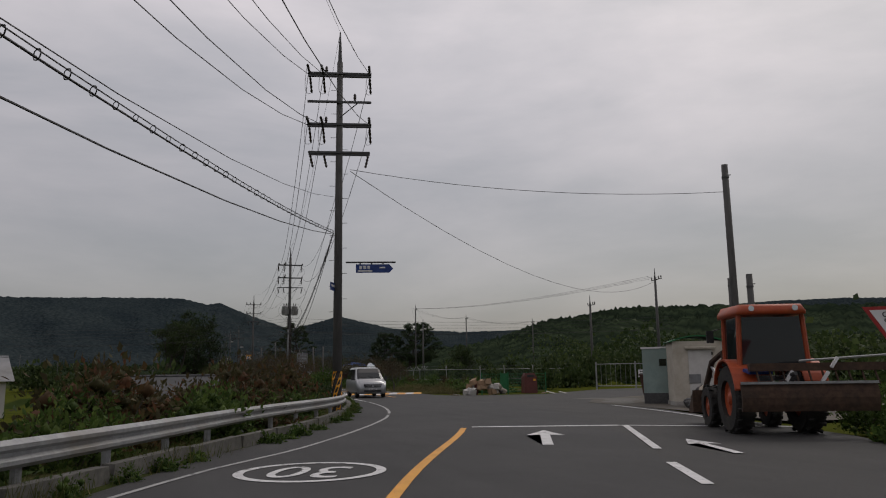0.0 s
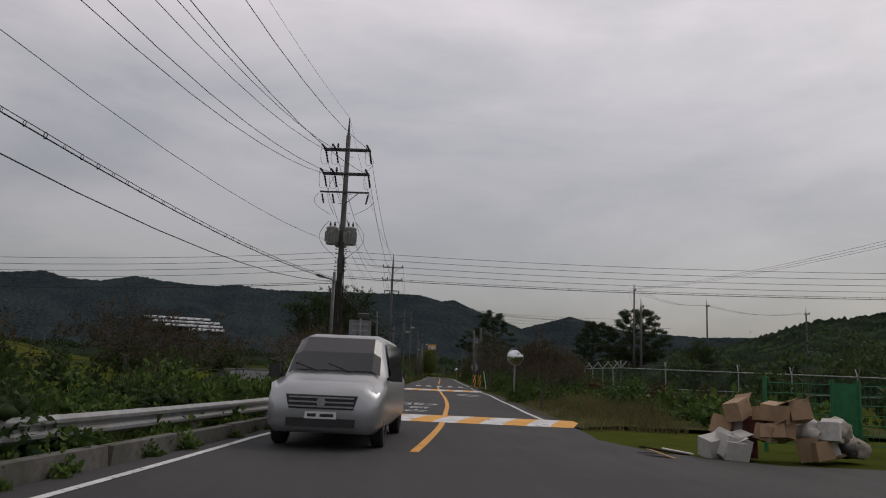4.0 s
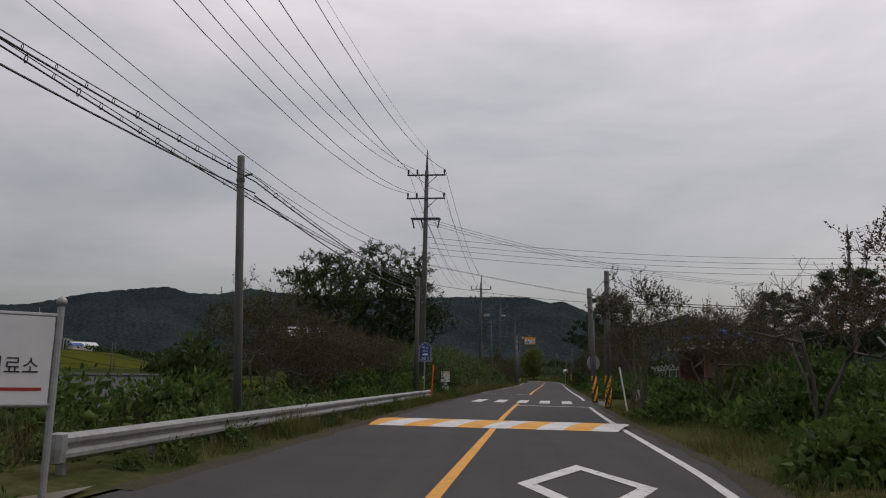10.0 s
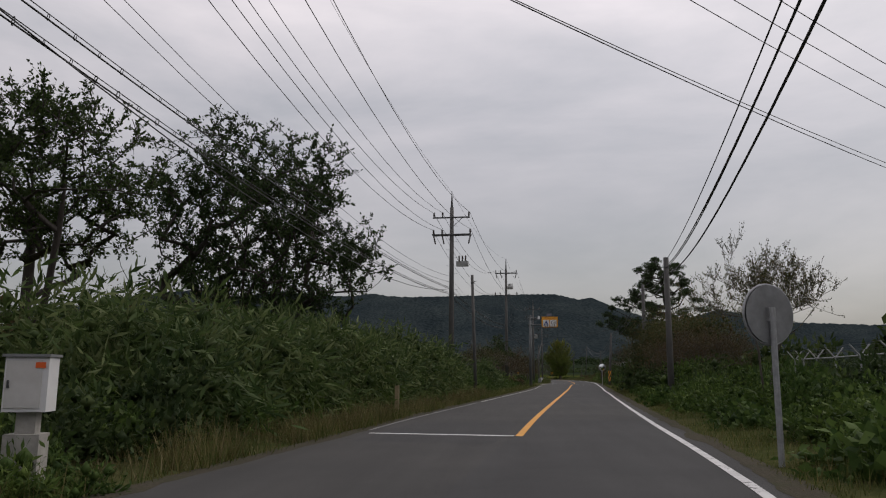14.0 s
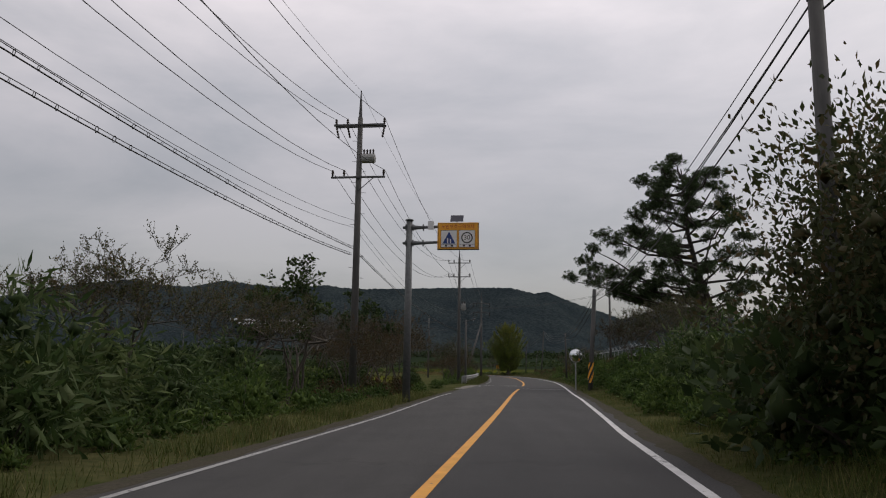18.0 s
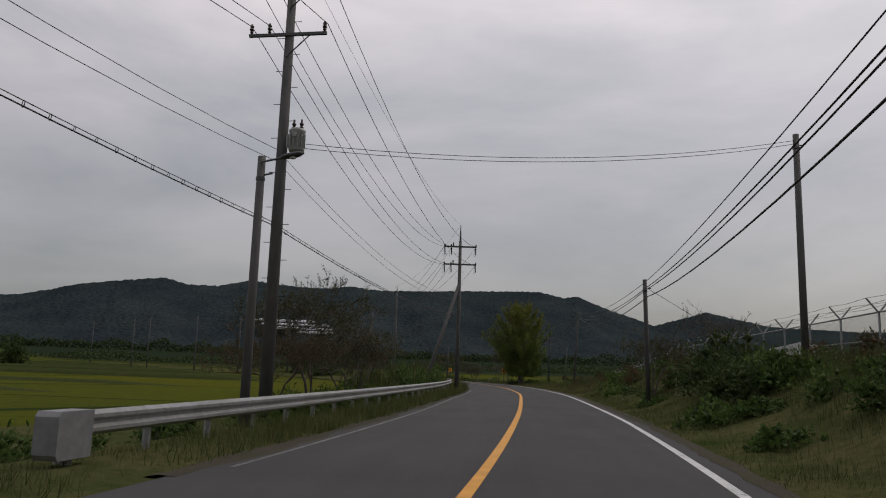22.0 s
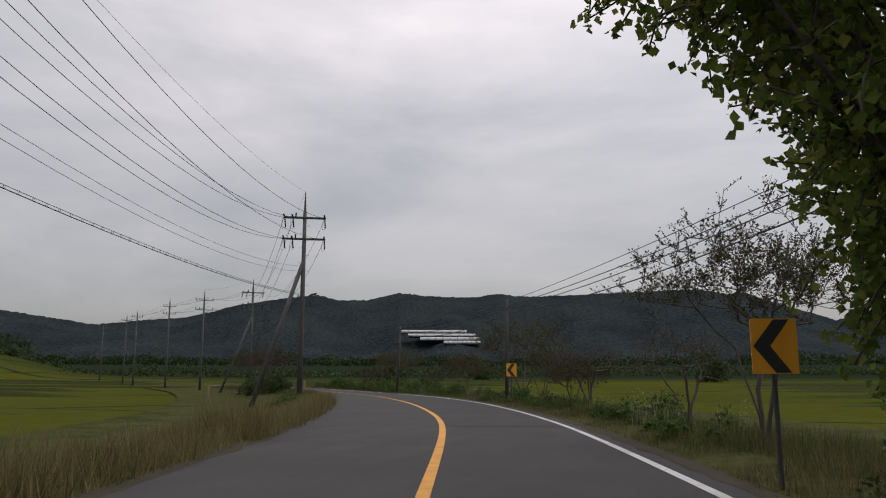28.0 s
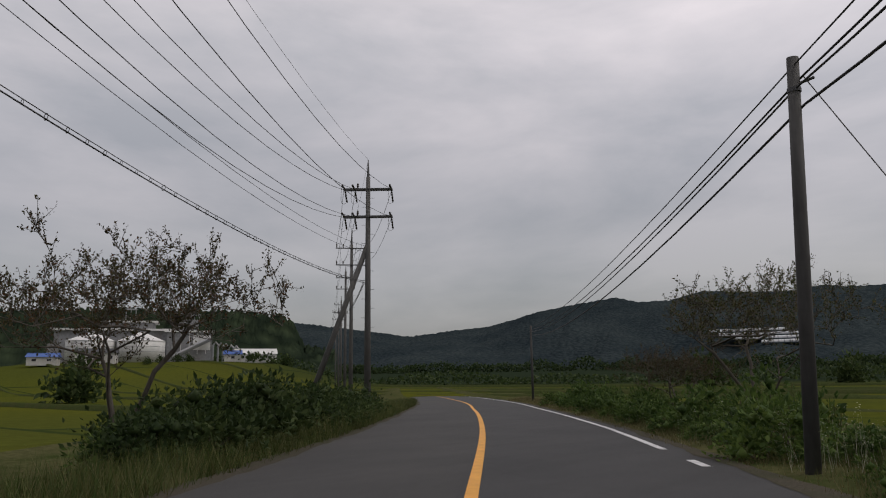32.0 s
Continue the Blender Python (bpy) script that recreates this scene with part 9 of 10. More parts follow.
def link_fence(points, height, label, arms=True, step=2.5):
    """A chain-link fence with forked arms for barbed wire."""
    f = thing("chain_link_fence", label, "fence", group="chain-link fences")
    line = spline(points, step)
    base = [(x, y, gz(x, y)) for x, y in line]
    for i, (x, y, z) in enumerate(base):
        po = part("post", Kit().tube([(x, y, z - 0.1), (x, y, z + height)], 0.032, 7), STEEL, f)
        if arms:
            a, b = base[max(i - 1, 0)], base[min(i + 1, len(base) - 1)]
            d = Vector((b[0] - a[0], b[1] - a[1], 0)).normalized()
            s = Vector((d.y, -d.x, 0))
            for q in (-1, 1):
                e = Vector((x, y, z + height)) + s * 0.3 * q + Vector((0, 0, 0.36))
                part("forked_arm", Kit().tube([(x, y, z + height - 0.02), e], 0.025, 6), STEEL, po)
    for i in range(len(base) - 1):
        (x0, y0, z0), (x1, y1, z1) = base[i], base[i + 1]
        part("top_rail", Kit().tube([(x0, y0, z0 + height), (x1, y1, z1 + height)], 0.024, 6), STEEL, f)
        part("mid_rail", Kit().tube([(x0, y0, z0 + height * 0.5), (x1, y1, z1 + height * 0.5)], 0.018, 5), STEEL, f)
        t = math.degrees(math.atan2(y1 - y0, x1 - x0))
        ln = math.dist((x0, y0), (x1, y1))
        net = part("mesh_panel", Kit().add([(0, 0, 0.05), (ln, 0, 0.05 + z1 - z0), (ln, 0, height + z1 - z0), (0, 0, height)], [(0, 1, 2, 3)]), NET, f, "wire mesh")
        net.matrix_basis = pose(x0, y0, z0, 0, 0, t)
        if arms:
            d = Vector((x1 - x0, y1 - y0, 0)).normalized()
            s = Vector((d.y, -d.x, 0))
            for q, r_ in ((-1, 1.0), (-1, 0.55), (1, 1.0), (1, 0.55)):
                o = s * 0.3 * q * r_ + Vector((0, 0, 0.36 * r_))
                part("barbed_wire", Kit().tube([(x0 + o.x, y0 + o.y, z0 + height + o.z), ((x0 + x1) / 2 + o.x, (y0 + y1) / 2 + o.y, (z0 + z1) / 2 + height + o.z - 0.04), (x1 + o.x, y1 + o.y, z1 + height + o.z)], 0.006, 4, False), DARK_STEEL, f)
    return f


link_fence([(9.5, 14.3), (15, 12.9), (25, 10.5)], 1.9, "green-grey chain-link fence with forked arms, overgrown")
link_fence([(9.5, 14.3), (10.2, 22), (11.5, 34)], 1.9, "chain-link fence half buried in creepers")
link_fence([(13.5, 57), (14.2, 70), (16.4, 86)], 1.7, "dark chain-link fence behind low creepers")
link_fence([beside(139, 9.6)[:2], beside(160, 9.4)[:2], beside(185, 9.6)[:2], beside(208, 10.4)[:2], beside(226, 12.5)[:2]], 1.45, "grey chain-link fence with forked barbed-wire arms on the bank")

# brick bus shelter with a blue tiled roof
sh = thing("bus_shelter", "brick bus shelter with cream fascia and blue tiled roof", "bus shelter", (11.45, 49.2, gz(11.45, 49.2) + 0.12), 4)
part("back_wall", Kit().box((1.3, 0, 1.15), (0.2, 3.6, 2.3)), BRICK, sh)
for y in (-1.7, 1.7):
    part("side_wall", Kit().box((0.1, y, 1.15), (2.2, 0.2, 2.3)), BRICK, sh, "brick wall")
part("slab", Kit().box((0.1, 0, -0.12), (2.8, 4.0, 0.5)), CONCRETE, sh)
fs_ = part("fascia", Kit().box((0.1, 0, 2.45), (3.0, 4.3, 0.34)), CREAM, sh, "cream fascia board")
for i, y in enumerate((-1.2, -0.35, 0.9)):
    part("lettering_bar", Kit().box((-1.405, y, 2.45), (0.01, 0.3, 0.1)), BLACK, fs_)
for i in range(4):
    part("lettering_bar", Kit().box((-0.8 + 0.6 * i, -2.155, 2.45), (0.22, 0.01, 0.1)), BLACK, fs_)
rf = part("roof", Kit().add([(-1.5, -2.25, 2.63), (1.7, -2.25, 2.63), (1.7, 2.25, 2.63), (-1.5, 2.25, 2.63), (0.1, -0.9, 3.2), (0.1, 0.9, 3.2)], [(0, 1, 4), (1, 2, 5, 4), (2, 3, 5), (3, 0, 4, 5), (3, 2, 1, 0)]), ROOF_BLUE, sh, "blue hipped roof")
for i in range(8):
    t = i / 8
    part("tile_course", Kit().tube([(-1.5 + 1.6 * t, -2.25 + 1.35 * t, 2.645 + 0.57 * t), (-1.5 + 1.6 * t, 2.25 - 1.35 * t, 2.645 + 0.57 * t)], 0.022, 5), ROOF_BLUE, rf)
    part("tile_course", Kit().tube([(-1.5 + 1.6 * t, -2.25 + 1.35 * t, 2.645 + 0.57 * t), (1.7 - 1.6 * t, -2.25 + 1.35 * t, 2.645 + 0.57 * t)], 0.022, 5), ROOF_BLUE, rf)
part("bench", Kit().box((0.95, 0, 0.45), (0.4, 2.8, 0.06)), BARK, sh, "wooden bench")
solid("leaning_pipe", Kit().tube([(0, 0, 0), (-0.28, 0.05, 1.75)], 0.03, 8), PAINT_WHITE, "white plastic pipe leaning in the weeds", "pipe", at=(6.55, 42.7, gz(6.55, 42.7) - 0.1))
MARKER_STONE = surface("yellowed marker stone", (0.16, 0.13, 0.07), (0.27, 0.22, 0.13), 8, 1.5, 0.9, relief=0.4, stain=(0.10, 0.085, 0.05), amount=0.6)
solid("stone_marker", Kit().box((0, 0, 0.4), (0.13, 0.13, 0.95), None, 0.9), MARKER_STONE, "weathered yellowish stone marker post", "marker stone", "marker stones", at=(0.44, 73.0, 0.0))
solid("stone_marker", Kit().box((0, 0, 0.3), (0.22, 0.22, 0.7), None, 0.85), CONCRETE, "weathered stone marker by the driveway", "marker stone", "marker stones", at=(8.9, 53.6, 0.0))
ub = thing("utility_box", "pale grey utility cabinet on a stand in the verge", "cabinet", (-1.04, 57.9, 0.1), 14)
part("stand", Kit().box((0.0, 0.02, 0.595), (0.2, 0.16, 0.23)), CONCRETE, ub, "concrete stand")
part("plinth", Kit().box((0.0, 0.0, 0.18), (0.36, 0.3, 0.6)), CONCRETE, ub)
part("body", Kit().box((0, 0, 1.0), (0.44, 0.3, 0.58)), PAINT_WHITE, ub)
part("door", Kit().box((-0.02, -0.156, 1.0), (0.36, 0.012, 0.5)), DOOR_WHITE, ub)
part("handle", Kit().box((-0.17, -0.17, 1.0), (0.02, 0.02, 0.08)), DARK_STEEL, ub)
part("cap", Kit().box((0, -0.01, 1.3), (0.48, 0.36, 0.03)), GREY_SHEET, ub)
part("warning_label", Kit().box((0.14, -0.166, 1.2), (0.1, 0.006, 0.06)), ORANGE_PLASTIC, ub, "orange warning label")
for x, y in ((-15.2, 281.4), (-24.1, 282.9)):
    solid("marker_post", Kit().box((0, 0, 0.55), (0.12, 0.11, 1.2), None, 0.9), MARKER_STONE, "yellowish stone marker among weeds", "marker post", "marker posts", at=(x, y, gz(x, y) - 0.05))


def gable_house(at, turn, size, wall_h, ridge_h, wall_mat, roof_mat, label, hip=0.0, windows=2):
    z = gz(*at)
    h = thing("house", label, "house", (*at, z), turn, "houses")
    w, d = size
    part("wall_shell", Kit().add([(sx * w / 2, sy * d / 2, z_) for z_ in (-0.5, wall_h) for sx, sy in ((-1, -1), (1, -1), (1, 1), (-1, 1))] + [(-w / 2 + hip, 0, ridge_h - 0.1), (w / 2 - hip, 0, ridge_h - 0.1)], [(0, 1, 5, 4), (1, 2, 6, 5), (2, 3, 7, 6), (3, 0, 4, 7), (4, 7, 8), (5, 9, 6)]), wall_mat, h)
    o = 0.4
    part("roof", Kit().add([(-w / 2 - o, -d / 2 - o, wall_h - 0.1), (w / 2 + o, -d / 2 - o, wall_h - 0.1), (w / 2 + o, d / 2 + o, wall_h - 0.1), (-w / 2 - o, d / 2 + o, wall_h - 0.1), (-w / 2 - o + hip, 0, ridge_h), (w / 2 + o - hip, 0, ridge_h)], [(0, 1, 5, 4), (2, 3, 4, 5), (3, 0, 4), (1, 2, 5), (3, 2, 1, 0)]), roof_mat, h)
    part("ridge_cap", Kit().tube([(-w / 2 - o + hip, 0, ridge_h), (w / 2 + o - hip, 0, ridge_h)], 0.09, 6), roof_mat, h)
    for i in range(windows):
        x = -w / 2 + w * (i + 0.5) / windows
        wn = part("window", Kit().box((x, -d / 2 - 0.02, wall_h * 0.55), (min(1.4, w / windows * 0.6), 0.06, wall_h * 0.4)), PAINT_WHITE, h, "white window frame")
        part("pane", Kit().box((x, -d / 2 - 0.055, wall_h * 0.55), (min(1.25, w / windows * 0.53), 0.02, wall_h * 0.34)), GLASS_DARK, wn)
    return h


gable_house((-13.4, 41.2), 62, (6.5, 4.6), 0.4, 1.6, WALL_PALE, ROOF_DARK, "low house below the road with dark tiled roof")
gable_house((-15.6, -14.6), 14, (5, 5), 1.2, 2.2, BRICK_RED, ROOF_DARK, "low brick-red outbuilding below the road")
gable_house((-30, -5), 15, (10, 6), 2.2, 3.6, WALL_PALE, SHEET_GREY, "low pale farm building behind the verge")

# the grain works across the paddies
WX, WY, WTURN, WSIZE = -266.5, 424.8, 56.0, 1.24
wz = gz(WX, WY)


def works_at(x, y):
    """A place by the works: x along its front, y towards the hill."""
    a = radians(WTURN)
    x, y = x * WSIZE, y * WSIZE
    return WX + x * math.cos(a) - y * math.sin(a), WY + x * math.sin(a) + y * math.cos(a)


for x, y in ((-12.6, -4.0), (0.6, -4.0)):
    p = works_at(x, y)
    s = thing("grain_silo", "round white steel silo with cone roof", "silo", (*p, wz - 0.5), 0, "silos")
    s.scale = (WSIZE,) * 3
    drum = part("drum", Kit().lathe([(6.5, 0), (6.5, 6.2), (6.4, 6.3)], (0, 0, 0), 36), TANK_WHITE, s, "white steel drum", True)
    for z in (1.6, 3.1, 4.6):
        part("hoop", Kit().lathe([(6.5, z - 0.05), (6.58, z), (6.5, z + 0.05)], (0, 0, 0), 36), STEEL, drum)
    part("cone_roof", Kit().lathe([(6.7, 6.2), (1.0, 8.7), (0.9, 9.0)], (0, 0, 0), 36), TANK_WHITE, s, "pale cone roof")
    part("hatch", Kit().lathe([(1.0, 8.9), (1.0, 9.6), (0.3, 9.9)], (0, 0, 0), 14), SHEET_GREY, s)
fac = thing("grain_works", "grey corrugated works building with towers and conveyors", "works", (WX, WY, wz - 0.5), WTURN)
fac.scale = (WSIZE,) * 3
for nm, c, s_ in (("long_hall", (-8.5, 12, 5), (31, 12, 10)), ("upper_hall", (-4, 12, 11.3), (14, 8, 2.6)), ("tower", (13.5, 9, 4.8), (13, 10, 9.6)), ("tower_head", (12.5, 10, 11.6), (6.4, 6, 4)), ("annex", (-22, 6, 3), (6, 6, 6))):
    part(nm, Kit().box(c, s_), SHEET_GREY, fac, "grey corrugated cladding")
for nm, c, s_ in (("hall_roof", (-8.5, 12, 10.3), (33, 14, 0.6)), ("upper_roof", (-4, 12, 12.9), (16, 9.4, 0.5)), ("tower_roof", (13.5, 9, 9.8), (14.4, 11, 0.5)), ("light_panel", (17, 3.9, 6.4), (5, 0.3, 4.4))):
    part(nm, Kit().box(c, s_), TANK_WHITE, fac, "pale sheet roof")
for k in range(5):
    part("wall_band", Kit().box((8.6 + 2.4 * k, 3.9, 6.2), (0.2, 0.25, 6.4)), TANK_WHITE, fac, "pale cladding rib")
    x = 20.3 + 1.5 * k
    part("duct", Kit().tube([(x, 4, 0), (x, 4, 5.6 - 0.3 * k), (x + 0.8, 4, 6.6 - 0.3 * k), (x + 1.6, 4, 5.6 - 0.3 * k)], 0.32, 8), STEEL, fac, "bent steel duct")
part("conveyor", Kit().tube([(8, 1, 1.5), (19.5, 2, 7.5)], 0.7, 6), STEEL, fac)
for x, z0, h in ((-4, 12.9, 4), (10.5, 13.4, 2.4), (14.5, 13.4, 2.0)):
    for sx in (-1.4, 0, 1.4):
        part("mast", Kit().tube([(x + sx, 11, z0), (x + sx, 11, z0 + h)], 0.14, 6), STEEL, fac)
    part("gantry", Kit().box((x, 11, z0 + h), (3.4, 1.2, 0.35)), STEEL, fac)
part("derrick", Kit().tube([(14.6, 9, 10), (12.6, 9, 20)], [0.35, 0.15], 6), STEEL, fac, "leaning lattice mast")
gable_house(works_at(-8.5, -22), WTURN, (12, 7), 3.2, 4.6, WALL_PALE, ROOF_DARK, "pale house with dark roof before the works", 0, 4)
gable_house(works_at(-20.5, -24), WTURN, (8.5, 6), 2.2, 3.4, WALL_PALE, ROOF_BLUE, "small shed with pale blue roof", 0, 2)
gable_house(works_at(33, 4), WTURN, (15, 8), 2.8, 4.8, TANK_WHITE, TANK_WHITE, "long white barn by the works", 0, 3)
gable_house(works_at(26, -3), WTURN, (6, 5), 2.6, 4.0, WALL_PALE, ROOF_BLUE, "pale shed with blue roof by the works", 0, 1)
E0 = (-9.0, 281.0, 1.2)
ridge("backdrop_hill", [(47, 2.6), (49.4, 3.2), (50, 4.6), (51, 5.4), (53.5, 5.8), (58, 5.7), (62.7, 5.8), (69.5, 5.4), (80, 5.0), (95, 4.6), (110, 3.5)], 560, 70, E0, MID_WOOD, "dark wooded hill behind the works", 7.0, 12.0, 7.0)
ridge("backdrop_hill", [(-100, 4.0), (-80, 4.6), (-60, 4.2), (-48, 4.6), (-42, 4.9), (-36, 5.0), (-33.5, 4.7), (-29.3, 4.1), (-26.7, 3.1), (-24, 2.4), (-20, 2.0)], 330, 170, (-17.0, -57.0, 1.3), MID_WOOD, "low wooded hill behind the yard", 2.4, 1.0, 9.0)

# long white film greenhouses on the far slope
SLOPE = np.array([q.co for q in MAIN_RIDGE.data.vertices]).reshape(22, -1, 3)
SLOPE_AZ = np.degrees(np.arctan2(-(SLOPE[3, :, 0] - 8), SLOPE[3, :, 1] - 140))
for el, a0, a1 in ((3.36, 18.8, 14.0), (3.10, 18.2, 13.3), (2.84, 17.3, 13.05), (2.58, 15.6, 12.95)):
    reach = []
    for a in np.linspace(a1, a0, 7):
        col = np.array([[np.interp(a, SLOPE_AZ, SLOPE[k, :, q]) for q in range(3)] for k in range(15)])
        out = np.hypot(col[:, 0] - 8, col[:, 1] - 140)
        reach.append(np.interp(el, np.degrees(np.arctan2(col[:, 2] - 1.3, out)), out))
    far = min(reach) - 25
    p = [np.array([8 - math.sin(radians(a)) * far, 140 + math.cos(radians(a)) * far]) for a in (a0, a1)]
    d = Vector((p[1][0] - p[0][0], p[1][1] - p[0][1], 0))
    z = 1.3 + far * math.tan(radians(el)) - 3
    g = thing("film_greenhouse", "long white film-covered greenhouse on the hillside", "greenhouse", (p[0][0], p[0][1], z), math.degrees(math.atan2(d.y, d.x)), "far greenhouses")
    part("film_cover", Kit().sweep([(-5, 0), (-5, 2.6), (-3.4, 5.0), (0, 6.0), (3.4, 5.0), (5, 2.6), (5, 0)], 0, d.length), VINYL, g)
    # same colour as the ridge, haze tint included
    part("terrace", Kit().sweep([(40, -3), (40, -0.2), (-6, -0.2), (-9, -3)], 1, d.length - 1), HAZE_WOOD, g, "dark haze-tinted grassed terrace")
    for k in range(1, 8):
        part("end_frame", Kit().sweep([(-5.2, 0), (-5.2, 2.7), (-3.5, 5.2), (0, 6.2), (3.5, 5.2), (5.2, 2.7), (5.2, 0)], d.length * k / 8, d.length * k / 8 + 1.6), SHEET_GREY, g, "grey hoop")
solid("film_greenhouse", Kit().sweep([(-2.6, 0), (-2.5, 1.2), (-1.6, 2.2), (0, 2.6), (1.6, 2.2), (2.5, 1.2), (2.6, 0)], 0, 16), VINYL, "small white film greenhouse behind the yard", "greenhouse", "far greenhouses", at=(17, -38, 0), turn=20)
solid("film_greenhouse", Kit().sweep([(-2.6, 0), (-2.5, 1.2), (-1.6, 2.2), (0, 2.6), (1.6, 2.2), (2.5, 1.2), (2.6, 0)], 0, 10), VINYL, "small white film greenhouse among trees", "greenhouse", "far greenhouses", at=(27, 190, 0.8), turn=70)

# grassy banks between the paddies
BANK = surface("bank grass", (0.034, 0.048, 0.016), (0.062, 0.074, 0.026), 5, 0.4, 0.95, relief=0.6, dist=0.05, stain=(0.07, 0.066, 0.03), amount=0.6, spec=0.0)
def paddy_bank(x0, y0, x1, y1, h, w):
    n = max(3, int(abs(x1 - x0) / 6))
    xs, ys = np.linspace(x0, x1, n), np.linspace(y0, y1, n) + np.sin(np.linspace(0, 9, n) + y0) * 0.8
    d, _ = from_road(xs, ys)
    keep = np.abs(d) > 15
    xs, ys = xs[keep], ys[keep]
    if len(xs) < 3:
        return
    z = ground_z(xs, ys)
    vs = [(x, y + o * w, q + k * h) for x, y, q, e in zip(xs, ys, z, np.minimum(1.0, np.minimum(np.arange(len(xs)), np.arange(len(xs))[::-1]) / 2.0)) for o, k in ((-0.5, -0.3), (-0.22, 1.2 * e - 0.3), (0.0, 1.3 * e - 0.3), (0.22, 1.2 * e - 0.3), (0.5, -0.3))]
    m = len(xs)
    k = Kit().add(vs, [(5 * i + j, 5 * i + 5 + j, 5 * i + 6 + j, 5 * i + 1 + j)[::1 if x1 > x0 else -1][::-1] for i in range(m - 1) for j in range(4)])
    solid("paddy_bank", k, BANK, "low grassy bank between two rice paddies", "field bank", "paddy banks", smooth=True)


rb_ = random.Random(21)
for i in range(15):
    y = 100 + 23 * i + rb_.uniform(-4, 4)
    paddy_bank(-12, y, -330, y + 46 + rb_.uniform(-8, 8), rb_.uniform(0.3, 0.55), 1.1)
for i in range(8):
    y = 235 + 24 * i + rb_.uniform(-4, 4)
    paddy_bank(16, y, 260, y + 30, rb_.uniform(0.3, 0.5), 1.1)

# field poles marching off across the paddies
FIELD = [(-50.5, 320.8, 13.2), (-67.4, 336.3, 14.0), (-90.0, 357.0, 14.4), (-98.4, 364.4, 14.4), (-124.4, 388.0, 14.6), (-96, 300, 10.5), (-120, 250, 9.5), (-160, 330, 12.5), (-88, 230, 9.2), (-130, 205, 9.4)]
for i, (x, y, top) in enumerate(FIELD):
    if i:
        utility_pole((x, y), top, 42, [(top - 1.3, 1.0, 0, "pin")] + ([(top - 2.5, 1.0, 0, "pin")] if i < 5 else []), label="far grey utility pole in the paddies", spike=0.6, steps=False)
for (x0, y0, a), (x1, y1, b) in zip(FIELD[:4], FIELD[1:5]):
    for f in (-0.8, 0.4, 0.8):
        for dz in (1.0, 2.2):
            cable((x0 + f * 0.75, y0 + f * 0.66, a - dz), (x1 + f * 0.75, y1 + f * 0.66, b - dz), 0.35, 0.012)
for x, y, top in ((28.65, 1.8, 11.3), (29.4, 14.5, 10.0), (33.7, 84.4, 15.5), (48.0, 92.0, 14.5), (62.0, 88.0, 13.6), (27.0, 62.0, 10.8)):
    utility_pole((x, y), top, 80, [(top - 1.1, 1.0, 0, "pin")], label="grey utility pole beyond the fence", steps=False)
for a, b in (((28.65, 1.8, 10.2), (33.7, 84.4, 14.4)), ((33.7, 84.4, 14.4), (48, 92, 13.4)), ((48, 92, 13.4), (62, 88, 12.5)), ((27, 62, 9.8), (33.7, 84.4, 14.0))):
    for f in (-0.7, 0, 0.7):
        cable((a[0] + f, a[1], a[2] + 0.3), (b[0] + f, b[1], b[2] + 0.3), 0.9, 0.011)

# trees and thickets farther off
PINE_FAR.put(36.0, 90.5, 0.8, 100, None, 1.0)
PINE_FAR.put(31.0, 96.0, 0.68, 200, None, 1.0)
BROAD_DENSE.put(40, 76, 0.7, 40)
FAR_MOUND = bush_mesh("far_mound", LEAF_DARK, (2.0, 2.0, 1.6), 620, 0.24, 0.13, 17)[0]
FAR_CO = np.array([q.co for q in FAR_MOUND.vertices])
FAR_TRI = np.array([list(q.vertices) for q in FAR_MOUND.polygons])
OUT = []


def thicket(mesh, x, y, scale, tall, out):
    """Keeps one mound of leaves for the joined thickets."""
    c, q = math.cos(x * 3 + y), math.sin(x * 3 + y)
    v = FAR_CO * np.array([scale, scale, scale * tall])
    out.append(np.stack([v[:, 0] * c - v[:, 1] * q + x, v[:, 0] * q + v[:, 1] * c + y, v[:, 2] + gz(x, y) - 0.05], 1))


for x, y, s in ((24, 20, 1.6), (27, 30, 2.0), (22, 38, 1.8), (30, 44, 2.1), (20, 62, 1.8), (26, 72, 2.2), (22, 88, 2.0), (30, 60, 2.0), (16, 2, 1.3), (21, 6, 1.6), (26, 10, 1.9), (30, -2, 1.8), (34, 6, 2.2), (25, -9, 1.2), (38, 20, 2.3), (14, 8, 1.2), (18, 26, 1.5), (16, 34, 1.4), (40, -14, 2.0), (46, -4, 2.4), (35, 32, 2.2), (44, 50, 2.5), (19, 98, 1.8), (25, 106, 2.0), (20, 114, 1.8), (27, 118, 2.2), (24, 130, 1.8), (30, 143, 1.8)):
    thicket(FAR_MOUND, x, y, s, 1.15, OUT)
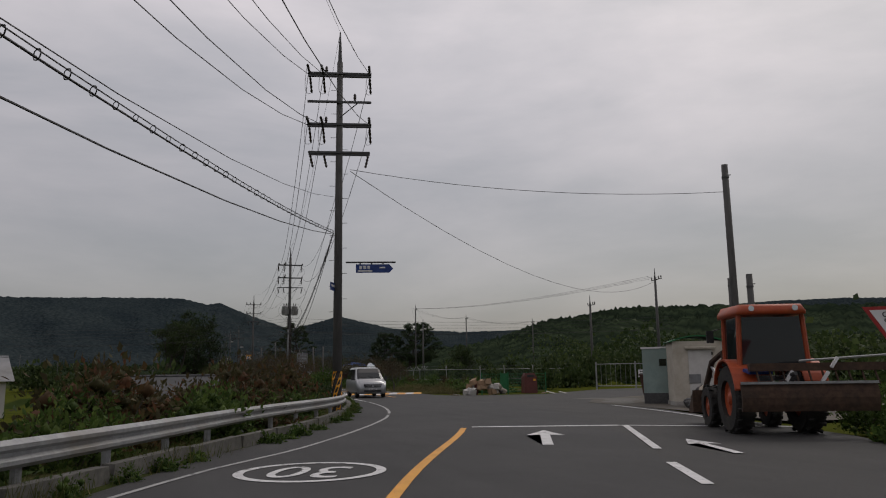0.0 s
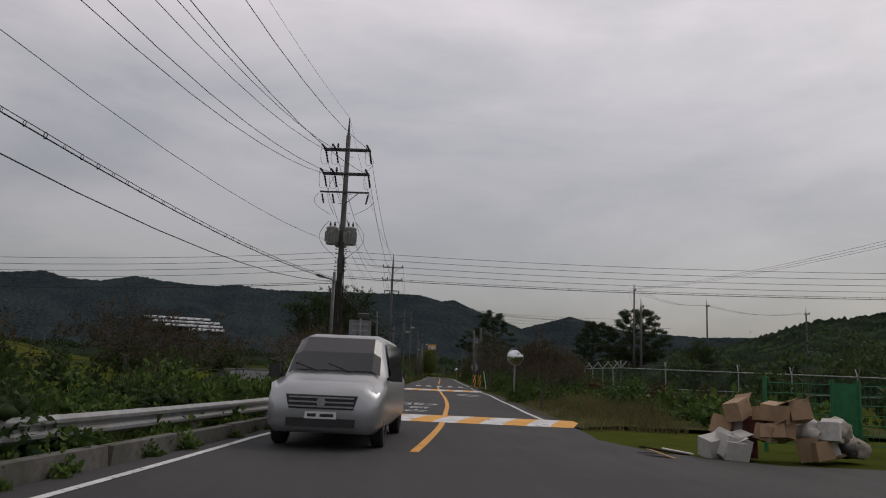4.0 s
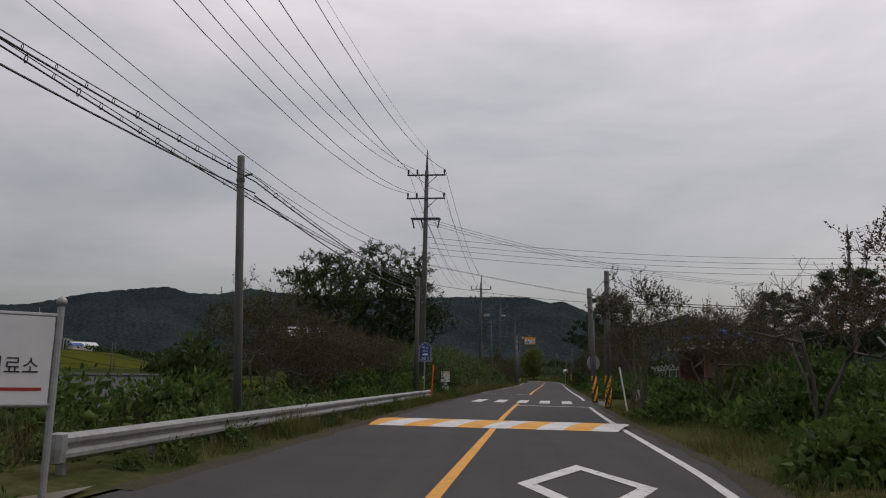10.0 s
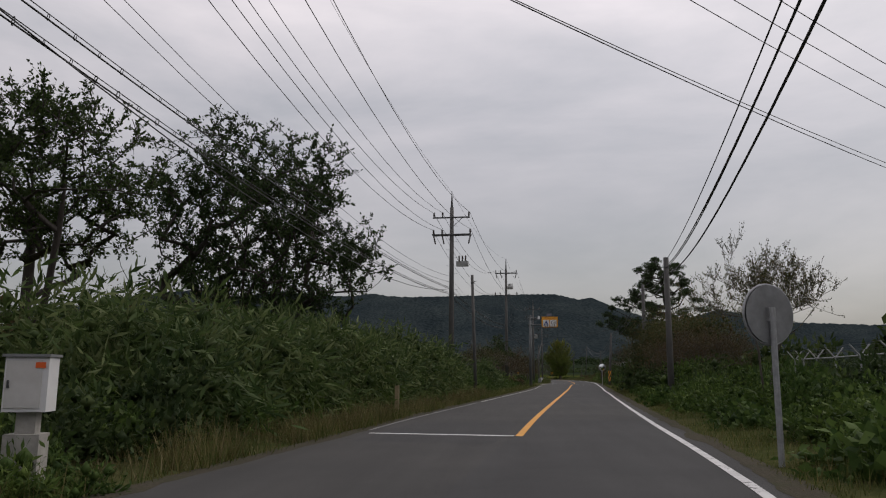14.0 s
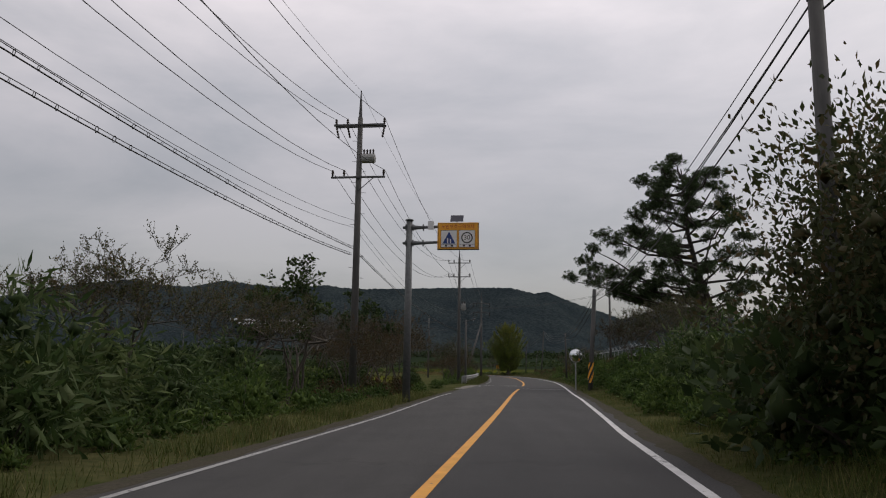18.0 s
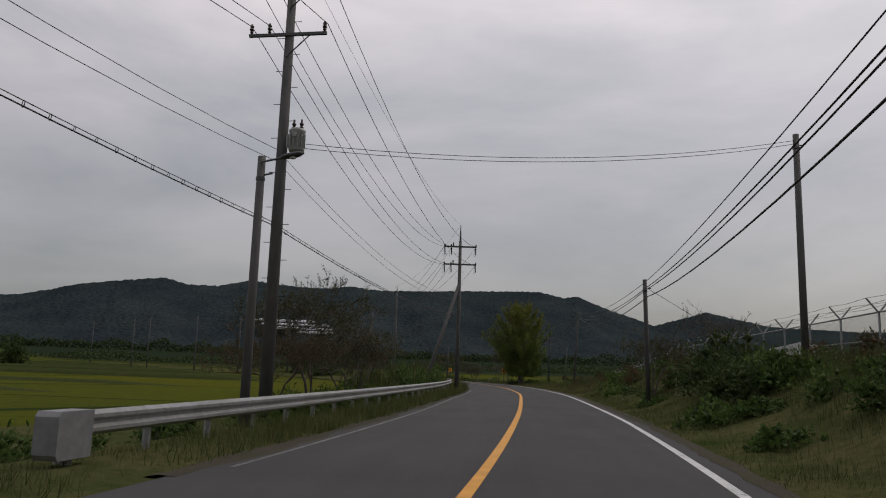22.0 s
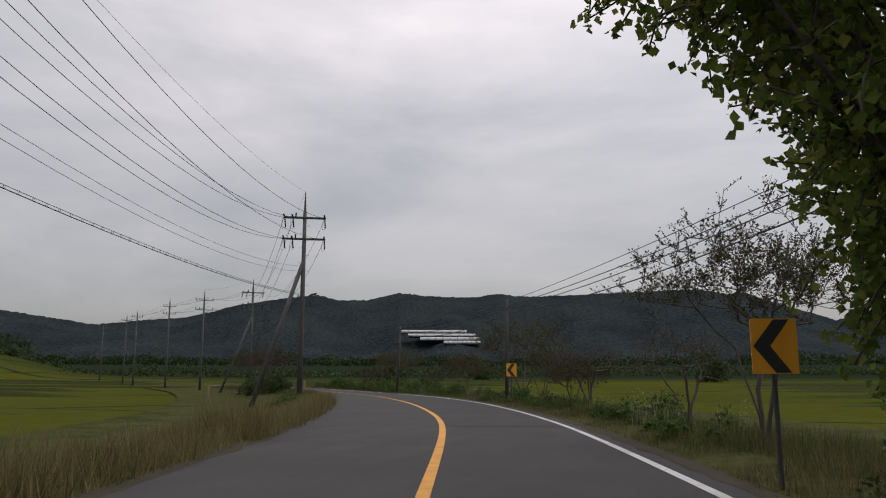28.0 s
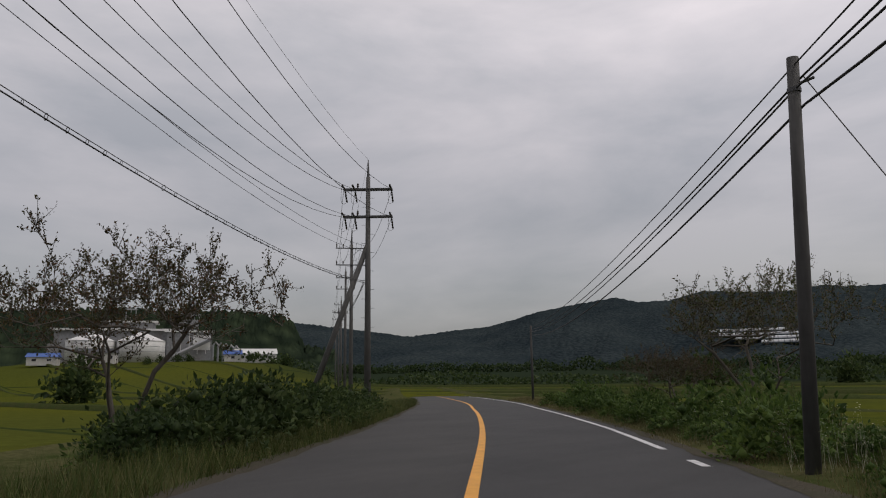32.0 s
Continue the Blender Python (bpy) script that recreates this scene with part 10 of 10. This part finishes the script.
for x, y, s in ((-22, 72, 2.2), (-26, 86, 2.6), (-18, 95, 2.0), (-30, 60, 2.4), (-24, 28, 1.5), (-34, 40, 2.2), (-45, 52, 2.4), (-28, 108, 2.0), (-40, 120, 2.4), (-16, -10, 1.8), (-26, -30, 2.2), (-34, -20, 2.4), (-20, 12, 1.6), (-70, 180, 3.0), (-78, 190, 3.2), (-95, 286, 3.4), (-104, 292, 3.6), (-112, 330, 4.0), (-60, 420, 4.0), (-40, 440, 3.6), (20, 430, 4.2), (60, 410, 4.0), (110, 390, 4.4), (150, 300, 3.6), (170, 250, 3.6), (-244, 426, 1.6), (-248, 433, 1.7), (-241, 418, 1.5), (-237, 411, 1.4), (-230, 446, 1.8), (-218, 452, 2.4), (-208, 462, 2.8)):
    thicket(FAR_MOUND, x, y, s, 1.1, OUT)
thick_f = np.concatenate([FAR_TRI + i * len(FAR_CO) for i in range(len(OUT))])
solid("far_thicket", array_mesh("far_thicket", np.concatenate(OUT), thick_f), LEAF_DARK, "dark green thickets farther from the road", "thicket", kind="stuff")


def far_hedge(name, pts, n, size, label, seed, leaf=1.7):
    """Rows of small far trees: one mass of leaf clumps."""
    r = np.random.default_rng(seed)
    line = spline(pts, 6.0)
    i = r.integers(0, len(line), n)
    base = line[i] + r.normal(size=(n, 2)) * 6
    lump = hills(base[:, 0], base[:, 1], 22, seed)
    hgt = size * (0.75 + 0.9 * lump)
    c = np.stack([base[:, 0], base[:, 1], ground_z(base[:, 0], base[:, 1]) + np.maximum(r.random(n) ** 0.7 * hgt, 0.1)], 1)
    me = leaves_mesh(name, c, r.normal(size=(n, 3)) + np.array([0, 0, 0.3]), leaf, leaf * 0.75, r, LEAF_DARK)
    return solid(name, me, LEAF_DARK, label, "far trees", kind="stuff")


far_hedge("far_woods", [(-420, 470), (-300, 460), (-180, 470), (-60, 520), (80, 560), (220, 520), (360, 430)], 15000, 3.4, "dark line of far trees along the fields", 3, 1.2)
far_hedge("far_woods", [(60, 40), (90, 90), (100, 150), (120, 220), (180, 300)], 14000, 8, "green scrub and trees beyond the fence", 4, 0.9)
far_hedge("far_woods", [(34, -32), (56, -8), (66, 30), (64, 70)], 22000, 6.5, "green trees behind the yard", 5, 0.55)
far_hedge("far_woods", [(-560, 800), (-300, 860), (0, 900), (300, 860)], 16000, 9, "far dark tree belt at the mountain's foot", 6, 2.2)
